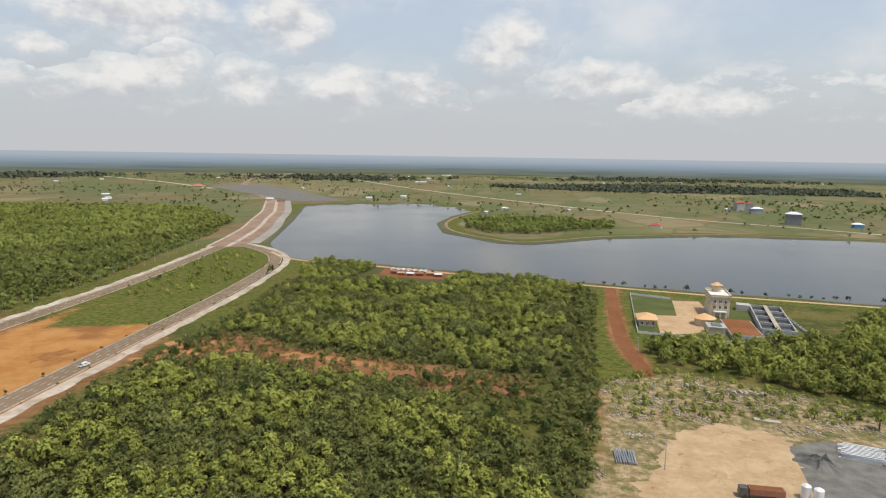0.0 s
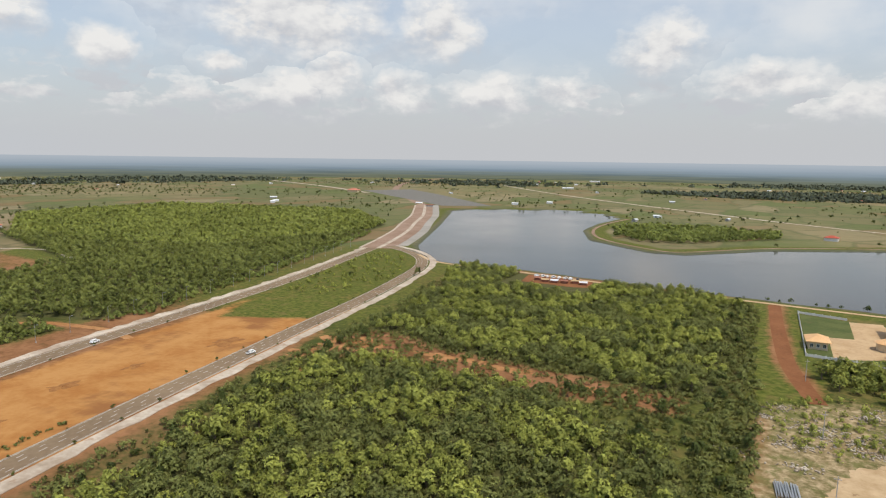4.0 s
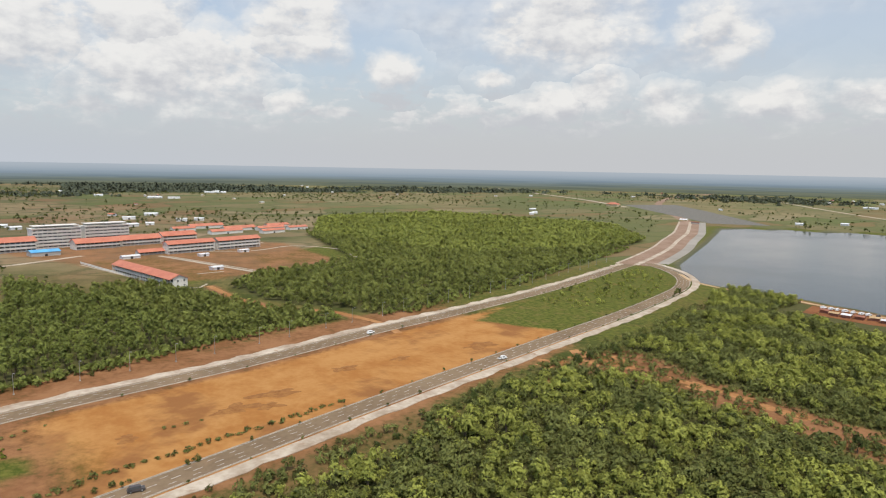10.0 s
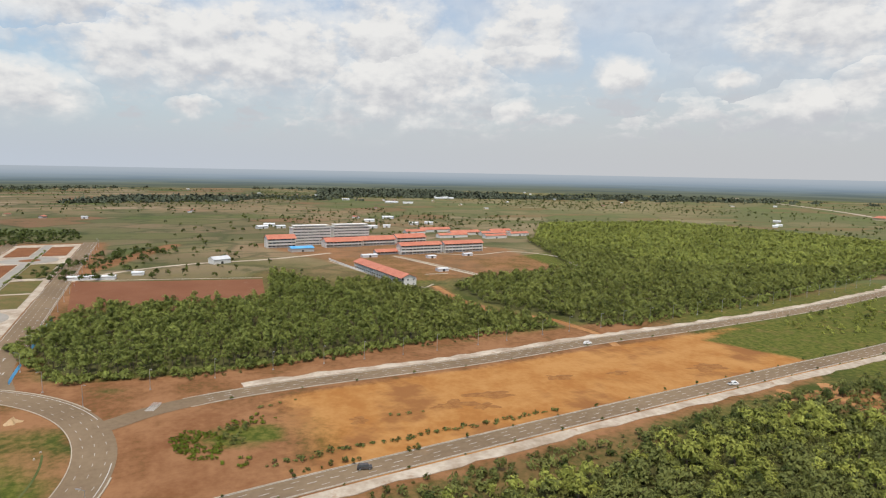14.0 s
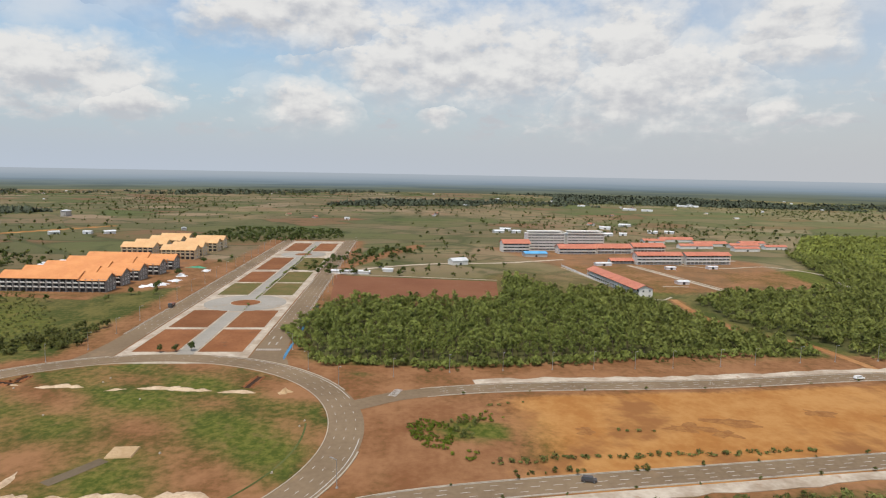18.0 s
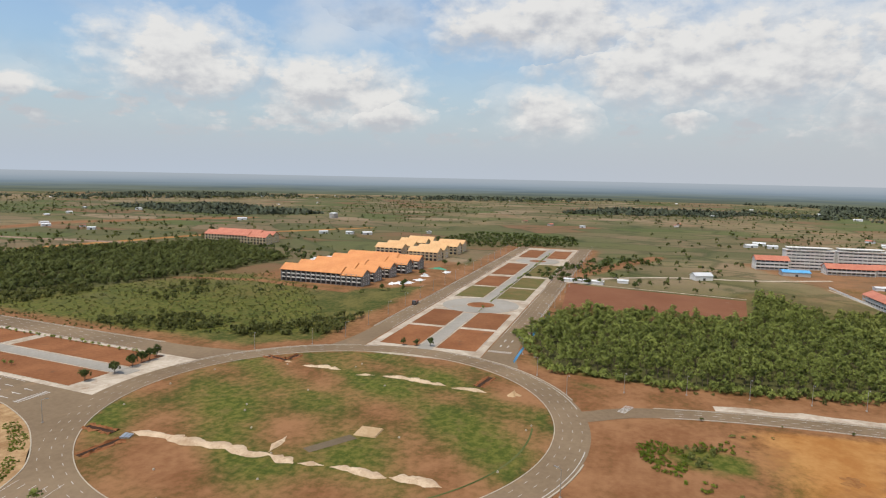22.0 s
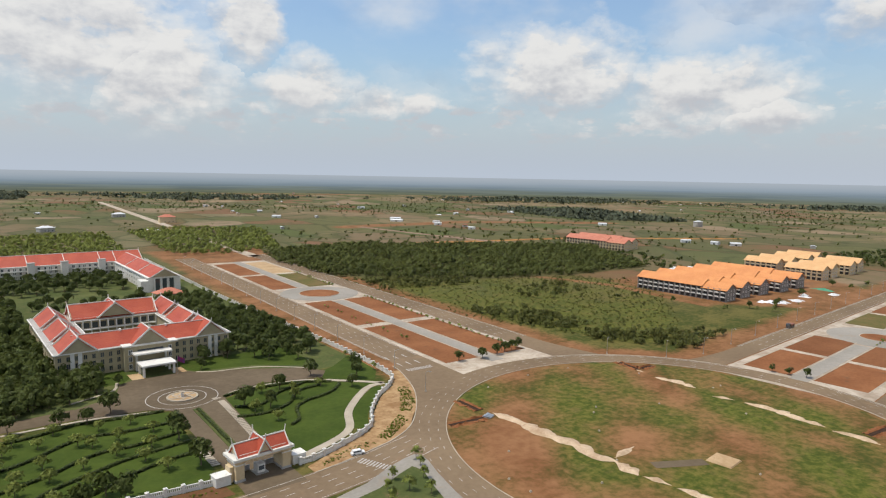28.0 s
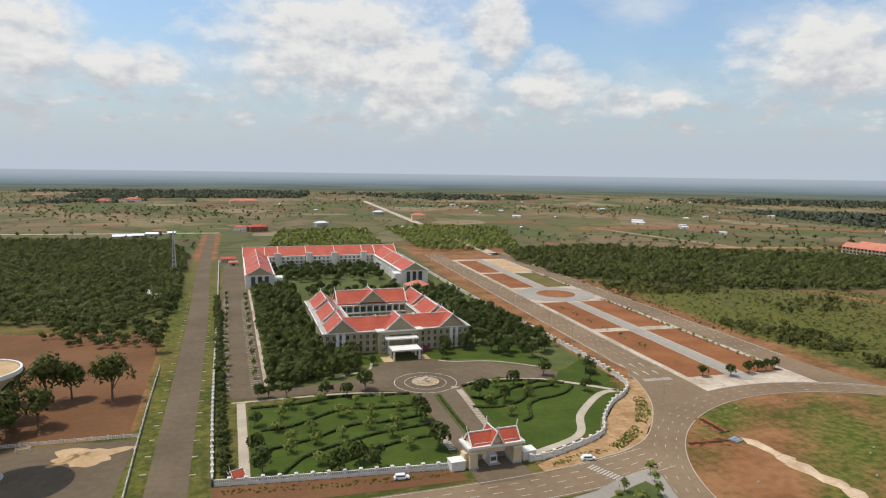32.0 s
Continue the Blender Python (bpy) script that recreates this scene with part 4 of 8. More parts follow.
for line in (ROAD_A, ROAD_B):
    paint(line[6:-4], 0.0, 0.135, 0.25, 3.0, 4.0)
    for q in (-2.5, 2.5):
        paint(line[6:-4], q, 0.135, 0.2, 2.5, 5.0)
    for q in (-4.7, 4.7):
        paint(line[6:-4], q, 0.135, 0.2)
        kerb(line[5:], q * 1.12)
worn = np.random.RandomState(14)
road("footway_a", ROAD_A[9:], 11.6 + 1.6 * worn.uniform(-1, 1, len(ROAD_A) - 9), 6.2, "footway", "pale broken concrete footway beside the road", 0.20, 0.2)
road("footway_b", ROAD_B[3:], -6.6, -12.0 + 1.0 * worn.uniform(-1, 1, len(ROAD_B) - 3), "footway", "pale broken concrete footway beside the road", 0.20, 0.2)
road("quay_road", QUAY, 12, -20, "dirt_road", "broad unfinished earth road along the lake", 0.09)
road("footway_quay", QUAY, 15, 12, "footway", "pale concrete footway beside the earth road", 0.20, 0.2)
road("quay_paving", QUAY[4:], -20, -31, "paving", "grey paved strip along the lake bank", 0.12)
road("quay_track", QUAY, -3, -8, "footway", "pale wheel track on the earth road", 0.115)
road("gate_road", GATE_ROAD, 8, -8, "asphalt", "brown-grey asphalt road before the gate", 0.10)
road("straight_road", ROAD_L, 5.8, -5.8, "old_asphalt", "worn grey asphalt straight road", 0.09)
for q in (-3.6, 0.0, 3.6):
    paint(GATE_ROAD, q, 0.125, 0.22, 3.0, 4.0)
for q in (-7.2, 7.2):
    paint(GATE_ROAD, q, 0.125, 0.18)
setting("lake_path", ribbon(spline([(-290, 530), (-250, 498), (-171, 488), (-74, 470), (-2, 461), (75, 452), (180, 446), (420, 430)]), 2.2, -2.2, 0.12), "sand", "pale sandy path along the lake", "path")
setting("lake_path", ribbon(spline([(420, 846), (217, 838), (126, 826), (10, 765), (-68, 686), (-102, 687), (-168, 750), (-199, 838), (-203, 940), (-190, 1040)]), 2.0, -2.0, 0.12), "dirt_road", "pale sandy path along the lake", "path")
setting("side_track", ribbon(spline(SIDE_PATH, 4.0), 2.3, -2.3, 0.085), "orange_soil", "bare orange-earth track leading into the woods", "track")
setting("red_track", ribbon(spline([(9.5, 456), (10, 420), (11.5, 370), (14, 325), (19, 292), (23, 272)], 4.0), 3.6, -3.6, 0.07), "red_soil", "bare red-earth track running to the lake", "track")
setting("basin", flat(BASIN, 0.15), "gravel", "grey empty gravel basin beyond the lake", "basin")
setting("field", flat(FIELD, 0.06), "field_soil", "ploughed red-brown field with straight edges", "field")

# ---- woods ----
WILD = [clump_tree(k, 4.9, 2.1, 120, 0.44, 0.10, 7) for k in range(6)] + [clump_tree(20 + k, 3.0, 2.2, 100, 0.46, 0.04, 7) for k in range(4)]
BUSH = [clump_tree(30 + k, 2.2, 1.7, 48, 0.44, 0.02, 4, trunk=0) for k in range(4)]
TEAK = [clump_tree(40 + k, 9.8, 1.9, 130, 0.46, 0.06, 9, trunk=0.12) for k in range(6)]
ROWS = [clump_tree(56 + k, 7.0, 3.8, 50, 1.1, 0.05, 4, trunk=0) for k in range(5)]
FAR = [clump_tree(50 + k, 6.2, 3.6, 32, 1.35, 0.05, 5, trunk=0) for k in range(5)]
DARK = [clump_tree(60 + k, 5.2, 2.6, 76, 0.70, 0.05, 6, trunk=0) for k in range(5)]
GRASSY = [clump_tree(76 + k, 1.3, 2.0, 20, 0.52, 0.0, 4, trunk=0) for k in range(4)]
TUFT = [clump_tree(84 + k, 0.9, 1.1, 26, 0.34, 0.0, 3, trunk=0) for k in range(4)]
LOW = [clump_tree(70 + k, 3.2, 2.5, 40, 0.75, 0.02, 4, trunk=0) for k in range(4)]

WOOD_SPOTS = scatter(NEAR_WOOD, 4.3, 1, [CLEARING, SCRUBBY, SHORE], keep=0.95)
WOOD_SPOTS = WOOD_SPOTS[WOOD_SPOTS[:, 0] < -14 + 5 * np.sin(WOOD_SPOTS[:, 1] * 0.16) + 3 * np.sin(WOOD_SPOTS[:, 1] * 0.41)]
patchy = np.sin(WOOD_SPOTS[:, 0] * 0.11 + 1.6 * np.sin(WOOD_SPOTS[:, 1] * 0.07)) + np.cos(WOOD_SPOTS[:, 1] * 0.13 + 1.2 * np.sin(WOOD_SPOTS[:, 0] * 0.09)) + 0.55 * np.random.RandomState(2).normal(size=len(WOOD_SPOTS))
THICK = [clump_tree(26 + k, 3.6, 2.4, 96, 0.42, 0.03, 8, trunk=0) for k in range(4)]
forest("wild_wood", "dense young green woodland of broad-leaved trees", "woodland", WOOD_SPOTS[patchy > -0.15], WILD, "leaf_wild", 1, 0.6, 1.6, 0.25, 0.06)
forest("wild_thicket", "grey-green bushes crowding between the young trees", "thicket", WOOD_SPOTS[patchy <= -0.15], THICK, "leaf_grey", 2, 0.6, 1.45, 0.25, 0.07)
forest("wood_fringe", "scattered bushes thinning out from the woodland edge", "bushes", np.vstack([scatter([(-141, 20), (-152, 45), (-164, 120), (-174, 191), (-188, 330), (-208, 420), (-216, 420), (-198, 330), (-184, 191), (-173, 120), (-163, 45), (-152, 15)], 3.6, 66, keep=0.55),
                                                                                                      scatter([(-14, 200), (-10, 300), (-12, 440), (-2, 440), (2, 300), (4, 200), (2, 165), (-10, 165)], 3.4, 67, keep=0.5)]), BUSH, "leaf_grey", 66, 0.5, 1.5, 0.3, 0.08)
forest("teak_wood", "close stand of tall leafy green trees", "woodland", scatter(TEAK_WOOD, 4.4, 3), TEAK, "leaf_teak", 3, 0.55, 1.3, 0.16, 0.05)
forest("dark_wood", "dense dark-green woodland beside the road", "woodland", np.vstack([scatter(DARK_WOOD, 5.4, 4), scatter(LOW_WOOD, 4.8, 64)]), DARK, "leaf_mid", 4, 0.5, 1.4, 0.15, 0.05)
forest("plantation", "broad bright-green plantation of even trees", "plantation", scatter(PLANTATION, 7.2, 5), FAR, "leaf_bright", 5, 0.7, 1.2, 0.2, 0.012)
forest("young_wood", "mid-green young woodland before the plantation", "woodland", scatter(YOUNG_WOOD, 6.0, 65), DARK, "leaf_mid", 65, 0.7, 1.5, 0.3, 0.03)
forest("back_scrub", "wide dark-green thicket of low trees", "scrub", scatter(BACK_SCRUB, 5.6, 6, keep=0.85), LOW, "leaf_back", 6, 0.6, 1.8, 0.2)
forest("front_scrub", "scattered olive-green bushes on open ground", "scrub", scatter(FRONT_SCRUB, 3.0, 7, keep=0.4), TUFT, "leaf_front", 7, 0.35, 1.15, 0.35, 0.04)
forest("front_thicket", "patches of taller green scrub on open ground", "scrub", np.vstack([scatter([(-282, -322), (-286, -255), (-318, -245), (-328, -300)], 4.6, 12, keep=0.7), scatter([(-285, -225), (-318, -178), (-368, -186), (-345, -208), (-300, -238)], 4.4, 13, keep=0.75), scatter([(-350, -330), (-420, -330), (-420, -365), (-360, -370)], 5.5, 9, keep=0.4), scatter([(-280, -420), (-360, -400), (-370, -425), (-282, -480)], 5.0, 14, keep=0.7)]), LOW, "leaf_front", 12, 0.5, 1.3, 0.1)
forest("orchard", "dense dark-green rubber plantation", "plantation", scatter(ORCHARD, 7.4, 8, jitter=0.22), ROWS, "leaf_back", 8, 0.85, 1.1, 0.3)
forest("plot_thicket", "dark leafy trees between the plantation and the bare plot", "woodland", np.vstack([scatter([(36, -352), (40, -420), (62, -398), (100, -408), (98, -372), (66, -350)], 6.0, 9, keep=0.8), scatter([(76, -224), (74, -252), (120, -262), (120, -226)], 7.0, 10, keep=0.8), scatter([(37, -425), (42, -560), (50, -560), (50, -425)], 6.0, 11, keep=0.8)]), DARK, "leaf_dark", 9, 0.6, 1.25, 0.3)
M["leaf_under"] = leafy("undergrowth_leaves", (0.085, 0.096, 0.027), (0.225, 0.228, 0.066))
forest("undergrowth", "low dense undergrowth on the woodland floor", "undergrowth", np.vstack([scatter(NEAR_WOOD, 3.6, 15, [CLEARING, SHORE, SCRUBBY], keep=0.9), scatter(SCRUBBY, 3.4, 77, keep=0.45), scatter([(-10, 440), (2, 430), (-2, 300), (4, 240), (0, 170), (-12, 170)], 3.0, 16, keep=0.55), scatter(CLEARING, 3.2, 17, keep=0.3)]), GRASSY, "leaf_under", 15, 0.6, 1.5, 0.3, 0.06)
forest("wood_shrubs", "dark bushy evergreens scattered through the woodland", "trees", np.vstack([scatter(NEAR_WOOD, 17, 18, [CLEARING, SHORE], keep=0.5), scatter(SCRUBBY, 9, 19, keep=0.25), scatter([(-150, 30), (-166, 110), (-172, 160), (-184, 260), (-194, 340), (-186, 340), (-176, 250), (-160, 140)], 8, 20, keep=0.5)]), WILD, "leaf_dark", 18, 0.6, 1.25, 0.3, 0.06)
forest("wood_edge", "bushy undergrowth along the front of the woods", "undergrowth", np.vstack([scatter([(-304, -54), (-298, 0), (-308, 60), (-322, 120), (-328, 200), (-320, 200), (-313, 120), (-299, 60), (-290, 0), (-294, -56)], 3.2, 61, keep=0.85),
                                                                                               scatter([(-322, 222), (-320, 250), (-334, 300), (-348, 372), (-372, 450), (-404, 560), (-430, 650), (-420, 650), (-394, 560), (-361, 450), (-338, 372), (-324, 300), (-311, 250), (-313, 222)], 3.8, 62, keep=0.85), scatter([(-430, -62), (-360, -78), (-302, -52), (-300, -58), (-360, -86), (-432, -70)], 3.4, 63, keep=0.8)]), LOW, "leaf_teak", 61, 0.45, 1.15, 0.15, 0.06)

M["leaf_fresh"] = leafy("fresh_grass_leaves", (0.085, 0.125, 0.012), (0.190, 0.235, 0.030), 0.5, 1.2)
forest("median_grass", "tufts of fresh green grass on the bare median", "grass", np.vstack([scatter([(-222, -9), (-229, -4), (-224, 6), (-214, 8), (-203, 6), (-204, -2), (-212, -6)], 1.3, 68, [[(-216, 0), (-222, 1), (-219, 7), (-212, 5)]], keep=0.7), scatter([(-232, 10), (-238, 22), (-230, 28), (-224, 20), (-226, 10)], 2.2, 69, keep=0.5), scatter([(-204, 8), (-200, 16), (-194, 14), (-197, 6)], 2.2, 70, keep=0.5)]), TUFT, "leaf_fresh", 68, 0.5, 1.2, 0.3)
forest("median_scrub", "dark bushes and dry brush on the bare median", "bushes", scatter([(-229, 6), (-226, 18), (-212, 17), (-212, 5)], 2.6, 71, keep=0.4), BUSH, "leaf_grey", 71, 0.4, 0.95, 0.2)
weed_line = spline([(-193, 20), (-195, 33), (-198, 44), (-198, 59), (-201, 84), (-202.5, 106), (-206, 130)], 1.6)
weeds = np.random.RandomState(72)
forest("weed_strip", "strip of low dark weeds along the edge of the road", "weeds", np.vstack([weed_line + weeds.normal(size=weed_line.shape) * 0.8, np.array([(-243, 23), (-244.5, 27), (-246, 31), (-248, 36), (-221, 67), (-220.6, 70), (-220.3, 73), (-220, 79)]) + weeds.normal(size=(8, 2)) * 0.5]), TUFT, "leaf_grey", 72, 0.6, 1.3, 0.1)

# ---- building kit ----
KIT = {}


def kit(key, build, material_key):
    """One mesh for all alike pieces."""
    if key not in KIT:
        bm = build()
        data = bpy.data.meshes.new(key.split(":")[0])
        bm.normal_update()
        bm.to_mesh(data)
        bm.free()
        data.materials.append(M[material_key])
        KIT[key] = data
    return KIT[key]


def piece(name, data, parent, at, turn=0.0, label=""):
    ob = new(name, data)
    ob.parent = parent
    ob.location, ob.rotation_euler = at, (0, 0, turn)
    if label:
        ob["label"] = label
    return ob


def window_frame(w, h):
    """A frame with a sill and one mullion; the wall is behind at y = 0, the outside towards -y."""
    bm = bmesh.new()
    t = 0.14
    for a in ((-w / 2 - t, -w / 2, 0, h), (w / 2, w / 2 + t, 0, h), (-w / 2 - t, w / 2 + t, h, h + t), (-0.05, 0.05, 0, h)):
        add_box(bm, a[0], a[1], -0.16, 0.0, a[2], a[3])
    add_box(bm, -w / 2 - 0.25, w / 2 + 0.25, -0.3, 0.0, -0.15, 0.0)
    return bm


def window(parent, x, y, z, w, h, turn, frame_key="white"):
    ob = piece("window", kit(f"window:{w}:{h}:{frame_key}", lambda: window_frame(w, h), frame_key), parent, (x, y, z), turn)
    piece("pane", kit(f"pane:{w}:{h}", lambda: box(-w / 2, w / 2, -0.05, 0.0, 0.0, h), "glass"), ob, (0, 0, 0))


def window_row(parent, p, q, heights, count, w, h, skip=(), frame_key="white"):
    """Rows of windows on the wall that runs from p to q, with the outside on its right."""
    (x0, y0), (x1, y1) = p, q
    turn = math.atan2(y1 - y0, x1 - x0)
    for k in range(count):
        if k in skip:
            continue
        t = (k + 0.5) / count
        for z in heights:
            window(parent, x0 + (x1 - x0) * t, y0 + (y1 - y0) * t, z, w, h, turn, frame_key)


def add_beam(bm, p, q, w, h=None):
    """A square bar between two points."""
    p, q = Vector(p), Vector(q)
    h = h or w
    way = (q - p).normalized()
    side = way.cross(Vector((0, 0, 1)))
    side = side.normalized() if side.length > 1e-4 else Vector((1, 0, 0))
    up = side.cross(way)
    v = [bm.verts.new(e + side * (sx * w / 2) + up * (sz * h / 2)) for e in (p, q) for sx, sz in ((-1, -1), (1, -1), (1, 1), (-1, 1))]
    for f in ((3, 2, 1, 0), (4, 5, 6, 7), (0, 1, 5, 4), (1, 2, 6, 5), (2, 3, 7, 6), (3, 0, 4, 7)):
        bm.faces.new([v[i] for i in f])


def add_slab(bm, a, b, c, d, thick=0.3):
    """A sloping slab over four corners."""
    p = [Vector(v) for v in (a, b, c, d)]
    n = (p[1] - p[0]).cross(p[2] - p[0]).normalized()
    if n.z < 0:
        n = -n
    top, low = [bm.verts.new(v) for v in p], [bm.verts.new(v - n * thick) for v in p]
    bm.faces.new(top)
    bm.faces.new(low[::-1])
    for k in range(4):
        bm.faces.new((top[k], low[k], low[(k + 1) % 4], top[(k + 1) % 4]))


def gable_roof(parent, x0, x1, y0, y1, ze, zr, key, axis="x", ends=(True, True), gable_key="olive", trim=0.0, over=0.7, sag=0.0):
    """A tiled gable roof over a plan box; its ridge runs along the axis. Verges and ridge may carry white trim with finials."""
    def at(a, b, z):
        return (a, b, z) if axis == "x" else (b, a, z)

    a0, a1, b0, b1 = (x0, x1, y0, y1) if axis == "x" else (y0, y1, x0, x1)
    mid, drop = (b0 + b1) / 2, over * (zr - ze) / ((b1 - b0) / 2)
    bm = bmesh.new()
    o0, o1 = (over if ends[0] else 0), (over if ends[1] else 0)
    for edge in (b0 - over, b1 + over):
        if sag:
            knee = mid + (edge - mid) * 0.55
            zk = zr + (ze - drop - zr) * 0.55 - sag
            add_slab(bm, at(a0 - o0, mid, zr), at(a1 + o1, mid, zr), at(a1 + o1, knee, zk), at(a0 - o0, knee, zk))
            add_slab(bm, at(a0 - o0, knee, zk), at(a1 + o1, knee, zk), at(a1 + o1, edge, ze - drop), at(a0 - o0, edge, ze - drop))
        else:
            add_slab(bm, at(a0 - o0, mid, zr), at(a1 + o1, mid, zr), at(a1 + o1, edge, ze - drop), at(a0 - o0, edge, ze - drop))
    bmesh.ops.recalc_face_normals(bm, faces=bm.faces)
    roof = part("roof", bm, key, parent)
    for flag, a in ((ends[0], a0), (ends[1], a1)):
        if flag:
            bm = bmesh.new()
            tri = [bm.verts.new(at(a + s, b, z)) for s in (-0.15, 0.15) for b, z in ((b0, ze), (b1, ze), (mid, zr - 0.35 - sag))]
            for f in ((2, 1, 0), (3, 4, 5), (0, 1, 4, 3), (1, 2, 5, 4), (2, 0, 3, 5)):
                bm.faces.new([tri[i] for i in f])
            bmesh.ops.recalc_face_normals(bm, faces=bm.faces)
            part("gable", bm, gable_key, parent, "")
    if trim:
        bm = bmesh.new()
        for flag, a, s in ((ends[0], a0 - o0, -1), (ends[1], a1 + o1, 1)):
            if flag:
                for edge in (b0 - over, b1 + over):
                    add_beam(bm, at(a, edge, ze - drop + 0.1), at(a, mid, zr + 0.15), trim, trim * 1.6)
                    add_beam(bm, at(a, edge, ze - drop + 0.1), at(a + s * 0.3, edge + (0.6 if edge > mid else -0.6), ze - drop + 0.9), trim * 0.8)
                add_beam(bm, at(a, mid, zr), at(a + s * 0.5, mid, zr + 2.0), trim * 0.8)
        add_beam(bm, at(a0 - o0, mid, zr + 0.1), at(a1 + o1, mid, zr + 0.1), trim)
        part("roof_trim", bm, "white", parent, "white painted roof edging with upswept finials")
    return roof


def hip_roof(parent, x0, x1, y0, y1, ze, zr, key, over=0.8, name="roof"):
    bm = bmesh.new()
    x0, x1, y0, y1 = x0 - over, x1 + over, y0 - over, y1 + over
    short = min(x1 - x0, y1 - y0) / 2
    mx, my = (x0 + x1) / 2, (y0 + y1) / 2
    r = [(x0 + short, my), (x1 - short, my)] if x1 - x0 > y1 - y0 else [(mx, y0 + short), (mx, y1 - short)]
    low = [bm.verts.new((x, y, ze)) for x, y in ((x0, y0), (x1, y0), (x1, y1), (x0, y1))]
    foot = [bm.verts.new((x, y, ze - 0.3)) for x, y in ((x0, y0), (x1, y0), (x1, y1), (x0, y1))]
    a, b = (bm.verts.new((*p, zr)) for p in r)
    if x1 - x0 > y1 - y0:
        faces = ((low[0], low[1], b, a), (low[1], low[2], b), (low[2], low[3], a, b), (low[3], low[0], a))
    else:
        faces = ((low[0], low[1], a), (low[1], low[2], b, a), (low[2], low[3], b), (low[3], low[0], a, b))
    for f in faces:
        bm.faces.new(f)
    for k in range(4):
        bm.faces.new((low[k], foot[k], foot[(k + 1) % 4], low[(k + 1) % 4]))
    bm.faces.new(foot)
    bmesh.ops.remove_doubles(bm, verts=bm.verts, dist=0.001)
    bmesh.ops.recalc_face_normals(bm, faces=bm.faces)
    return part(name, bm, key, parent)


# ---- the hall with the red roofs ----
def make_hall():
    hall = thing("assembly_hall", "three-storey olive stone hall with red tiled gable roofs", "building", (-77.5, -311, 0), 0)
    W, D, T, Z = 37.5, 84.0, 17.0, 10.8
    for name, a in (("front_wing", (-W, W, -T, 0)), ("rear_wing", (-W, W, -D, -D + T + 2)), ("side_wing", (W - T, W, -D + T + 2, -T)), ("side_wing", (-W, -W + T, -D + T + 2, -T))):
        bm = box(a[0], a[1], a[2], a[3], 0, Z)
        part(name, bm, "olive", hall)
        bm = bmesh.new()
        add_box(bm, a[0] - 0.9, a[1] + 0.9, a[2] - 0.9, a[3] + 0.9, Z, Z + 0.4)
        part("cornice", bm, "white", hall, "white painted cornice")
        part("roof_terrace", box(a[0] - 0.4, a[1] + 0.4, a[2] - 0.4, a[3] + 0.4, Z + 0.41, Z + 0.46 + 0.004 * a[0] / W), "concrete", hall, "grey stained roof terrace")
    part("centre_block", box(-11, 11, -1, 3.2, 0, 11.2), "olive", hall)
    part("cornice", box(-11.9, 11.9, -1, 4.2, 11.2, 11.8), "white", hall, "white painted cornice")
    rows = (1.0, 4.4, 7.6)
    window_row(hall, (-11, 0), (-W, 0), rows, 8, 1.3, 2.0, (), "olive")
    window_row(hall, (W, 0), (11, 0), rows, 8, 1.3, 2.0, (), "olive")
    window_row(hall, (-6.5, 3.2), (-10.5, 3.2), rows, 1, 1.3, 2.0)
    window_row(hall, (10.5, 3.2), (6.5, 3.2), rows, 1, 1.3, 2.0)
    part("upper_hall_window", box(-5.5, 5.5, 3.2, 3.45, 6.6, 9.4), "glass", hall, "broad dark window over the entrance")
    part("entrance_doorway", box(-4.5, 4.5, 3.2, 3.45, 0.2, 4.2), "dark", hall, "near-black panel filling the entrance")
    for x in (W - 1, W - 6.5, W - 9.5, W - 15):
        for s in (-1, 1):
            if abs(x) in (W - 6.5, W - 9.5):
                part("pilaster", box(s * x - 0.8, s * x + 0.8, 0, 0.5, 0, Z), "white", hall, "white painted pilaster")
    for s in (-1, 1):
        p, q = ((W, 0), (W, -D)) if s > 0 else ((-W, -D), (-W, 0))
        p, q = (q, p)
        window_row(hall, p, q, rows, 14, 1.3, 2.0, (), "olive")
    # the court: colonnade before the rear wing
    part("gallery", box(-20, 20, -D + T + 2, -D + T + 4.5, 6.2, 6.7), "white", hall, "white gallery slab")
    for k in range(11):
        part("column", tube(-20 + 4 * k, -D + T + 4.1, 0, Z, 0.35, 0.35, sides=8), "white", hall, "round white column")
        if k < 10:
            part("court_opening", box(-19.4 + 4 * k, -16.6 + 4 * k, -D + T + 2.02, -D + T + 2.15, 7.0, 9.8), "glass", hall, "dark gallery opening")
    roof = "red_tile"
    gable_roof(hall, -30, 30, -16, -1, Z + 0.5, 16.8, roof, "x", (False, False), trim=0.35, sag=0.35)
    for s in (-1, 1):
        x = s * 28.6
        gable_roof(hall, x - 7.2, x + 7.2, -17.5, 0.2, Z + 0.5, 17.6, roof, "y", (True, True), trim=0.4, sag=0.35)
        gable_roof(hall, x - 7.0, x + 7.0, -50, -26, Z + 0.5, 16.8, roof, "y", (True, True), trim=0.4, sag=0.35)
        gable_roof(hall, x - 6.2, x + 6.2, -27, -15, Z + 0.4, 14.8, roof, "y", (False, False), trim=0.3, sag=0.3)
        gable_roof(hall, x - 7.0, x + 7.0, -83, -58, Z + 0.5, 17.0, roof, "y", (True, True), trim=0.4, sag=0.35)
        gable_roof(hall, x - 6.2, x + 6.2, -60, -48, Z + 0.4, 14.8, roof, "y", (False, False), trim=0.3, sag=0.3)
        part("ridge_band", box(s * 10 - 0.35, s * 10 + 0.35, -9.5, -7.5, 16.4, 17.4), "white", hall, "white ridge band")
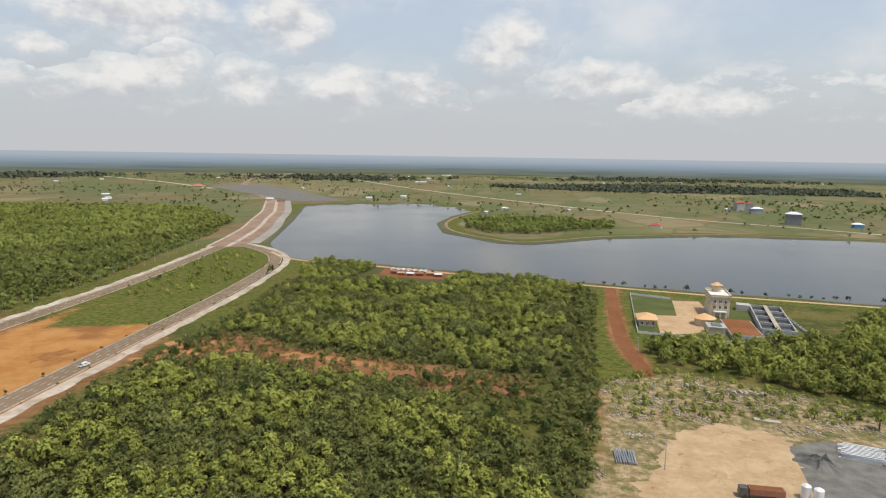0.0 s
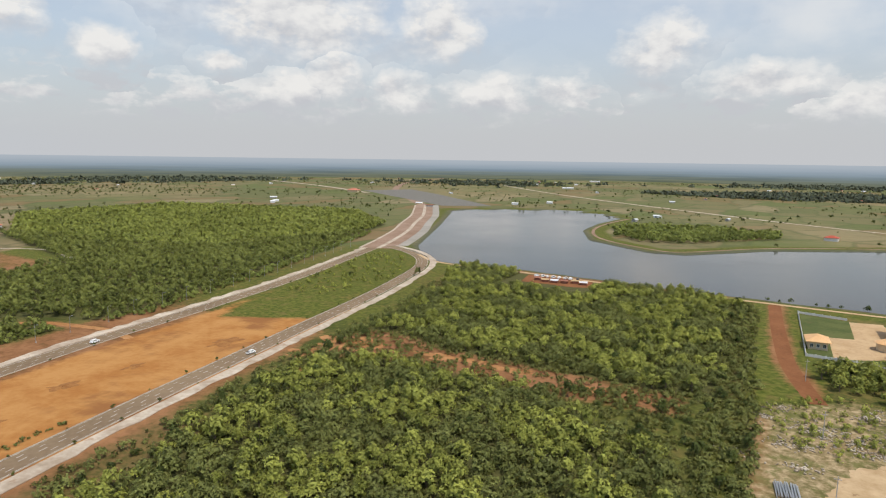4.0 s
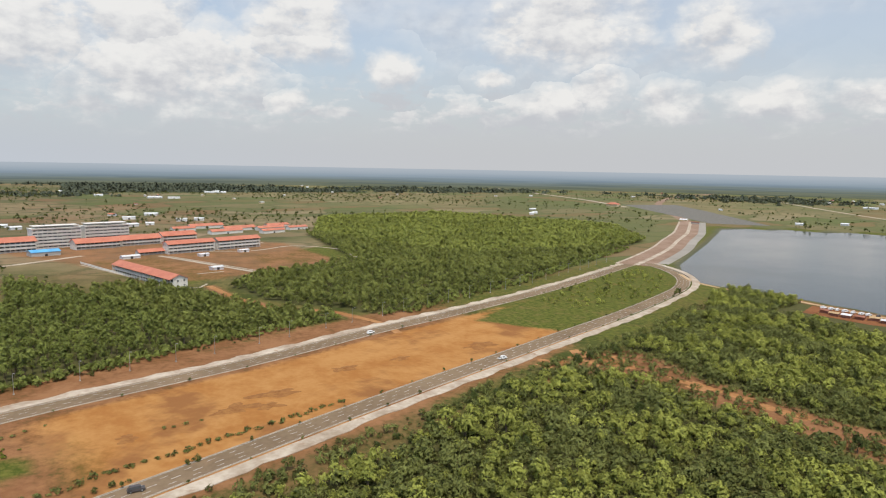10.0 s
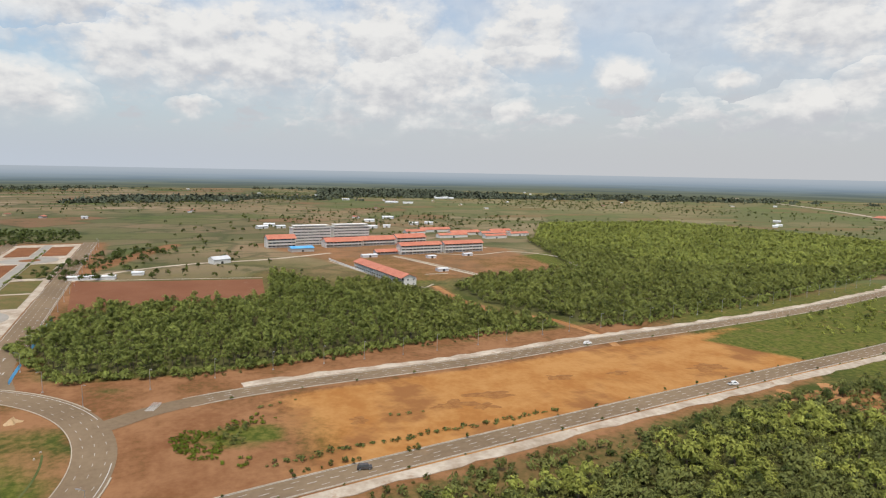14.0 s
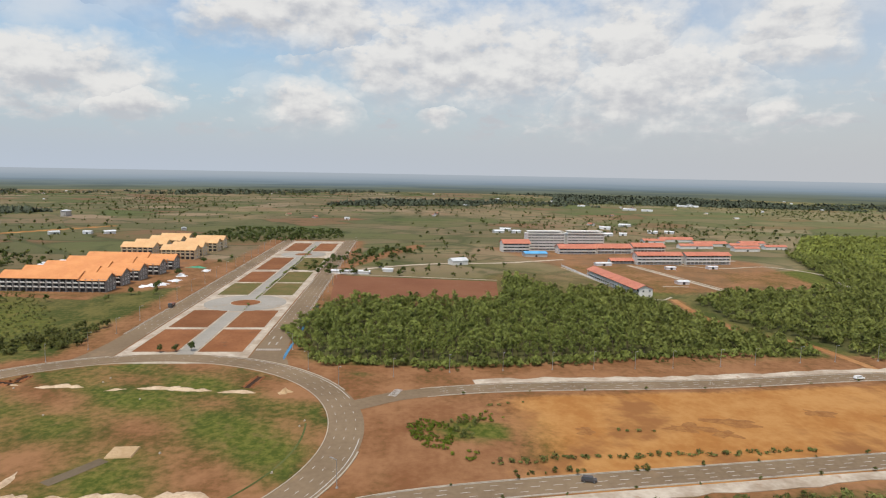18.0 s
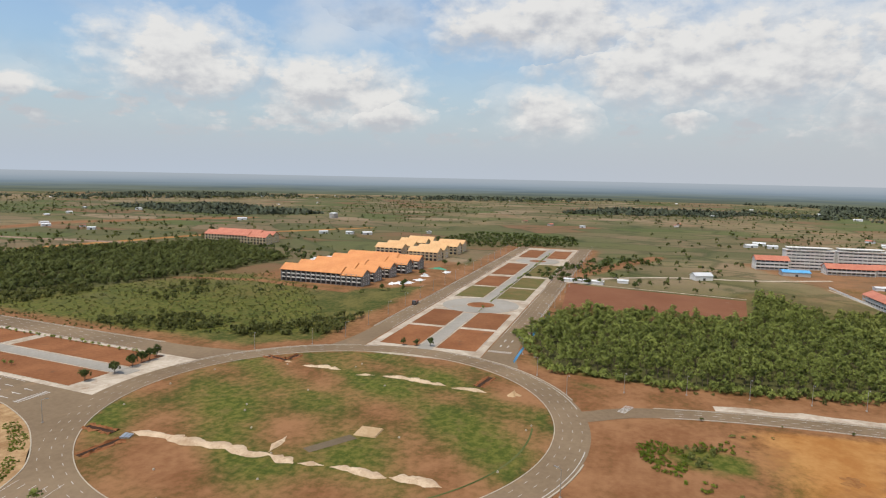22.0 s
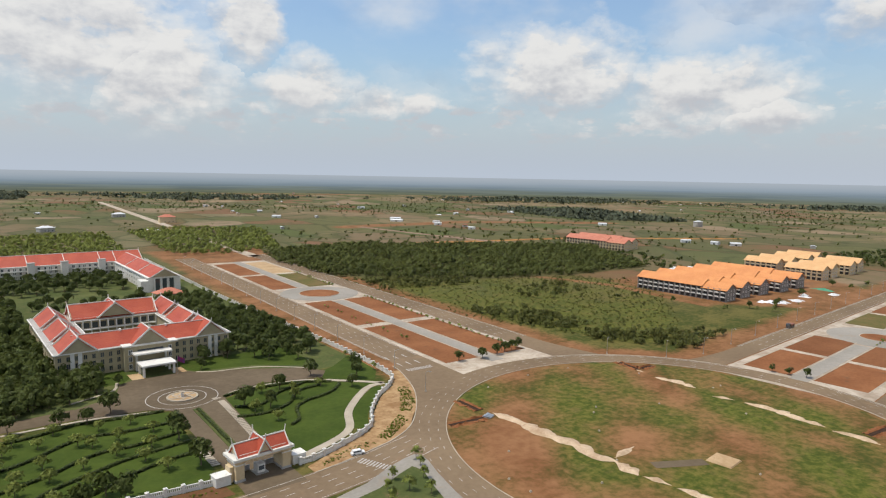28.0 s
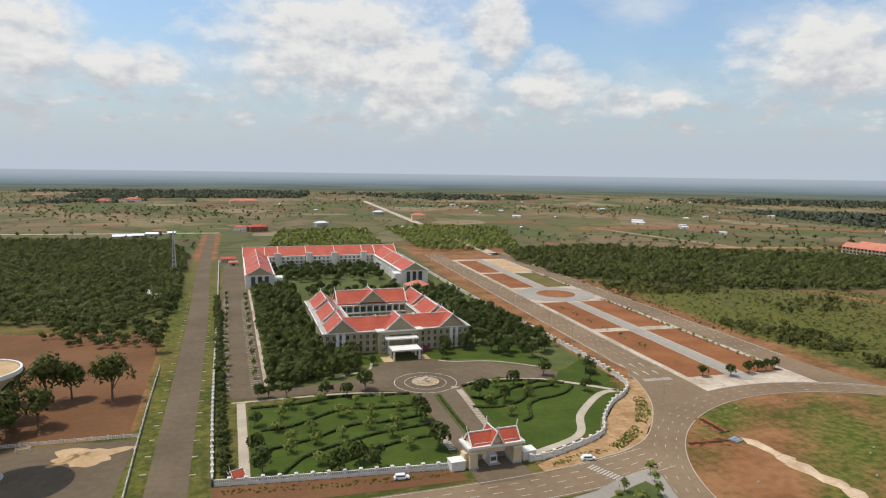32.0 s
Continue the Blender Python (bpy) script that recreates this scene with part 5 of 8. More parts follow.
    gable_roof(hall, -8.0, 8.0, -12, 2.6, Z + 0.7, 18.4, roof, "y", (False, True), trim=0.45, sag=0.35)
    gable_roof(hall, -20.5, 20.5, -82, -66, Z + 1.6, 18.6, roof, "x", (True, True), trim=0.45, sag=0.35)
    gable_roof(hall, -8.0, 8.0, -80, -65, Z + 1.6, 19.2, roof, "y", (True, True), trim=0.45, sag=0.35)
    part("attic", box(-20.5, 20.5, -82, -66, Z + 0.5, Z + 1.65), "white", hall, "low white attic wall")
    part("upper_canopy", box(-8.2, 8.2, 3.2, 8.5, 8.0, 8.7), "white", hall, "white flat entrance canopy")
    part("entrance_canopy", box(-7.2, 7.2, 8.0, 17.5, 4.6, 5.3), "white", hall, "white flat porte-cochere roof")
    for x in (-6.3, 6.3):
        for y in (4.5, 9.5, 16.5):
            part("canopy_column", box(x - 0.45, x + 0.45, y - 0.45, y + 0.45, 0, 8.0 if y < 5 else 4.6), "white", hall, "square white canopy column")
    # flag by the entrance
    pole = thing("flagpole", "slim pole with a blue and red flag by the entrance", "flag", (-84.5, -291.5, 0))
    part("pole", tube(0, 0, 0, 8.5, 0.08, 0.05), "steel", pole)
    M["flag"] = surface("flag_cloth", (0.06, 0.05, 0.25), (0.45, 0.03, 0.10), 0.9, 0.6, 0.7)
    bm = bmesh.new()
    grid = [[bm.verts.new((-0.4 * j, 0.25 * math.sin(j * 1.3) * j / 5, 8.3 - 0.45 * i - 0.22 * j)) for j in range(9)] for i in range(6)]
    for i in range(5):
        for j in range(8):
            bm.faces.new((grid[i][j], grid[i][j + 1], grid[i + 1][j + 1], grid[i + 1][j]))
    bmesh.ops.solidify(bm, geom=bm.faces[:], thickness=0.03)
    part("cloth", bm, "flag", pole)


# ---- the long U-shaped block behind ----
def make_ublock():
    b = thing("courtyard_block", "white three-storey U-shaped block with red tiled roofs", "building", (-77.5, -506, 0), 0)
    Z = 10.2
    wings = [(50, 71, -112, 0), (-73, -50, -112, 0), (-73, 71, -142, -110)]
    for a in wings:
        part("wing", box(*a, 0, Z), "white", b)
        part("cornice", box(a[0] - 0.7, a[1] + 0.7, a[2] - 0.7, a[3] + 0.7, Z, Z + 0.5), "white", b)
    for cx in (60.5, -61.5):
        for y0, y1, zr in ((-36, 0, 16.6), (-76, -36, 16.9), (-118, -76, 17.2)):
            gable_roof(b, cx - 10.2, cx + 10.2, y0, y1, Z + 0.5, zr, "red_tile", "y", (False, y1 == 0), trim=0.4)
        part("annex", box(cx + (-17 if cx > 0 else 10.5), cx + (-10.5 if cx > 0 else 17), -10, 1.5, 0, 8.6), "white", b, "flat-roofed white annex")
        for k in range(4):
            part("column", box(cx - 7.5 + 5 * k - 0.45, cx - 7.5 + 5 * k + 0.45, 0, 0.8, 0, Z), "white", b)
        for k in range(3):
            part("bay", box(cx - 7.0 + 5 * k + 0.5, cx - 7.0 + 5 * k + 3.5, 0, 0.14, 0.6, Z - 0.6), "glass", b, "tall dark glazed bay")
    gable_roof(b, -73, 71, -141, -111, Z + 0.5, 18.0, "red_tile", "x", (True, True), trim=0.45)
    for x in (-52, -40, -13, 14, 40, 52):
        bm = bmesh.new()
        for y in (-110.3, -141.7):
            add_beam(bm, (x, y, Z + 0.4), (x, -126, 18.2), 0.5, 0.5)
        part("roof_rib", bm, "white", b, "white rib across the tiles")
    for cx in (60.5, -61.5):
        for y in (-36, -76):
            bm = bmesh.new()
            for x in (cx - 10.8, cx + 10.8):
                add_beam(bm, (x, y, Z + 0.3), (cx, y, 17.1), 0.5, 0.5)
            part("roof_rib", bm, "white", b, "white rib across the tiles")
    for x in (41, 12, -12, -40):
        part("stair_tower", box(x - 2.6, x + 2.6, -111, -105.5, 0, 13.2), "white", b, "plain white stair tower")
        part("tower_cap", box(x - 3.0, x + 3.0, -111.4, -105.1, 13.2, 13.6), "concrete", b)
    for k in range(20):
        x = -47 + 5 * k
        if min(abs(x - t) for t in (41, 12, -12, -40)) > 3.5:
            part("court_column", box(x - 0.3, x + 0.3, -108.5, -107.9, 0, Z), "white", b)
    for z in (3.3, 6.6):
        part("gallery", box(-50, 50, -110, -107.8, z, z + 0.35), "white", b)
    window_row(b, (50, -110), (-50, -110), (0.9, 4.2, 7.4), 24, 1.8, 1.9)
    window_row(b, (71, -110), (71, 0), (1.0, 4.3, 7.4), 20, 1.5, 1.8)
    window_row(b, (-50, -105), (-50, 0), (1.0, 4.3, 7.4), 14, 1.5, 1.8)
    # pavilion, rear house and gatekeeper's hut
    p = thing("pavilion", "square cream pavilion with a hipped orange tile roof", "pavilion", (-134, -478, 0), 8)
    part("wall", box(-8, 8, -6, 6, 0, 3.6), "white", p)
    hip_roof(p, -8, 8, -6, 6, 3.6, 7.2, "salmon_tile", 1.6)
    window_row(p, (8, 6), (-8, 6), (1.0,), 4, 1.6, 1.7)
    h = thing("rear_house", "small house with a red hipped roof behind the block", "house", (-117, -712, 0), 3)
    part("wall", box(-9, 9, -7, 7, 0, 5.5), "white", h)
    hip_roof(h, -9, 9, -7, 7, 5.5, 9.5, "red_tile", 1.2)
    window_row(h, (9, 7), (-9, 7), (1.0,), 4, 1.5, 1.6)


# ---- gatehouse ----
def make_gate():
    g = thing("gatehouse", "cream gatehouse with a red tiled roof and white trim", "gatehouse", (-75, -179.5, 0), 3)
    g.scale = (0.86, 0.95, 1.1)
    for s in (-1, 1):
        part("pier", box(s * 8.6 - 1.5, s * 8.6 + 1.5, -3.2, 3.2, 0, 5.4), "cream", g, "square cream gate pier")
        part("plinth", box(s * 8.6 - 1.8, s * 8.6 + 1.8, -3.5, 3.5, 0, 0.7), "concrete", g)
        part("pier_cap", box(s * 8.6 - 1.7, s * 8.6 + 1.7, -3.4, 3.4, 4.6, 4.9), "white", g)
    part("lintel", box(-10.6, 10.6, -3.6, 3.6, 5.4, 6.0), "cream", g)
    for s in (-1, 1):
        part("buttress", box(s * 10.9 - 0.7, s * 10.9 + 0.7, -1.6, 1.6, 0, 4.2), "cream", g)
        part("side_wall", box(s * 14.2 - 2.6, s * 14.2 + 2.6, -1.3, 2.6, 0, 2.6), "white", g, "white wall block beside the gate")
        part("side_cap", box(s * 14.2 - 2.8, s * 14.2 + 2.8, -1.5, 2.8, 2.6, 2.8), "white", g)
    part("parapet", box(-11.2, 11.2, -4.2, 4.2, 6.0, 6.7), "white", g, "white projecting parapet")
    part("attic", box(-8.6, 8.6, -2.8, 2.8, 6.7, 7.3), "white", g)
    gable_roof(g, -9.0, 9.0, -3.0, 3.0, 7.0, 9.7, "red_tile", "x", (True, True), "cream", trim=0.32)
    gable_roof(g, -2.3, 2.3, -3.5, 3.5, 7.0, 10.2, "red_tile", "y", (True, True), "cream", trim=0.32)
    booth = part("booth", box(-1.4, 1.4, -1.5, 1.5, 0.3, 2.7), "white", g, "small white guard booth")
    part("booth_window", box(-1.0, 1.0, 1.5, 1.56, 1.0, 2.2), "glass", booth)
    part("booth_step", box(-2.3, 2.3, -2.4, 2.4, 0, 0.3), "concrete", g)
    for s in (-1, 1):
        part("gate_leaf", box(s * 4.6 - 2.4, s * 4.6 + 2.4, -2.95, -2.8, 0.2, 1.7), "steel", g, "low sliding metal gate")
    part("ceiling", box(-7.1, 7.1, -3.2, 3.2, 5.3, 5.4), "white", g)


def wall_run(parent, line, gap=4.6):
    """White garden wall: posts with caps, a low plinth and an openwork panel between them."""
    run = np.r_[0, np.cumsum(np.linalg.norm(np.diff(line, axis=0), axis=1))]
    count = max(1, int(run[-1] / gap))
    spots = [(np.interp(s, run, line[:, 0]), np.interp(s, run, line[:, 1])) for s in np.linspace(0, run[-1], count + 1)]

    def post():
        bm = box(-0.42, 0.42, -0.42, 0.42, 0, 2.3)
        add_box(bm, -0.55, 0.55, -0.55, 0.55, 2.3, 2.48)
        add_box(bm, -0.3, 0.3, -0.3, 0.3, 2.48, 2.75, 0.2)
        return bm

    def panel():
        bm = box(-gap / 2 + 0.4, gap / 2 - 0.4, -0.14, 0.14, 0, 0.95)
        add_box(bm, -gap / 2 + 0.4, gap / 2 - 0.4, -0.17, 0.17, 1.75, 1.98)
        for k in range(7):
            x = -gap / 2 + 0.7 + k * (gap - 1.4) / 6
            add_box(bm, x - 0.16, x + 0.16, -0.1, 0.1, 0.95, 1.75)
        return bm

    for k, (x, y) in enumerate(spots):
        piece("post", kit("post:garden", post, "white"), parent, (x, y, 0), 0)
        if k:
            x0, y0 = spots[k - 1]
            piece("panel", kit("panel:garden", panel, "white"), parent, ((x + x0) / 2, (y + y0) / 2, 0), math.atan2(y - y0, x - x0))


def make_wall():
    w = tagged(new("garden_wall"), "white openwork garden wall with capped posts", "wall")
    for pts in ([(8, -187), (-18, -183.5), (-40, -181), (-62, -178.5)], [(-87, -176.5), (-94, -177), (-119, -187.5), (-128, -200), (-141, -214.5), (-153, -224), (-161, -240), (-164, -300), (-163, -440), (-167, -575), (-171, -690)],
                [(8, -187), (10, -264), (12, -416), (14, -540), (16, -660)]):
        wall_run(w, spline(pts, 3.0))


make_hall()
make_ublock()
make_gate()
make_wall()

# ---- grounds of the hall ----
LAWN_A = [(-3, -247), (-3, -189), (-20, -185.5), (-60, -181.5), (-65, -190), (-67.5, -246), (-40, -251)]
LAWN_B = [(-86, -182), (-112, -190), (-122, -207), (-141, -225), (-150, -229), (-136, -241), (-122, -249.5), (-97, -252), (-88.5, -246), (-84.5, -205)]
setting("lawn", flat(LAWN_A, 0.06), "lawn", "mown green lawn with curving hedges", "lawn")
setting("lawn", flat(LAWN_B, 0.06), "lawn", "mown green lawn with curving hedges", "lawn")
setting("lawn", flat([(-10, -262), (-6, -690), (-168, -690), (-161, -262)], 0.03), "roughgrass", "rough grass under the garden trees", "lawn")
setting("lawn", flat([(-120, -189), (-127, -201), (-140, -216), (-150, -225), (-145, -226), (-126, -210), (-114, -192)], 0.07), "lawn", "strip of green lawn inside the wall", "lawn")
setting("lawn", flat([(-128, -254), (-150, -232), (-160, -246), (-162, -275), (-146, -262)], 0.07), "lawn", "green lawn corner beside the drive", "lawn")
setting("lawn", flat([(-42, -291), (-62, -291), (-66, -297), (-66, -310), (-42, -310)], 0.07), "lawn", "green lawn before the hall", "lawn")
setting("lawn", flat([(-89, -297), (-92, -291), (-118, -285), (-136, -272), (-142, -280), (-142, -308), (-89, -308)], 0.07), "lawn", "green lawn before the hall", "lawn")
setting("forecourt", flat([(-40, -262), (-40, -268), (-56, -276), (-60, -289), (-66, -293), (-89, -293), (-94, -288), (-112, -281), (-134, -268), (-140, -258), (-134, -250), (-110, -258), (-97, -255), (-90, -249),
                           (-86, -205), (-84, -184), (-84, -166), (-66, -166), (-67, -184), (-69, -246), (-62, -252), (-40, -256)], 0.117), "old_asphalt", "brown-grey asphalt forecourt round the fountain", "forecourt")
setting("drive", flat([(3, -262), (3, -266), (-40, -269), (-40, -257), (-10, -258), (3, -259)], 0.095), "old_asphalt", "asphalt drive along the garden", "drive")
setting("car_park", flat([(7.5, -262), (9.5, -420), (11.5, -640), (-6, -640), (-9, -420), (-10.5, -262)], 0.09), "old_asphalt", "grey asphalt car park with painted bays", "car park")
setting("island_bed", flat([(-75.5, -243), (-73.5, -188), (-76.5, -188), (-78.5, -243)], 0.3, 0.25), "roughgrass", "planted strip between the gate lanes", "flower bed")
for pts in ([(-86, -250), (-87.5, -246), (-84.5, -206)], [(-66.2, -208), (-66, -190)]):
    line = spline(pts, 1.4)
    steps = tagged(new("paved_walk"), "pale paved walk with cross bands", "path", kind="structure")
    slab = kit("slab:walk", lambda: box(-1.3, 1.3, -0.55, 0.55, 0.0, 0.16), "kerb")
    for k in range(0, len(line) - 1):
        d = line[min(k + 1, len(line) - 1)] - line[k]
        piece("slab", slab, steps, (*line[k], 0.06), math.atan2(d[1], d[0]) + math.pi / 2)
for pts, w in (([(-1, -187), (-0.5, -254)], 1.6), ([(3, -255), (-40, -254.5), (-62, -249.5)], 0.7), ([(-92, -251), (-100, -255), (-124, -251.5), (-139, -241), (-152, -228)], 1.2), ([(-90, -181), (-112, -190.5), (-123, -208), (-142, -226), (-152, -228)], 1.5),
               ([(-60, -293), (-57, -284), (-50, -280), (-40, -276)], 0.6), ([(-92, -290), (-98, -286), (-118, -281), (-138, -265)], 0.5)):
    setting("garden_path", ribbon(spline(pts, 3.0), w, -w, 0.16, 0.12), "kerb", "pale concrete garden path", "path")
for a in ((-66, -71, -302, -293), (-84, -89, -302, -293)):
    setting("apron", flat([(a[0], a[2]), (a[1], a[2]), (a[1], a[3]), (a[0], a[3])], 0.13), "sand", "pale sandy paving beside the porch", "paving")
for r in (9.0, 13.5):
    ring = arc(-76.7, -259.5, r, 0, 360, 2.0)
    setting("road_marking", ribbon(ring, 0.14, -0.14, 0.125), "mark", "pale painted ring on the forecourt", "road marking")


def make_fountain():
    f = thing("fountain", "round pale stone fountain bed with scrollwork and shrubs", "fountain", (-76.7, -259.5, 0.1))
    part("basin_rim", ribbon(arc(0, 0, 5.6, 0, 360, 0.8), 0.35, -0.35, 0.5, 0.5), "kerb", f)
    part("bed", flat(arc(0, 0, 5.3, 0, 350, 0.8), 0.3, 0.2), "sand", f)
    for k in range(6):
        a = radians(60 * k)
        part("scroll", ribbon(arc(3.2 * math.cos(a), 3.2 * math.sin(a), 1.3, 60 * k, 60 * k + 250, 0.4), 0.3, -0.3, 0.5, 0.25), "kerb", f, "curling pale stone scroll")
    part("pedestal", tube(0, 0, 0.2, 1.8, 0.7, 0.35, sides=12), "white", f)
    part("bowl", tube(0, 0, 1.8, 2.3, 0.4, 1.2, sides=12), "kerb", f)


make_fountain()

# parking bays
bays = bmesh.new()
for k in range(70):
    y = -272 - 2.9 * k
    for x0, x1 in ((-9.0, -4.6), (3.6, 7.0)):
        s = k * 2.9 * 0.0127
        bays.faces.new([bays.verts.new((x + s, y + d, 0.115)) for x, d in ((x0, -0.14), (x1, -0.14), (x1, 0.14), (x0, 0.14))])
setting("road_marking", bays, "mark", "white painted parking bay lines", "road marking")

# ---- the two planted promenades ----
def promenade(heading, centre, half, beds_along, circle_s, circle_r, start, end, disc_r, label):
    """A paved walk between soil beds, with one round place."""
    p = tagged(new("promenade"), label, "promenade", kind="structure")

    def patch(name, s0, s1, l0, l1, z, key, label=""):
        return part(name, flat([along(heading, s0, l0), along(heading, s1, l0), along(heading, s1, l1), along(heading, s0, l1)], z, 0.12), key, p, label)

    patch("base_paving", start, end, centre - half, centre + half, 0.10, "footway", "pale dusty concrete paving")
    for s0 in np.arange(start + 2, end - 6, 8.0):
        if abs(s0 + 4 - circle_s) > circle_r:
            piece("slab", kit("slab:walk8", lambda: box(-3.92, 3.92, -4.0, 4.0, 0, 0.09), "paving"), p, (*along(heading, s0 + 4, centre), 0.10), radians(heading))
    for s0, s1, l0, l1, grass in beds_along:
        key = {0: "red_soil", 1: "bed_green", 2: "sand"}[grass]
        bed = patch("bed", s0, s1, centre + l0, centre + l1, 0.17, key)
        patch_l = [(s0, s1, l0 - 0.3, l0 + 0.15), (s0, s1, l1 - 0.15, l1 + 0.3)]
        for a, b, c, d in patch_l:
            part("bed_kerb", flat([along(heading, a, centre + c), along(heading, b, centre + c), along(heading, b, centre + d), along(heading, a, centre + d)], 0.27, 0.2), "kerb", p)
    x, y = along(heading, circle_s, centre)
    part("round_place", flat(arc(x, y, circle_r, 0, 352, 4), 0.21, 0.12), "paving", p, "round paved place")
    part("round_bed", flat(arc(x, y, disc_r, 0, 350, 2), 0.30, 0.15), "red_soil", p, "round bed of red soil")
    part("round_kerb", ribbon(arc(x, y, disc_r, 0, 360, 2), 0.3, -0.3, 0.42, 0.3), "kerb", p)
    return p


far_walk = promenade(AV1, -6.3, 31.5, [(106, 152, 5, 27, 0), (106, 152, -27, -5, 0), (157, 203, 5, 27, 0), (157, 203, -27, -5, 0), (256, 306, 5, 27, 1), (256, 306, -27, -5, 1), (311, 366, 5, 27, 0), (311, 366, -27, -5, 1),
                            (378, 462, 5, 27, 0), (378, 462, -27, -5, 1), (520, 600, 5, 27, 0), (520, 600, -27, -5, 0)], 227, 27, 99, 625, 10, "pale paved promenade with red soil beds between two roads")
promenade(AV2, -4.5, 28.5, [(112, 196, 5, 25.5, 0), (112, 196, -25.5, -5, 0), (204, 282, 5, 25.5, 0), (204, 282, -25.5, -5, 0), (342, 415, 5, 25.5, 0), (342, 415, -25.5, -5, 1), (422, 500, 5, 25.5, 0), (422, 500, -25.5, -5, 2)],
          312, 29, 101, 512, 15, "pale paved promenade with red soil beds between two roads")

for heading, low_l, high_l in ((AV1, -38, 25.5), (AV2, -33, 24)):
    setting("promenade_apron", flat([along(heading, 86, low_l), along(heading, 103, low_l), along(heading, 103, high_l), along(heading, 86, high_l)], 0.085), "footway", "pale paving between the promenade and the ring road", "paving")

# crossings and arrows
x_, y_ = along(AV1, 490, -6.3)
part("round_place", flat(arc(x_, y_, 24, 0, 352, 4), 0.22, 0.12), "paving", far_walk, "round paved place")
part("round_bed", flat(arc(x_, y_, 9, 0, 350, 2), 0.30, 0.15), "red_soil", far_walk, "round bed of red soil")


def crossing(at, turn, bars, pitch=1.15, length=3.4, width=0.55):
    c = tagged(new("crossing"), "white zebra crossing on the asphalt", "crossing", kind="structure")
    c.location, c.rotation_euler = (*at, 0.0), (0, 0, radians(turn))
    for k in range(bars):
        piece("bar", kit(f"bar:{length}", lambda: box(-length / 2, length / 2, -width / 2, width / 2, 0.13, 0.15), "mark"), c, (0, (k - (bars - 1) / 2) * pitch, 0.02))


crossing(along(AV2, 112, 36), AV2, 12)
crossing(along(AV1, 110, -45), AV1, 11)
crossing((-105.5, -163), 24, 10)
crossing((-257, -15), 72, 8)
for heading, l in ((AV2, 31), (AV2, 36), (AV2, 41), (AV1, -43), (AV1, -47)):
    for s in (119, 131):
        x, y = along(heading, s, l)
        setting("road_marking", flat([along(heading, s, l - 0.25), along(heading, s + 3.6, l - 0.25), along(heading, s + 3.6, l - 0.7), along(heading, s + 5.6, l), along(heading, s + 3.6, l + 0.7), along(heading, s + 3.6, l + 0.25), along(heading, s, l + 0.25)], 0.16), "mark", "worn white lane arrow", "road marking")

# planted corner between ring and gate road
corner = tagged(new("corner_island"), "paved corner island with a grass bed and small trees", "traffic island", kind="structure")
part("paving", flat([(-80, -150), (-97, -153.5), (-107, -158), (-115, -160.5), (-119.5, -161.2), (-121.2, -159.5), (-120.6, -155), (-117.6, -146), (-114.5, -134), (-113, -126), (-80, -126)], 0.24, 0.2), "paving", corner)
part("grass_bed", flat([(-82, -146), (-98, -148.5), (-108, -152.5), (-114, -154.5), (-115, -150), (-112, -142), (-109, -132), (-82, -132)], 0.30, 0.1), "roughgrass", corner)
VERGE_EDGE = spline([(-169, -246), (-167, -236), (-158, -214), (-147, -197), (-134, -182.5), (-122, -175.5), (-113, -173), (-104, -171), (-96, -169.5), (-88, -168.6)], 2.0)
setting("junction", flat([(-88, -167.4)] + [tuple(p) for p in VERGE_EDGE[::-1][4:-6]] + [(-152, -200), (-138, -184), (-122, -166), (-100, -160)], 0.105), "asphalt", "brown-grey asphalt where the gate road meets the ring", "road")
setting("junction", flat([(-182, -250)] + [tuple(p) for p in VERGE_EDGE if p[0] < -131] + [(-140, -180), (-150, -192), (-165, -205), (-182, -214)], 0.108), "asphalt", "brown-grey asphalt where the avenue meets the ring", "road")
setting("kerb", ribbon(VERGE_EDGE, 0.2, -0.2, 0.26, 0.25), "kerb", "pale concrete kerb along the road", "kerb")
setting("verge", flat([(-88, -173.5), (-94, -176.2), (-119, -186.6), (-128, -199), (-141, -213.5), (-153.5, -223), (-161.5, -239)] + [tuple(p) for p in VERGE_EDGE[4:]], 0.12), "verge_sand", "bare sandy verge outside the garden wall", "verge")
forest("verge_grass", "narrow strips of green grass and weeds on the sandy verge", "grass", np.vstack([scatter([(-138, -196), (-147, -208), (-153.5, -220), (-157.5, -217), (-149.5, -201), (-141, -192)], 0.9, 73, keep=0.85), scatter([(-117, -180), (-128, -187), (-137, -194), (-135.5, -186.5), (-125, -179), (-119, -176)], 0.9, 74, keep=0.85), scatter([(-92, -174), (-112, -179), (-117, -176), (-104, -173), (-92, -171)], 1.1, 75, keep=0.6),
                                                                                                        scatter([(6, -184), (-20, -180.5), (-60, -175.5), (-60, -173), (-20, -177), (6, -181)], 1.1, 76, keep=0.5)]), TUFT, "leaf_fresh", 73, 0.25, 0.55, 0.1)
setting("verge", flat([(8, -186), (-30, -181.6), (-63, -177.6), (-64, -170), (-30, -171), (8, -173)], 0.085), "plot_soil", "trampled earth verge outside the garden wall", "verge")

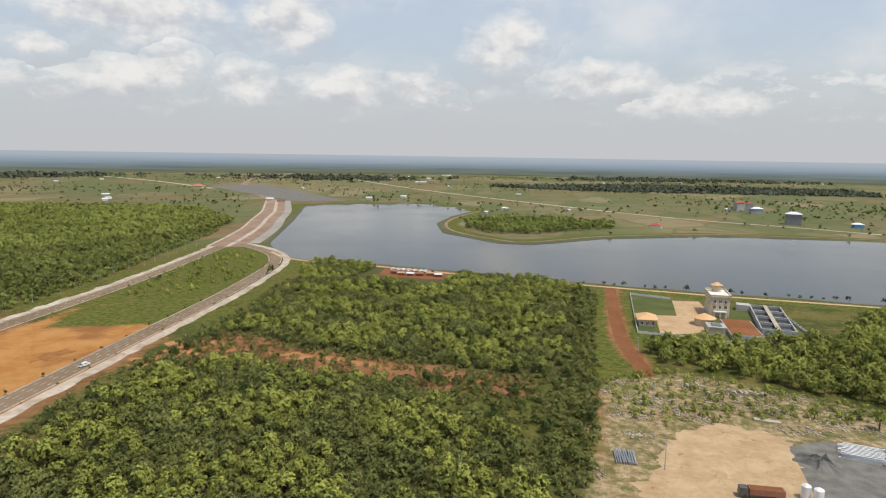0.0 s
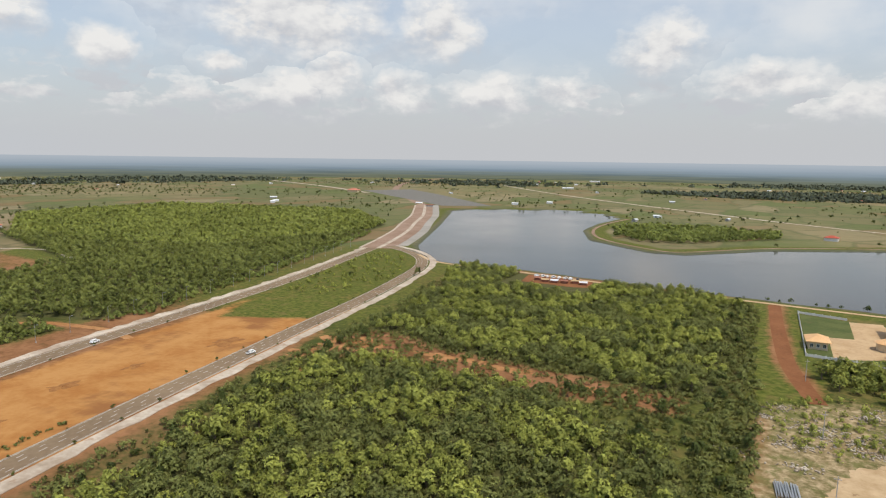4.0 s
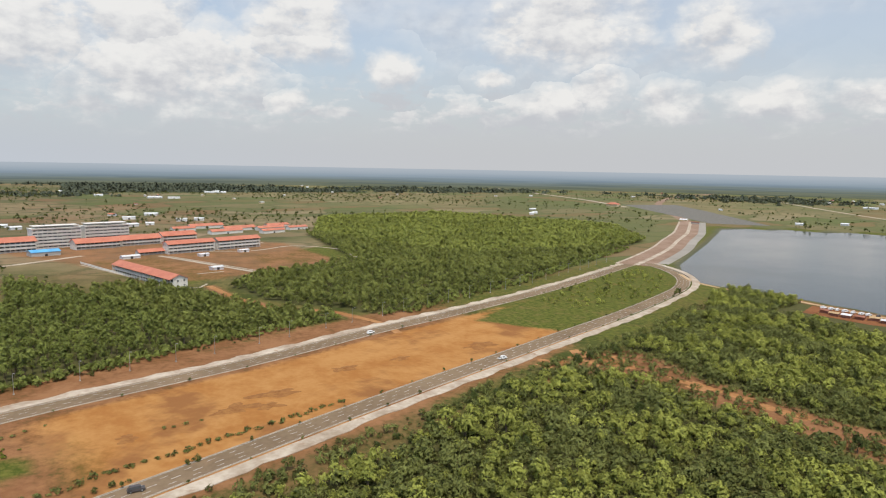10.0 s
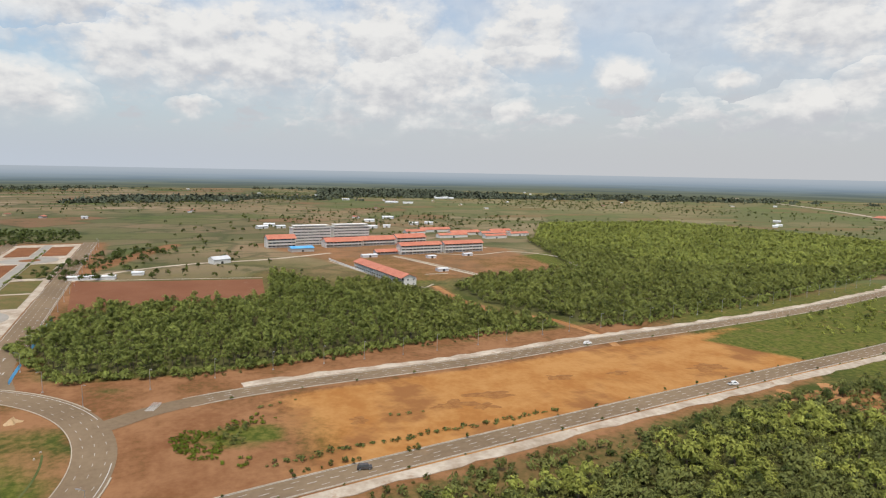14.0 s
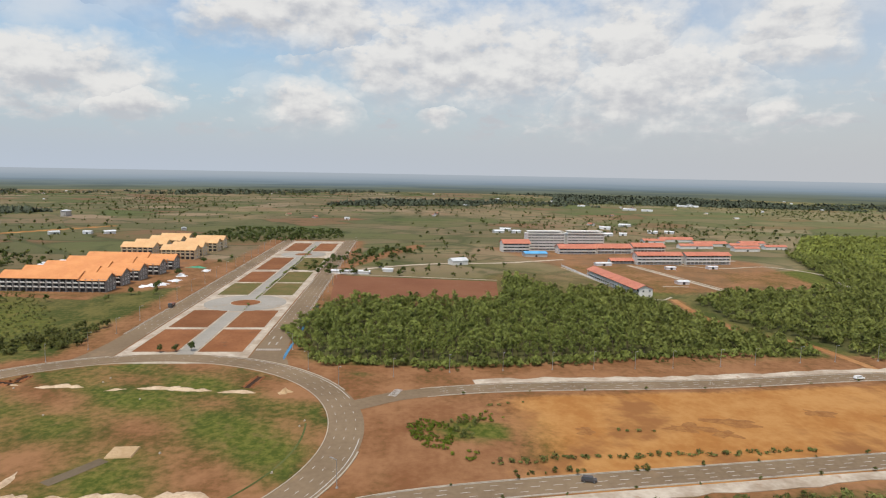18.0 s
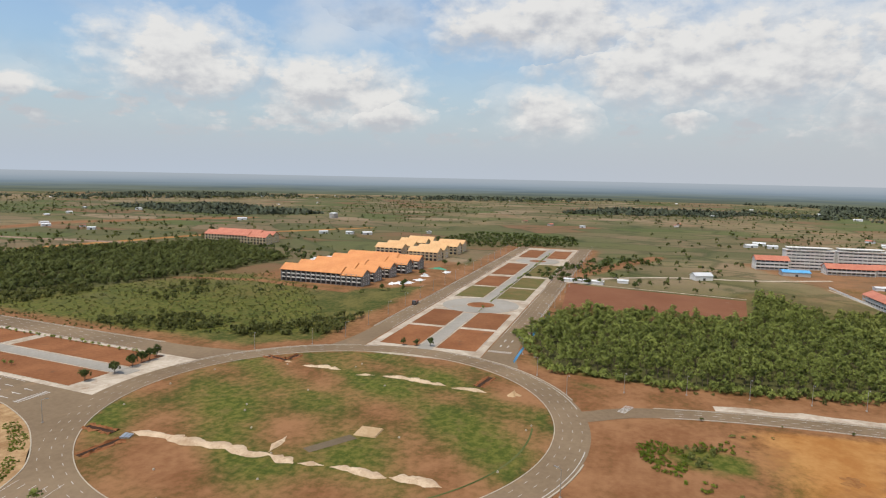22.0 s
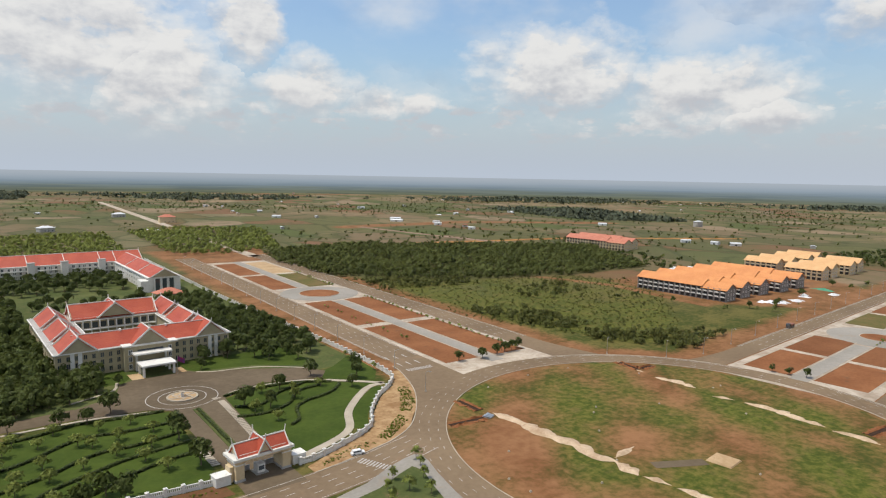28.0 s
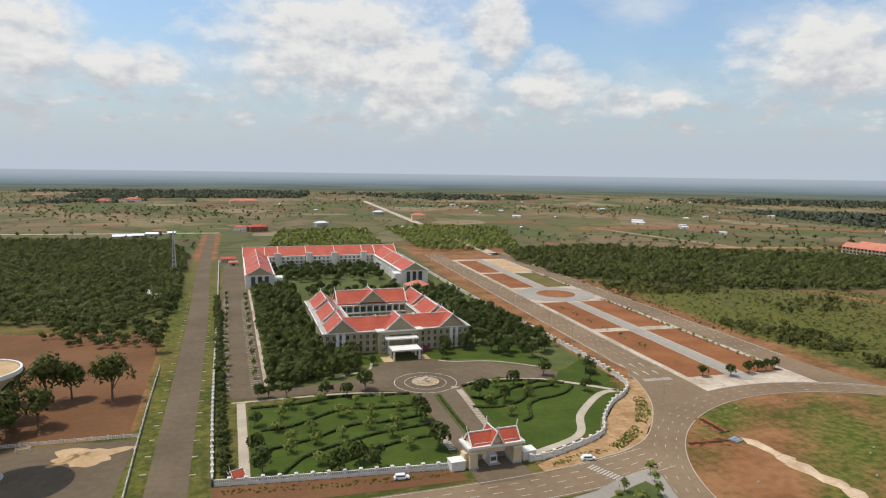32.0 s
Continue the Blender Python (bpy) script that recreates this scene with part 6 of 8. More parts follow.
# ---- island ----
def mound(name, key, x, y, rx, ry, h, seed, label, category="mound", turn=0.0):
    """A loose heap with an uneven outline."""
    r = np.random.RandomState(seed)
    bm = bmesh.new()
    ring_of, rings = 30, 6
    wob = 1 + 0.5 * np.convolve(r.normal(size=ring_of), (0.25, 0.5, 0.25), "same")
    top = bm.verts.new((0, 0, h))
    last = None
    for j in range(1, rings + 1):
        t = j / rings
        now = []
        for k in range(ring_of):
            a = 2 * math.pi * k / ring_of
            z = h * (0.5 + 0.5 * math.cos(math.pi * t)) * (1 + 0.25 * r.normal() * (1 - t)) + 0.02
            now.append(bm.verts.new((rx * t * wob[k] * math.cos(a), ry * t * wob[k] * math.sin(a), max(z, 0.0) if j < rings else -0.05)))
        for k in range(ring_of):
            n = (k + 1) % ring_of
            if last is None:
                bm.faces.new((top, now[k], now[n]))
            else:
                bm.faces.new((last[k], now[k], now[n], last[n]))
        last = now
    ob = link_mesh(name, bm, M[key])
    ob.location, ob.rotation_euler = (x, y, 0.02), (0, 0, radians(turn))
    return tagged(ob, label, category)


for k, (x, y, rx, ry) in enumerate(((-240, 150, 4.5, 6), (-237, 180, 3.5, 4.5), (-232, 227, 5, 9), (-220, 55, 3.5, 4), (-219, 104, 3.5, 5), (-224, 92, 5, 9), (-230, 112, 4, 9))):
    mound("spoil_patch", "churned", x, y, rx, ry, 0.35, 180 + k, "low patch of dark churned earth on the bare median", "spoil patch", -8)
rnd = random.Random(5)
def sand_ridge(points, seed, wide=2.2, tall=1.0):
    wide *= 1.25
    """One long uneven bank of dumped sand with scalloped edges."""
    line = spline(points, 0.9)
    r = np.random.RandomState(seed)
    count = len(line)
    tip = np.clip(np.minimum(np.arange(count), count - 1 - np.arange(count)) / 5.0, 0.1, 1)

    def wave(step, amount):
        k = np.arange(0, count + step, step)
        return np.interp(np.arange(count), k, r.uniform(-amount, amount, len(k)))

    heap = np.abs(np.sin(np.cumsum(np.clip(r.normal(0.36, 0.3, count), 0.04, 1.1)))) * (0.75 + wave(8, 0.45))
    side = normals_of(line)
    left, right = wide * (0.55 + 1.0 * heap + wave(4, 0.35)) * tip, wide * (0.55 + 0.3 * heap + wave(5, 0.3)) * tip
    rows = []
    for f, h in ((-1.0, -0.1), (-0.7, 0.25), (-0.3, 0.8), (0.05, 1.0), (0.4, 0.65), (0.75, 0.22), (1.0, -0.1)):
        off = np.where(f > 0, left * f, right * f) + r.uniform(-0.12, 0.12, count)
        z = tall * h * (0.45 + 0.55 * heap) * tip + (r.uniform(-0.06, 0.06, count) if h > 0 else 0)
        rows.append(np.column_stack([line + side * off[:, None], z]))
    verts = np.vstack(rows)
    k = np.arange(7 * count).reshape(7, count)
    faces = np.stack([k[:-1, 1:], k[:-1, :-1], k[1:, :-1], k[1:, 1:]], -1).reshape(-1, 4)[:, ::-1]
    ob = from_arrays("sand_ridge", verts, faces, [M["pale_ridge"]])
    tagged(ob, "long uneven bank of pale dumped sand on the grass island", "sand bank")


M["pale_ridge"] = surface("dumped_sand", (0.36, 0.25, 0.16), (0.58, 0.45, 0.32), 0.15, 0.9, 0.95, stain=(0.28, 0.17, 0.10))
sand_ridge([(-257.5, -163), (-259.2, -152), (-258.8, -143)], 100, 1.9, 0.8)
sand_ridge([(-254.5, -133), (-256, -129), (-257.4, -125)], 104, 1.9, 0.9)
sand_ridge([(-258, -121), (-259, -110), (-256.8, -98), (-256.6, -90)], 101, 2.4, 1.0)
sand_ridge([(-254.5, -87), (-256, -78.5), (-254.7, -71.5)], 102, 2.4, 1.0)
sand_ridge([(-260.5, -175), (-260, -170.5)], 108, 1.8, 0.8)
sand_ridge([(-166, -173.5), (-167.4, -160.6), (-166, -150), (-167.5, -141.6), (-168.3, -134.5), (-167, -125.6), (-169, -118)], 103, 2.7, 1.3)
sand_ridge([(-168.2, -118.5), (-167, -113), (-166, -108.5)], 109, 2.6, 1.2)
sand_ridge([(-166.7, -107.5), (-167.6, -103), (-168.5, -98.8)], 105, 1.9, 1.0)
sand_ridge([(-168.3, -96.8), (-169.4, -90.3), (-168.2, -83.8), (-168.2, -77.4)], 106, 2.5, 1.1)
sand_ridge([(-168.8, -76.8), (-169.7, -68.7), (-169, -60)], 110, 2.8, 1.2)
sand_ridge([(-170.3, -120.5), (-175.9, -121.1), (-183.6, -122.3)], 107, 1.3, 0.7)
mound("sand_mound", "sand", -256.8, -60.3, 2.6, 2.2, 1.4, 171, "low heap of pale sand on the grass island")
pad = thing("sand_platform", "small square platform of pale packed sand", "platform", (-197.5, -98, 0), 5)
part("slab", box(-4.2, 4.2, -4.2, 4.2, -0.1, 0.4, taper=0.3), "sand", pad)
setting("track", ribbon(spline([(-192, -101), (-183, -106), (-176, -110)], 3), 2.2, -2.2, 0.07), "old_asphalt", "grey gravel track leading to the platform", "track")
setting("drain", ribbon(arc(*RING_AT, RING_IN - 8, 12, 100, 3), 0.35, -0.35, 0.10), "roughgrass", "curved green drain line on the island", "drain")
for (x, y), turn, n in (((-268, -76), 173, 15.0), ((-263, -181), 78, 14.0), ((-268, -174), 176, 9.0), ((-152.3, -172.5), 172, 15.5), ((-163.6, -185), 88, 13.0)):
    d = thing("open_trench", "open trench with heaped red earth, its shaded depth painted dark", "trench", (x, y, 0), turn)
    # flat sheet just above the ground; the trench's shade is in its colour
    part("pit", box(-n / 2, n / 2, -1.1, 1.1, 0.0, 0.10), "trench_shade", d)
    for side in (-1, 1):
        bm = bmesh.new()
        lay = np.random.RandomState(int(n * 10) + side)
        rows = [[bm.verts.new((x_, side * (1.0 + w_ * (1 + 0.35 * lay.normal())), max(h_ * (1 + 0.5 * lay.normal()), 0.0) if h_ else -0.03)) for x_ in np.linspace(-n / 2, n / 2, 14)] for w_, h_ in ((0.0, 0.12), (0.5, 0.5), (1.0, 0.35), (1.7, 0.0))]
        for a_, b_ in zip(rows, rows[1:]):
            for k in range(13):
                bm.faces.new((a_[k], a_[k + 1], b_[k + 1], b_[k]) if side < 0 else (a_[k + 1], a_[k], b_[k], b_[k + 1]))
        part("spoil", bm, "red_soil", d, "heaped red earth")
pile = thing("formwork_stack", "stack of blue-grey metal formwork on the island edge", "formwork", (-162.3, -171.8, 0), 20)
for k in range(5):
    part("sheet", box(-2.2 + 0.2 * k, 2.0, -1.6 + 0.7 * k, -1.0 + 0.7 * k, 0.0, 0.5 + 0.1 * (k % 2)), "steel", pile)
blocks = kit("marker:block", lambda: box(-0.32, 0.32, -0.32, 0.32, 0, 0.5, taper=0.1), "kerb")
for k in range(20):
    a, q = rnd.uniform(0, 6.28), 80 * math.sqrt(rnd.random())
    m_ = new("concrete_marker", blocks)
    m_.location = (HUB[0] + q * math.cos(a), HUB[1] + q * math.sin(a), 0)
    tagged(m_, "small white concrete marker block in the grass", "marker", "markers on the island")

# blue site fence
def make_fence():
    f = tagged(new("site_fence"), "line of blue corrugated site fence panels, some leaning", "fence")
    line = spline([(-302, -71), (-318, -72), (-340, -73), (-428, -77)], 4.0)
    sheet = kit("sheet:fence", lambda: box(-2.0, 2.0, -0.05, 0.05, 0.0, 1.25), "blue")
    for k in range(1, len(line)):
        d = line[k] - line[k - 1]
        ob = piece("sheet", sheet, f, (*((line[k] + line[k - 1]) / 2), 0), math.atan2(d[1], d[0]))
        ob.rotation_euler.x = rnd.uniform(-0.8, -0.35)


make_fence()

# ---- orange-roofed housing ----
def dwelling_row(x, y0, y1, width, wall_key, roof_key, eave, ridge, label, step_at=None, label_group="housing rows", bay=4.6):
    """A three-storey row with balconies; its length runs along y and its long sides look along x."""
    L = y1 - y0
    b = thing("housing_row", label, "apartment building", (x, (y0 + y1) / 2, 0), 0, label_group)
    w, h = width / 2, L / 2
    part("wall", box(-w, w, -h, h, 0, eave), wall_key, b)
    for z in (eave / 3, 2 * eave / 3):
        part("floor_band", box(-w - 1.2, w + 1.2, -h + 0.4, h - 0.4, z - 0.15, z + 0.15), "concrete", b)
    n = max(2, int(L / bay))
    for k in range(n):
        y = -h + L * (k + 0.5) / n
        for side in (1, -1):
            part_y = L / n * 0.32
            for lvl in range(3):
                z = lvl * eave / 3
                # near-black panels on the solid wall; the balconies' shade is in their colour
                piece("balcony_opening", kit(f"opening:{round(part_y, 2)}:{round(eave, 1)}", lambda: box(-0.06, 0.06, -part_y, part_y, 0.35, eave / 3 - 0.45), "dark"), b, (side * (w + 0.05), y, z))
                if lvl:
                    piece("balcony_rail", kit(f"rail:{round(part_y, 2)}:{wall_key}", lambda: box(-0.05, 0.05, -part_y, part_y, 0.15, 1.0), "white" if wall_key != "cream" else "cream"), b, (side * (w + 1.15), y, z))
        piece("pier", kit(f"pier:{round(eave, 1)}:{wall_key}", lambda: box(-0.3, 0.3, -0.3, 0.3, 0, eave), wall_key), b, (w + 1.0, -h + L * k / n + 0.2, 0))
    window_row(b, (w - 1, h), (-w + 1, h), (1.0, 1.0 + eave / 3, 1.0 + 2 * eave / 3), 3, 1.2, 1.5)
    if step_at is None:
        gable_roof(b, -w - 0.5, w + 0.5, -h, h, eave, ridge, roof_key, "y", (True, True), wall_key, over=1.1)
    else:
        s = step_at - (y0 + y1) / 2
        gable_roof(b, -w - 0.5, w + 0.5, -h, s, eave + 0.7, ridge + 0.7, roof_key, "y", (True, True), wall_key, over=1.1)
        gable_roof(b, -w - 0.5, w + 0.5, s, h, eave - 0.4, ridge - 0.4, roof_key, "y", (False, True), wall_key, over=1.1)
    return b


for x, y0, y1, s in ((-471, -313, -237, -257), (-496, -313, -238, -258), (-522, -312, -236, -262), (-552, -311, -233, -256), (-582, -310, -233, -257)):
    dwelling_row(x, y0, y1, 14.5, "greywall", "orange_tile", 9.6, 13.8, "unfinished grey apartment row with a bright orange tile roof", s)
for x, y0, y1 in ((-668, -320, -288), (-697, -320, -287), (-737, -321, -287), (-765, -321, -289), (-650, -272, -239), (-677, -272, -241), (-716, -273, -239), (-746, -273, -242)):
    dwelling_row(x, y0, y1, 15, "cream", "pale_tile", 10, 14.2, "cream apartment block with a pale orange tile roof")
for x, y0, y1 in ((-690, -577, -484), (-716, -580, -492)):
    dwelling_row(x, y0, y1, 15, "cream", "salmon_tile", 10.5, 15, "long cream block with a salmon tile roof", -512)
for k, (x, y) in enumerate([(-494, -217), (-517, -208), (-540, -213), (-571, -203), (-500, -212), (-489, -222), (-548, -216)]):
    mound("tarpaulin", "tin", x, y, rnd.uniform(3, 5), rnd.uniform(3, 7), 1.3, 200 + k, "building materials under pale tarpaulins", "tarpaulin")
M["green_sheet"] = surface("green_sheeting", (0.04, 0.20, 0.12), (0.07, 0.30, 0.18), 0.2, 1.5, 0.6)
mound("tarpaulin", "green_sheet", -590, -218, 4, 9, 1.5, 210, "building materials under green sheeting", "tarpaulin")


def shed(x, y, turn, L, W, h, key, label, wall_key="tin", category="shed", pitch=0.18, group=""):
    s = thing("shed", label, category, (x, y, 0), turn, group)
    part("wall", box(-L / 2, L / 2, -W / 2, W / 2, 0, h), wall_key, s)
    gable_roof(s, -L / 2, L / 2, -W / 2, W / 2, h, h + W * pitch, key, "x", (True, True), wall_key, over=0.5)
    # near-black panel on the wall, painted for the shade inside
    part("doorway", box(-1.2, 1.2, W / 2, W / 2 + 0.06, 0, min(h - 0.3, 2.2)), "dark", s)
    return s


for k in range(7):
    shed(-560 - 14 * (k % 4) + rnd.uniform(-2, 2), -330 - 11 * (k // 4) - 4 * (k % 4), 80 + rnd.uniform(-8, 8), 16, 5, 2.6, "tin", "low workers' shed with a white tin roof", group="site sheds")

# ---- white hospital quarter ----
def veranda_block(name, label, x, y, turn, L, D, floors, storey, roof_key, flat_roof=False, bay=4.2, wall_key="white", category="school building"):
    """A long block whose front carries open corridors: slabs, parapets and columns before dark glazing. The front looks along +y."""
    b = thing(name, label, category, (x, y, 0), turn)
    H = floors * storey
    deep = 1.0 if flat_roof else 2.2
    part("wall", box(-L / 2, L / 2, -D / 2, D / 2 - deep, 0, H), wall_key, b)
    n = max(2, int(L / bay))
    for f in range(floors):
        z = f * storey
        part("corridor_slab", box(-L / 2, L / 2, D / 2 - deep - 0.05, D / 2, z + storey - 0.3, z + storey), wall_key, b)
        part("glazing", box(-L / 2 + 0.5, L / 2 - 0.5, D / 2 - deep, D / 2 - deep + 0.1, z + 1.25, z + storey - (1.1 if flat_roof else 0.9)), "glass", b, "band of dark windows along the corridor")
        if f:
            part("parapet", box(-L / 2, L / 2, D / 2 - 0.15, D / 2, z, z + 1.0), wall_key, b)
    col = kit(f"column:{H}:{wall_key}", lambda: box(-0.22, 0.22, -0.22, 0.22, 0, H), wall_key)
    for k in range(n + 1):
        piece("column", col, b, (-L / 2 + 0.3 + (L - 0.6) * k / n, D / 2 - 0.15, 0))
    window_row(b, (L / 2, -D / 2), (L / 2, D / 2 - 3), [1 + f * storey for f in range(floors)], 2, 1.4, 1.5)
    window_row(b, (-L / 2, D / 2 - 3), (-L / 2, -D / 2), [1 + f * storey for f in range(floors)], 2, 1.4, 1.5)
    if flat_roof:
        part("roof_slab", box(-L / 2 - 0.6, L / 2 + 0.6, -D / 2 - 0.6, D / 2 + 0.6, H, H + 0.5), wall_key, b)
        part("roof_frame", box(-L / 2 + 3, L / 2 - 3, -D / 2 + 2, -D / 2 + 2.5, H + 0.5, H + 2.6), wall_key, b)
        part("roof_canopy", box(-L / 2 + 1.5, L / 2 - 1.5, -D / 2 + 1, D / 2 - 1, H + 2.6, H + 3.0), wall_key, b)
        for k in range(n + 1):
            piece("roof_post", kit("roofpost:", lambda: box(-0.2, 0.2, -0.2, 0.2, 0, 2.1), wall_key), b, (-L / 2 + 2 + (L - 4) * k / n, D / 2 - 1.4, H + 0.5))
    else:
        gable_roof(b, -L / 2, L / 2, -D / 2, D / 2, H, H + D * 0.22, roof_key, "x", (True, True), wall_key, over=0.9)
    return b


# local +y is the front; these look towards the roundabout
TILT = -90 + 7
veranda_block("ward_tower", "white six-storey block under construction with a roof frame", -777, 133, TILT, 46, 16, 6, 3.4, "", True, category="hospital")
veranda_block("ward_tower", "white six-storey block under construction with a roof frame", -786, 183, TILT, 46, 16, 6, 3.4, "", True, category="hospital")
for x, y, L, f in ((-757, 95, 32, 3), (-748, 165, 44, 2), (-757, 210, 42, 2), (-775, 257, 40, 2)):
    veranda_block("clinic", "white building with a flat roof edge and an orange tiled roof", x, y, TILT, L, 18, f, 3.6, "salmon_tile", category="hospital")
for x, y, L in ((-666, 233, 49), (-672, 286, 49)):
    veranda_block("school_block", "long white three-storey school block with a red roof", x, y, TILT, L, 13, 3, 3.4, "salmon_tile")
veranda_block("school_block", "low white building with a red roof beside the school", -668, 196, TILT, 26, 10, 1, 3.6, "salmon_tile")
veranda_block("school_block", "long white two-storey block with a bright red roof", -549, 147.5, 180 + 7.5, 50, 13, 2, 3.6, "salmon_tile")
veranda_block("school_block", "long white two-storey block with a bright red roof", -499, 154.5, 180 + 7.5, 50, 13, 2, 3.6, "salmon_tile")
shed(-714, 112, TILT, 25, 15, 4.2, "blue", "open hall with a bright blue metal roof", "concrete", "hall", 0.12)
for x, y, L, W in ((-905, 340, 48, 14), (-853, 366, 48, 14), (-822, 335, 44, 12), (-880, 300, 30, 12), (-838, 405, 40, 12), (-868, 430, 36, 12), (-800, 390, 34, 10), (-826, 440, 30, 10)):
    shed(x, y, TILT + rnd.uniform(-3, 3), L, W, 4.0, "salmon_tile", "long low house with a faded red roof", "white", "house", 0.2, "red-roofed houses")
for x, y, L, W in ((-650, 172, 16, 8), (-628, 233, 9, 6), (-637, 278, 10, 6), (-542, 212, 10, 7)):
    shed(x, y, TILT, L, W, 2.6, "tin", "white tin-roofed carport beside a path", "tin", "carport", 0.1)
barn = shed(-640, 24, TILT + 20, 17, 11, 4.5, "tin", "white barn with a pale tin roof beside the track", "white", "barn", 0.22)
shed(-570, -74, 86, 34, 6, 2.8, "tin", "long low shed with a white tin roof beside the field", "tin", "shed", 0.1)
shed(-585, -42, 86, 9, 5, 2.6, "tin", "small white tin-roofed shed beside the field", "tin", "shed", 0.15)
setting("track", ribbon(spline([(-470, -102), (-540, -98), (-600, -62), (-640, 0), (-655, 70), (-690, 140)], 10), 3.0, -3.0, 0.075), "footway", "pale earth track past the field", "track")
setting("field_path", ribbon(np.array([(-566, -86), (-545, 54)]), 1.2, -1.2, 0.12), "footway", "pale path along the field edge", "path")
for z_, (pts, w) in enumerate((([(-652, 199), (-511, 233)], 2.2), ([(-630, 126), (-474, 158), (-479, 180)], 0.9), ([(-659, 251), (-640, 290), (-655, 345), (-600, 372), (-540, 352)], 1.6), ([(-527, 190), (-527, 212)], 1.2), ([(-645, 205), (-505, 240)], 0.9), ([(-700, 190), (-690, 250), (-700, 330)], 3))):
    setting("campus_path", ribbon(spline(pts, 8), w, -w, 0.14 + 0.012 * z_, 0.1), "kerb", "pale concrete path between the blocks", "path")
for pts in ([(-640, 128), (-560, 140), (-476, 156)], [(-600, 374), (-540, 354), (-524, 346)]):
    w_ = tagged(new("boundary_wall"), "low white boundary wall", "wall")
    line = spline(pts, 8.0)
    for k in range(1, len(line)):
        d = line[k] - line[k - 1]
        piece("panel", kit("panel:low", lambda: box(-4.05, 4.05, -0.12, 0.12, 0, 1.5), "white"), w_, (*((line[k] + line[k - 1]) / 2), 0), math.atan2(d[1], d[0]))

# ---- single trees ----
def tree_thing(name, label, arrays, leaf, category="tree"):
    v, f, s = arrays
    t = tagged(new(name), label, category)
    for part_name, slot, key in (("trunk", 1, "bark"), ("crown", 0, leaf)):
        pick = f[s == slot]
        used, back = np.unique(pick, return_inverse=True)
        ob = from_arrays(part_name, v[used, :3], back.reshape(pick.shape), [M[key]], None, {"tone": np.full(len(used), 0.45), "lump": v[used, 3:]})
        ob.parent = t
    t.location = (0, 0, -400)
    return t


STOCK = {}


def stock(kind, label, arrays, leaf, category="tree"):
    STOCK[kind] = [(label, a, leaf, category) for a in arrays]


stock("garden", "dense dark-green garden tree with a round crown", [clump_tree(80 + k, 7.2, 3.0, 170, 0.75, 0.12, 5) for k in range(4)], "leaf_dark")
stock("plumeria", "low spreading garden tree on the lawn", [clump_tree(90 + k, 2.8, 1.8, 80, 0.45, 0.3, 5, trunk=0.08) for k in range(3)], "leaf_teak")
stock("sapling", "young street tree in its pit", [clump_tree(95 + k, 3.2, 1.3, 60, 0.45, 0.35, 3, trunk=0.06) for k in range(3)], "leaf_teak")
stock("shade", "broad shade tree with an open crown over bare soil", [clump_tree(99 + k, 12.0, 4.7, 520, 0.7, 0.24, 9, 1.2, 0.26) for k in range(3)], "leaf_scrub")
stock("lone", "lone dark tree standing in the open", [clump_tree(104 + k, 7.5, 3.6, 150, 0.95, 0.15, 5) for k in range(3)], "leaf_dark")
FIRST = {}


def plant(kind, x, y, size=1.0, group=""):
    r = random.Random(int(x * 131 + y * 17))
    k = r.randrange(len(STOCK[kind]))
    m = pose(x, y, 0, 0, 0, r.uniform(0, 360)) @ Matrix.Scale(size * r.uniform(0.85, 1.15), 4)
    if (kind, k) not in FIRST:
        label, arrays, leaf, category = STOCK[kind][k]
        ob = tree_thing("tree", label, arrays, leaf, category)
        ob.matrix_basis = m
        FIRST[kind, k] = ob
        ob.scale = ob.scale
    else:
        src = FIRST[kind, k]
        label = STOCK[kind][k][0]
        ob = copy_thing(src, m @ Matrix.Diagonal((1 / src.scale.x, 1 / src.scale.y, 1 / src.scale.z, 1)))
    if group:
        ob["group"] = group
    return ob


for x, y in ((-14.7, -235), (-24.5, -236.7), (-23.5, -218.7), (-23.9, -208), (-15.2, -204), (-33.3, -212), (-43.4, -216.3), (-46.7, -228.3), (-38.6, -227.6), (-54, -216.7), (-49.6, -207), (-53.5, -197), (-32.6, -200), (-23.3, -192.7),
             (-53.3, -241.6), (-43, -241.3), (-12, -222), (-16, -212), (-35, -231), (-58, -230), (-18, -243), (-30, -246), (-94, -228), (-104, -237), (-112, -232), (-104, -246), (-97, -214), (-116, -241), (-128, -240)):
    plant("plumeria", x, y, 1.3, "small trees on the lawn")
for x, y, s in ((-4.9, -205, 0.8), (-6, -190, 0.9), (-28, -185, 0.8), (-35, -190, 0.75), (-38.8, -184.5, 0.8), (-63, -218, 1.05), (-62.4, -194, 1.0), (-5, -229, 0.6), (-7, -257.5, 0.7), (-11, -257, 0.6), (-18, -254.8, 0.7), (-33, -252, 0.7), (-41, -250, 0.8), (-50, -256.5, 0.9),
                (-92, -234, 1.0), (-100, -228, 0.7), (-112, -246, 0.7), (-131, -255, 0.8), (-146, -240, 0.85), (-138, -231, 0.6), (-152, -252, 0.8), (-60, -290, 0.6), (-95, -292, 0.6)):
    plant("garden", x, y, s * 1.25, "garden trees")
for x, y in scatter([(-96, -296), (-118, -290), (-140, -280), (-158, -300), (-158, -400), (-120, -400), (-120, -312), (-98, -312)], 8.5, 21):
    plant("garden", x, y, 1.05, "garden trees")
for x, y in scatter([(-30, -520), (-120, -520), (-120, -600), (-30, -600)], 10, 22, keep=0.9):
    plant("garden", x, y, 1.1, "garden trees")
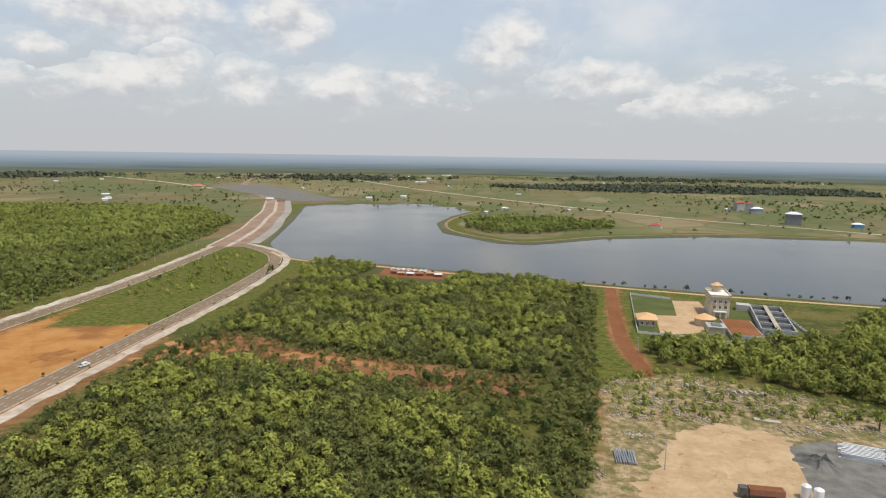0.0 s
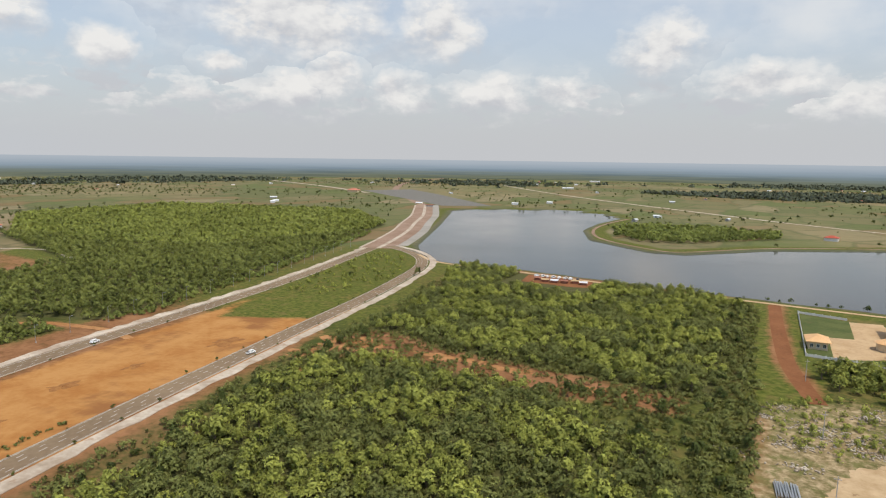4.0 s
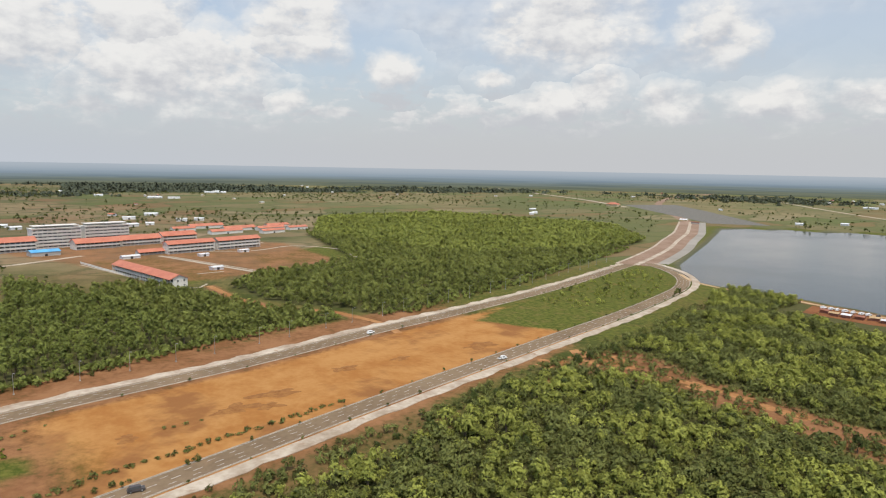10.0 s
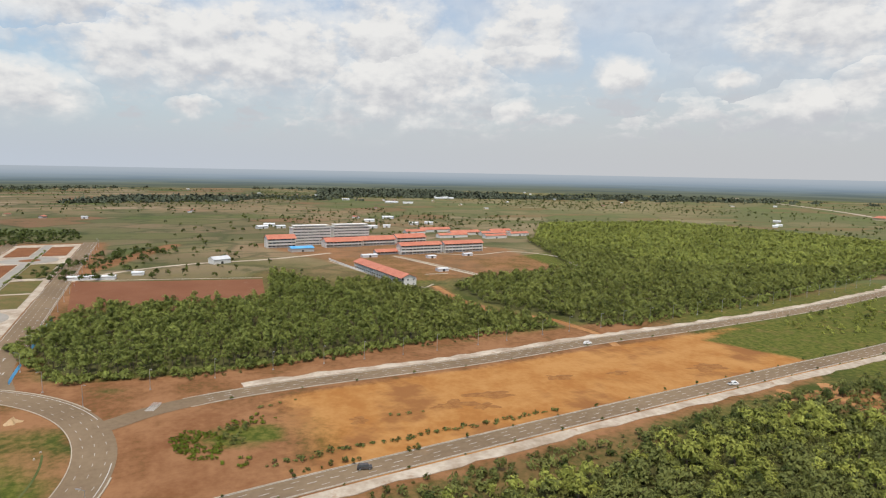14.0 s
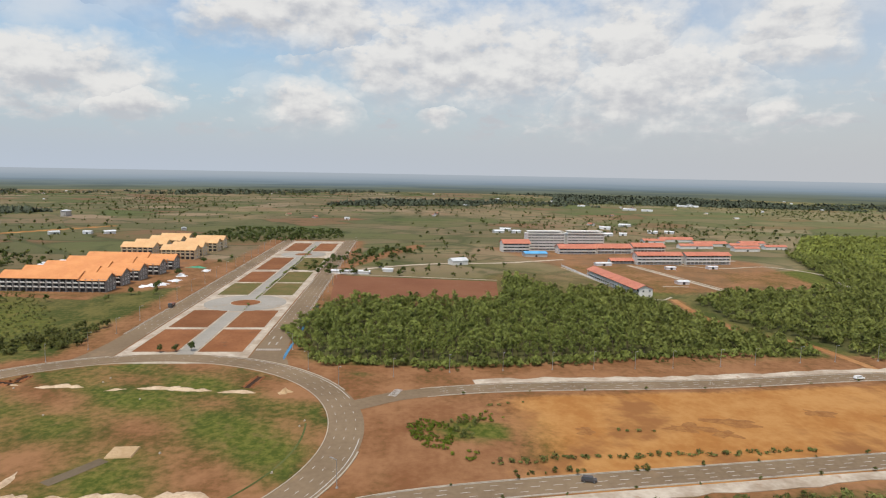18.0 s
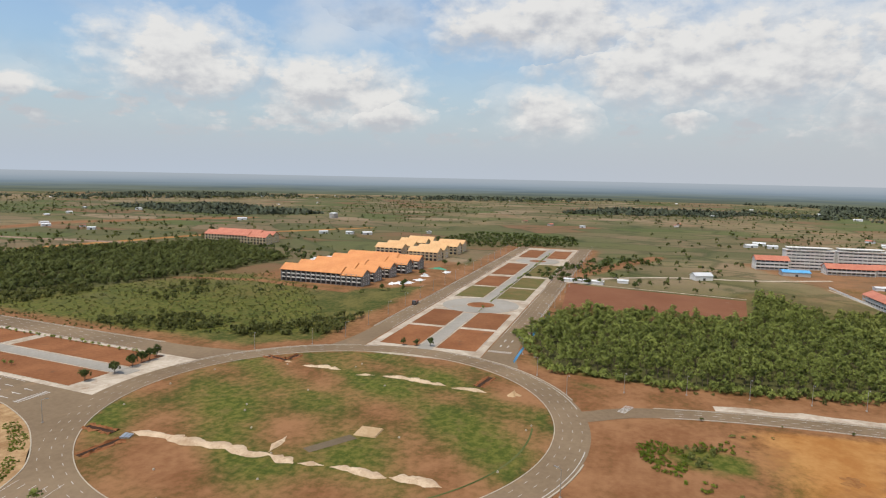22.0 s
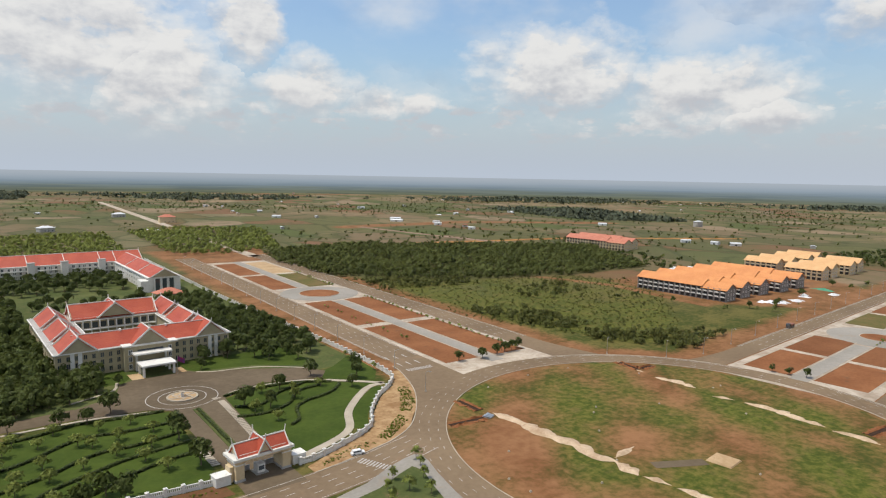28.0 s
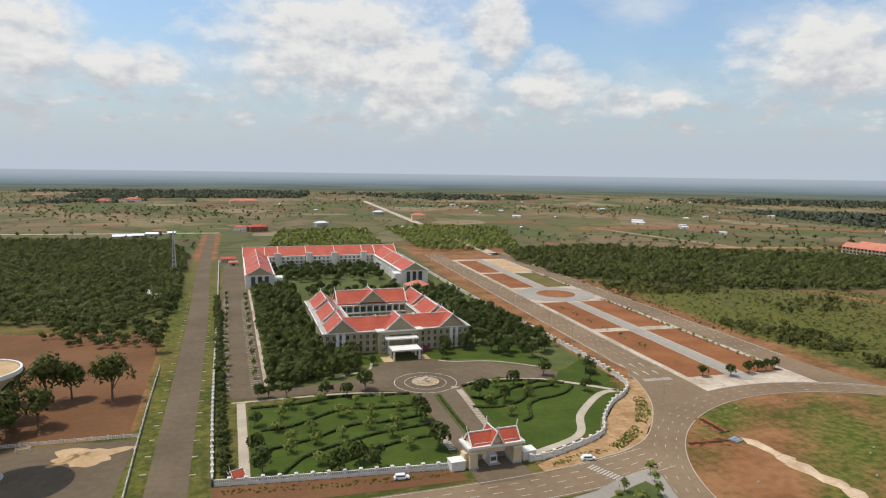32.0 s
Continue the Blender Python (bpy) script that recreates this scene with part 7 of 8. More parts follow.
for x, y in scatter([(-30, -404), (-118, -404), (-118, -495), (-30, -495)], 12, 23, keep=0.7):
    plant("garden", x, y, 1.0, "garden trees")
for k in range(18):
    plant("garden", 8.3 + 0.09 * k, -275 - 8.5 * k, 0.6, "trees along the garden wall")
for k in range(14):
    plant("sapling", -158.5 - 0.1 * k, -246 - 26 * k, 1.15, "saplings along the avenue wall")
forest("wall_trees", "row of bushy trees along the garden wall", "trees", np.array([(4.6 + 0.11 * k + (0.6 if k % 2 else 0), -192 - 3.6 * k) for k in range(78)]), [clump_tree(118 + k, 4.6, 2.0, 130, 0.6, 0.05, 4) for k in range(3)], "leaf_dark", 26, 0.7, 1.1, 0.3)
forest("garden_grove", "dense grove of dark-green garden trees", "grove", scatter([(-13, -268), (-12, -495), (-38, -495), (-39, -314), (-56, -310), (-52, -278)], 4.3, 24), [a for a in (clump_tree(110 + k, 5.6, 2.6, 120, 0.75, 0.05, 5) for k in range(4))], "leaf_dark", 24, 0.55, 1.45, 0.45, 0.2)
forest("garden_grove", "dense grove of dark-green garden trees", "grove", scatter([(-119, -330), (-119, -470), (-156, -470), (-158, -330)], 6.0, 25, keep=0.8), [a for a in (clump_tree(114 + k, 5.0, 2.5, 110, 0.75, 0.05, 5) for k in range(4))], "leaf_dark", 25, 0.55, 1.4, 0.45, 0.2)
for x, y in ((-200, -234), (-213, -231), (-224, -232), (-230, -233), (-235, -233), (-241, -234)):
    plant("garden", x, y, 0.9, "trees at the end of the promenade")
for x, y in ((-311, -134), (-312.5, -127), (-314.5, -120)):
    plant("garden", x, y, 0.6, "trees at the end of the promenade")
SHRUB = [clump_tree(140 + k, 2.2, 1.1, 44, 0.45, 0.15, 3, trunk=0.05) for k in range(3)]
forest("promenade_shrubs", "young shrubs planted along the promenades", "shrubs", np.array([along(AV1, s, -6.3 + (4.5 if s % 2 else -4.5)) for s in range(204, 560, 6) if abs(s - 227) > 9] + [along(AV2, s, -29 + (s % 3) * 0.6) for s in range(116, 420, 4) if abs(s - 312) > 26 and s % 9]
                                                                                             + [along(AV2, s, 13 + (s % 5)) for s in range(150, 280, 5) if s % 20 < 10]), SHRUB, "leaf_teak", 47, 0.5, 1.2)
forest("road_shrubs", "small young trees along the carriageways", "shrubs", np.array([(q[0] + o, q[1] + d) for q in ROAD_B[8:84:3] for o, d in ((6.4, 0), (-6.4, 6))] + [(q[0] + 6.4, q[1]) for q in ROAD_A[8:100:4]]), SHRUB, "leaf_scrub", 48, 0.35, 0.8)
for x, y, s in ((47.2, -271, 1.55), (62.6, -277, 1.4), (70.4, -274, 1.45), (67, -248.5, 1.1), (38.6, -338, 0.9), (75, -243, 1.35), (80, -258, 1.5), (86, -276, 1.5), (76, -234, 1.2), (90, -244, 1.4), (41, -352, 0.8)):
    plant("shade", x, y, s, "trees on the bare plot")
for x, y in ((-112, -146), (-116, -153), (-104, -142), (-96, -139), (-118, -158), (-104, -150.5), (-99, -146), (-108, -137)):
    plant("sapling", x, y, 1.2, "trees on the corner island")
for x, y in ((-435, -22), (-612, 5), (-455, -215), (-480, -207), (-617, -221), (-560, -30), (-585, -28), (-540, -215)):
    plant("lone", x, y, 0.75, "lone trees")
# bushes and undergrowth
forest("median_bushes", "low green bushes on the grassy median", "bushes", scatter([(-285, 330), (-312, 420), (-330, 520), (-300, 515), (-262, 455), (-245, 400), (-255, 340)], 5.0, 30, keep=0.35), BUSH, "leaf_wild", 30, 0.5, 1.4, 0.2)
forest("verge_bushes", "low bushes along the road verge", "bushes", np.vstack([scatter([(-226, 10), (-216, 12), (-214, 22), (-226, 24)], 3.0, 31, keep=0.25), scatter([(-166, 10), (-176, 130), (-184, 250), (-196, 340), (-190, 342), (-172, 200), (-152, 20)], 4.6, 32, keep=0.45),
                                                                     scatter([(-184, 20), (-190, 70), (-191.5, 70), (-185.5, 18)], 2.5, 33, keep=0.6), scatter([(-300, -50), (-285, 0), (-296, 60), (-306, 120), (-318, 180), (-322, 180), (-310, 100), (-302, 40), (-294, -5), (-306, -52)], 4.0, 34, keep=0.5)]), BUSH, "leaf_scrub", 31, 0.3, 0.9, 0.35)
forest("lake_wood", "green wood on the lake spit", "woodland", scatter([(-160, 790), (-120, 740), (-70, 760), (-30, 800), (20, 850), (20, 910), (-60, 930), (-140, 930), (-180, 870)], 7.0, 35), FAR, "leaf_teak", 35, 0.7, 1.2)
forest("works_wood", "leafy green trees round the water works", "woodland", np.vstack([scatter([(26, 290), (24, 325), (60, 328), (112, 345), (160, 420), (220, 420), (200, 250), (110, 262), (85, 268), (62, 280)], 4.8, 36, keep=0.82), scatter([(60, 245), (150, 250), (150, 215), (100, 232)], 7, 37, keep=0.25)]), WILD, "leaf_wild", 36, 0.9, 1.9, 0.05)
for k, (x, y, rx, ry) in enumerate(((-178, 252, 13, 13), (-160, 244, 12, 5), (-126, 257, 19, 5), (-94, 254, 14, 4), (-60, 247, 8, 3), (-186, 232, 7, 8), (-172, 214, 3.5, 9))):
    mound("bare_patch", "orange_soil", x, y, rx, ry, 0.12, 190 + k, "bare patch of orange earth in the clearing", "bare patch")
forest("clearing_scrub", "low scrub in the clearing", "bushes", np.vstack([scatter(CLEARING, 3.4, 38, keep=0.4), scatter(SCRUBBY, 3.6, 39, keep=0.6)]), BUSH, "leaf_grey", 38, 0.4, 1.0, 0.3)
forest("shore_bushes", "row of small dark bushes along the lake bank", "bushes", np.array([(x, 470 - 0.055 * (x + 20) + rnd.uniform(-2, 2)) for x in np.arange(-100, 300, 7.0) if rnd.random() < 0.7]), BUSH, "leaf_dark", 40, 0.6, 1.5, 0.3)
forest("yard_scrub", "low weeds and scrub among the rubble", "bushes", scatter([(8, 228), (4, 262), (30, 285), (64, 272), (100, 262), (110, 236), (64, 238), (36, 226), (22, 216)], 3.0, 41, keep=0.5), BUSH, "leaf_wild", 41, 0.25, 0.95, 0.3)
forest("park_thicket", "olive-green trees between the avenue and the plain", "woodland", np.vstack([scatter([(-206, -720), (-228, -1010), (-300, -1060), (-420, -980), (-330, -720), (-250, -690)], 8.5, 42), scatter([(-165, -720), (-195, -1000), (-60, -990), (-30, -700), (-90, -680)], 8.5, 43)]), FAR, "leaf_teak", 42, 0.6, 1.0)
forest("field_trees", "dark trees and thickets between the fields", "woodland", np.vstack([scatter([(-560, -130), (-640, -120), (-760, -70), (-740, -10), (-640, -40), (-560, -70)], 9, 44, keep=0.55), scatter([(-800, -340), (-1000, -300), (-1000, -150), (-860, -120), (-790, -230)], 9, 45, keep=0.8),
                                                                                           scatter([(-590, -330), (-660, -440), (-690, -480), (-640, -480), (-560, -390)], 8, 46, keep=0.5)]), FAR, "leaf_dark", 44, 0.5, 0.9, 0.4)


def far_growth():
    """Scattered field trees, hedgerows and the dark belts of woods towards the horizon."""
    r = np.random.RandomState(77)
    # leaves paler and greyer than the near woods: distance haze put into their colour
    M["leaf_far_hazed"] = leafy("far_hazed_leaves", (0.080, 0.097, 0.068), (0.150, 0.172, 0.115), 0.6, 0.3)
    single = [clump_tree(120 + k, 5.2, 2.6, 9, 1.8, 0.08, 3, trunk=0) for k in range(5)]
    q = np.sqrt(r.uniform(480**2, 2750**2, 52000))
    a = r.uniform(-0.75, 3.5, 52000)
    p = np.stack([-q * np.sin(a), q * np.cos(a)], 1)
    n1 = np.sin(p[:, 0] * 0.006 + 2 * np.sin(p[:, 1] * 0.004)) + np.sin(p[:, 1] * 0.007 - 1.1 * np.sin(p[:, 0] * 0.005)) + r.normal(size=52000) * 1.1
    ok = (n1 > 0.9) & (reach(p[:, 0], p[:, 1], LAKE) > 12) & (reach(p[:, 0], p[:, 1], BASIN) > 40) & (line_reach(p[:, 0], p[:, 1], QUAY) > 45)
    for zone in (NEAR_WOOD, TEAK_WOOD, LOW_WOOD, YOUNG_WOOD, PLANTATION, FIELD, [(-820, 60), (-820, 420), (-470, 390), (-470, 120)], [(-460, -330), (-460, -225), (-790, -225), (-790, -330)], [(-200, -90), (-900, -90), (-900, -190), (-200, -190)], [(40, -960), (40, -160), (-280, -160), (-280, -700), (-170, -1300)]):
        ok &= reach(p[:, 0], p[:, 1], zone) > 4
    line = np.array(beyond)
    ok &= line_reach(p[:, 0], p[:, 1], line) > 12
    forest("field_tree_scatter", "scattered dark trees and hedgerows over the plain", "trees", p[ok], single, "leaf_scrub", 78, 0.3, 1.1, 0.2)
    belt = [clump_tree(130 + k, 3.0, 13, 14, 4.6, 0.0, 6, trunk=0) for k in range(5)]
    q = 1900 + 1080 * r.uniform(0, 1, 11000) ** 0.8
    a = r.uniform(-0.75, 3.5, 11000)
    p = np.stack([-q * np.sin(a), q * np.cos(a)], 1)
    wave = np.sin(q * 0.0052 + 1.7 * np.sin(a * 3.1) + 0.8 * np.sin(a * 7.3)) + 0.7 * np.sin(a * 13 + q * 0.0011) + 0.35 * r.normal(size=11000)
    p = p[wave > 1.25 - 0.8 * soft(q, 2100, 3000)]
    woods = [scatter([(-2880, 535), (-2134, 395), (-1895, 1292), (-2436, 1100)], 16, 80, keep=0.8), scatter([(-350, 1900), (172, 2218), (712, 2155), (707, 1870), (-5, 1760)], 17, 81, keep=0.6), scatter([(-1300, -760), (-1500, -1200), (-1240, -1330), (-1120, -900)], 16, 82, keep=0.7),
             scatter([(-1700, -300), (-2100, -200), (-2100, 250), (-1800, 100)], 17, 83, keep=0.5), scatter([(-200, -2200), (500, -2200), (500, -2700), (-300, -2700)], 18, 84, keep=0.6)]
    forest("far_woods", "dark belts of woodland towards the horizon", "woodland", np.vstack([p] + woods), belt, "leaf_far_hazed", 79, 0.8, 1.4, 0.05)


far_growth()


setting("car_park_path", ribbon(np.array([(-10.9, -263), (-9.6, -420), (-6.8, -640)]), 0.8, -0.8, 0.13), "footway", "pale footway along the car park", "path")
for k in range(12):
    plant("sapling", -6.6 + 0.13 * k, -284 - 17 * k, 1.2, "young trees in the car park")
    plant("sapling", 5.6 + 0.13 * k, -290 - 17 * k, 1.2, "young trees in the car park")


# hedges
def hedge(points, width=1.4, height=1.1, seed=1):
    line = spline(points, 0.55)
    r = np.random.RandomState(seed)
    verts, faces = [], []
    side = normals_of(line)
    for p, s in zip(line, side):
        for _ in range(6):
            c = np.array((*(p + s * r.uniform(-0.5, 0.5) * width + r.normal(size=2) * 0.12), height * r.uniform(0.45, 0.9)))
            out = np.array((r.normal() * 0.5, r.normal() * 0.5, 1.0)); out /= np.linalg.norm(out)
            u = np.cross(out, r.normal(size=3)); u /= np.linalg.norm(u)
            v = np.cross(out, u)
            at = len(verts)
            verts.append(c + out * 0.12)
            for j in range(4):
                t = math.pi / 2 * (j + 0.4 * r.rand())
                verts.append(c + (u * math.cos(t) + v * math.sin(t)) * 0.27 - out * 0.15 * r.rand())
            faces.extend((at, at + 1 + j, at + 1 + (j + 1) % 4) for j in range(4))
    at = len(verts)
    for p, s in zip(line, side):
        for o, z in ((-0.4, 0.0), (-0.38, 0.82), (0.38, 0.82), (0.4, 0.0)):
            verts.append(np.array((*(p + s * o * width), z * height)))
    for k in range(len(line) - 1):
        for j in range(3):
            a = at + 4 * k + j
            faces.extend([(a, a + 1, a + 5), (a, a + 5, a + 4)])
    up = np.random.RandomState(seed).normal(size=(len(verts), 3)) * 0.4 + (0, 0, 0.9)
    ob = from_arrays("hedge", np.array(verts), np.array(faces), [M["leaf_dark"]], None, {"tone": np.full(len(verts), 0.05), "lump": up})
    return tagged(ob, "low clipped dark-green hedge curving over the lawn", "hedge", "hedges on the lawns")


for k, pts in enumerate(([(-6.7, -224), (-15, -224.5), (-23.2, -228.3), (-31, -234), (-39, -236.9), (-50, -234.5), (-66, -234)], [(-7.8, -207), (-16, -209.5), (-24.9, -213), (-33, -218), (-40.8, -221), (-50, -220.5), (-65, -223)],
                         [(-11.3, -187.5), (-14, -192), (-18.5, -198), (-26, -203), (-35.3, -207), (-46, -211), (-65, -214)], [(-23.7, -185.5), (-27, -190), (-32.8, -193), (-40, -197), (-46.9, -200.4), (-55, -203), (-65, -204)],
                         [(-4, -247), (-21, -247), (-30, -249), (-38, -251), (-50, -249), (-66, -247)], [(-89, -236), (-94, -233), (-99, -233), (-105, -238), (-111, -242.5), (-125, -248)],
                         [(-86, -225.5), (-93, -223.5), (-99, -223.5), (-105, -226), (-109, -229), (-112, -233), (-114, -236.5), (-120, -240), (-128, -241)], [(-98.8, -207), (-103, -210), (-105.3, -215), (-107, -220), (-110.3, -224), (-116, -227), (-123, -228.5), (-130, -232), (-136, -238)],
                         [(-90, -250), (-100, -252.5), (-120, -250), (-134, -242)], [(-77, -242), (-76, -215), (-75.2, -190)])):
    hedge(pts, 1.15, 1.05, 300 + k)

# ---- street lamps ----
def make_lamps():
    base = tagged(new("street_lamp"), "tall slim grey street lamp beside the road", "street lamp", "street lamps along the road")
    part("pole", tube(0, 0, 0, 8.6, 0.13, 0.08, sides=6), "steel", base)
    bm = bmesh.new()
    add_beam(bm, (0, 0, 8.5), (1.6, 0, 8.9), 0.1)
    part("arm", bm, "steel", base)
    part("lamp_head", box(1.4, 2.3, -0.16, 0.16, 8.82, 8.98), "steel", base)
    part("footing", box(-0.3, 0.3, -0.3, 0.3, 0, 0.4), "concrete", base)
    run = np.r_[0, np.cumsum(np.linalg.norm(np.diff(ROAD_A, axis=0), axis=1))]
    side = normals_of(ROAD_A)
    spots = []
    for s in np.arange(2, run[-1], 21.5):
        k = min(np.searchsorted(run, s), len(ROAD_A) - 1)
        x, y = ROAD_A[k] + side[k] * 24
        spots.append(pose(x, y, 0, 0, 0, math.degrees(math.atan2(-side[k][1], -side[k][0]))))
    base.matrix_basis = spots[0]
    for m in spots[1:]:
        copy_thing(base, m)
    for h, l, s0, s1, step, turn in ((AV2, 46, 118, 520, 30, 180), (AV1, -57, 110, 600, 32, 0), (AV1, 43, 110, 600, 32, 180)):
        for s in range(s0, s1, step):
            copy_thing(base, pose(*along(h, s, l), 0, 0, 0, h + 90 + turn))
    for a in (40, 70, 140, 215, 232, 300):
        r = radians(a)
        copy_thing(base, pose(RING_AT[0] + 100.5 * math.cos(r), RING_AT[1] + 100.5 * math.sin(r), 0, 0, 0, a + 180))


make_lamps()

# ---- vehicles ----
def car(x, y, turn, key, label, kind="car"):
    c = thing("pickup" if kind == "pickup" else kind, label, kind if kind != "pickup" else "pickup truck", (x, y, 0.13), turn)
    L, W = (4.7, 1.8) if kind != "truck" else (8.0, 2.5)
    h = 1.0 if kind != "truck" else 1.4
    bm = box(-L / 2, L / 2, -W / 2, W / 2, 0.35, h, taper=0.08)
    bmesh.ops.bevel(bm, geom=bm.edges[:], offset=0.09, segments=2, affect="EDGES")
    part("body", bm, key, c)
    if kind == "truck":
        part("cab", box(L / 2 - 2.2, L / 2, -W / 2, W / 2, h, 2.9, taper=0.12), key, c)
        part("windscreen", box(L / 2 - 0.25, L / 2 + 0.02, -W / 2 + 0.3, W / 2 - 0.3, 1.9, 2.6), "glass", c)
        part("load_bed", box(-L / 2, L / 2 - 2.4, -W / 2, W / 2, h, 2.4), "rust", c)
    else:
        x0, x1 = (-0.7, 1.4) if kind == "pickup" else (-2.0, 1.2)
        cab = part("cabin", box(x0, x1, -W / 2 + 0.06, W / 2 - 0.06, h - 0.02, 1.72, taper=0.22), key, c)
        part("windscreen", box(x1 - 0.28, x1 - 0.02, -0.68, 0.68, 1.1, 1.5), "glass", cab)
        for s in (-1, 1):
            part("side_window", box(x0 + 0.3, x1 - 0.35, s * (W / 2 - 0.12) - 0.03, s * (W / 2 - 0.12) + 0.03, 1.1, 1.5), "glass", cab)
        if kind == "pickup":
            part("cargo_bed", box(-L / 2 + 0.15, -0.85, -W / 2 + 0.15, W / 2 - 0.15, h, h + 0.05), "dark", c)

    def wheel():
        bm = tube(0, 0, -0.12, 0.12, 0.37, 0.37, sides=12)
        bmesh.ops.rotate(bm, verts=bm.verts, matrix=Matrix.Rotation(math.pi / 2, 3, "X"))
        return bm

    for sx in (-1, 1):
        for sy in (-1, 1):
            ob = piece("wheel", kit("wheel:car", wheel, "black"), c, (sx * L * 0.31, sy * (W / 2 - 0.08), 0.37))
            part("rim", box(-0.17, 0.17, sy * 0.125 - 0.01, sy * 0.125 + 0.01, -0.17, 0.17), "steel", ob)
    return c


car(-207, 218, 82, "carpaint", "white pickup truck driving on the brown asphalt road", "pickup")
car(-284, 195, 98, "carpaint", "white car driving along the dusty road", "car")
car(-181.5, 47, 80, "darkpaint", "dark car driving on the asphalt road", "car")
car(-417, -171, 5, "darkpaint", "dark truck standing on the unfinished avenue", "truck")
car(-105, -172, 170, "carpaint", "white van parked on the verge outside the wall", "van")
car(-45, -176, 175, "carpaint", "white car parked outside the garden wall", "car")
for k in range(8):
    car(-156 + 4.6 * k + rnd.uniform(-0.5, 0.5), 477 - 0.1 * k, 80 + rnd.uniform(-15, 15), rnd.choice(["carpaint", "carpaint", "darkpaint"]), "car parked on the sandy lake shore", "car")
setting("shore_lot", flat([(-164, 481), (-112, 478), (-108, 452), (-120, 448), (-160, 452)], 0.09), "red_soil", "bare orange earth lot on the lake shore", "lot")
for k in range(6):
    shed(-150 + 7 * k, 461 + rnd.uniform(-3, 3), rnd.uniform(-20, 20), 5, 4, 2.2, ("rust", "sand", "tin")[k % 3], "small shore stall with a weathered roof", "rust", "stall", 0.15, "shore stalls")

# ---- water works ----
def make_works():
    setting("works_yard", flat([(23, 436), (23, 343), (66, 336), (107, 352), (105, 421), (47, 430)], 0.05), "roughgrass", "grass inside the water works fence", "yard")
    setting("works_court", flat([(34, 384), (33.5, 342), (46, 346), (57, 352), (58, 380), (66, 392), (64, 430), (47.5, 428), (46, 386)], 0.08), "sand", "pale yellow paved court of the water works", "court")
    fence = tagged(new("works_fence"), "low white fence round the water works", "fence")
    line = spline([(22, 439), (22, 390), (22, 341)], 4, False)
    for pts in ([(22, 439), (22, 341)], [(22, 341), (46, 341.5), (66, 334)], [(66, 334), (109, 350)], [(109, 350), (106, 424)], [(22, 439), (47, 432)]):
        a, b = np.array(pts[0], float), np.array(pts[-1], float)
        n = max(1, int(np.linalg.norm(b - a) / 4))
        for k in range(n):
            p, q = a + (b - a) * k / n, a + (b - a) * (k + 1) / n
            piece("panel", kit("panel:works", lambda: box(-2.05, 2.05, -0.08, 0.08, 0.0, 1.3), "white"), fence, (*((p + q) / 2), 0), math.atan2(*(q - p)[::-1]))
            piece("post", kit("post:works", lambda: box(-0.2, 0.2, -0.2, 0.2, 0, 1.7), "white"), fence, (*p, 0))
    k_ = thing("kiosk", "small cream kiosk with a hipped pale orange roof", "kiosk", (27.5, 361, 0), 2)
    part("wall", box(-4.2, 4.2, -5.5, 5.5, 0, 4.2), "cream", k_)
    hip_roof(k_, -4.2, 4.2, -5.5, 5.5, 4.2, 6.6, "pale_tile", 1.3)
    window_row(k_, (-4.2, -5.5), (4.2, -5.5), (1.2,), 3, 1.2, 1.6)
    t = thing("pump_house", "cream pump house with a flat roof and a small domed turret", "pump house", (69.5, 399.5, 0), 0)
    part("wall", box(-5.2, 5.2, -10, 10, 0, 12), "cream", t)
    part("roof_slab", box(-5.8, 5.8, -10.6, 10.6, 12, 12.4), "white", t)
    for a in ((-5.8, 5.8, -10.6, -10.2), (-5.8, 5.8, 10.2, 10.6), (-5.8, -5.4, -10.6, 10.6), (5.4, 5.8, -10.6, 10.6)):
        part("parapet", box(*a, 12.4, 13.2), "cream", t)
    part("turret", tube(0, 5.5, 12.4, 16.2, 2.6, 2.6, sides=10), "cream", t)
    part("turret_roof", tube(0, 5.5, 16.2, 17.8, 3.5, 0.6, sides=10), "pale_tile", t)
    window_row(t, (-4.5, -10), (4.5, -10), (5.0, 8.4), 3, 1.3, 1.8)
    window_row(t, (-5.2, 9), (-5.2, -9), (2.0, 6.5), 4, 1.3, 1.8)
    part("portico", box(-3.5, 3.5, -12.5, -10, 3.4, 3.9), "white", t)
    for x in (-3.2, 0, 3.2):
        part("portico_column", box(x - 0.25, x + 0.25, -12.4, -11.9, 0, 3.4), "white", t)
    f = thing("filter_house", "low cream filter house with a flat roof", "filter house", (61.5, 352, 0), 0)
    part("wall", box(-4, 4, -4.5, 4.5, 0, 4.2), "cream", f)
    part("roof_slab", box(-4.6, 4.6, -5.1, 5.1, 4.2, 4.6), "concrete", f)
    part("skylight", box(-2.5, 2.5, -3, 3, 4.6, 4.9), "glass", f)
    s = thing("round_tank", "round tank with a conical pale orange roof", "tank", (58.5, 370, 0))
    part("wall", tube(0, 0, 0, 4.0, 5.2, 5.2, sides=20), "cream", s)
    part("roof", tube(0, 0, 4.0, 6.4, 6.2, 0.4, sides=20), "pale_tile", s)
    b = thing("clear_water_tank", "broad low tank with a brown gravel roof", "tank", (75.5, 360.5, 0), 0)
    part("wall", box(-7.8, 7.8, -17, 17, 0, 2.2), "concrete", b)
    part("gravel_roof", box(-7.3, 7.3, -16.5, 16.5, 2.2, 2.35), "red_soil", b, "brown gravel roof fill")
    q = thing("settling_basins", "concrete settling basins with dark water channels", "basin", (96, 386, 0), -6)
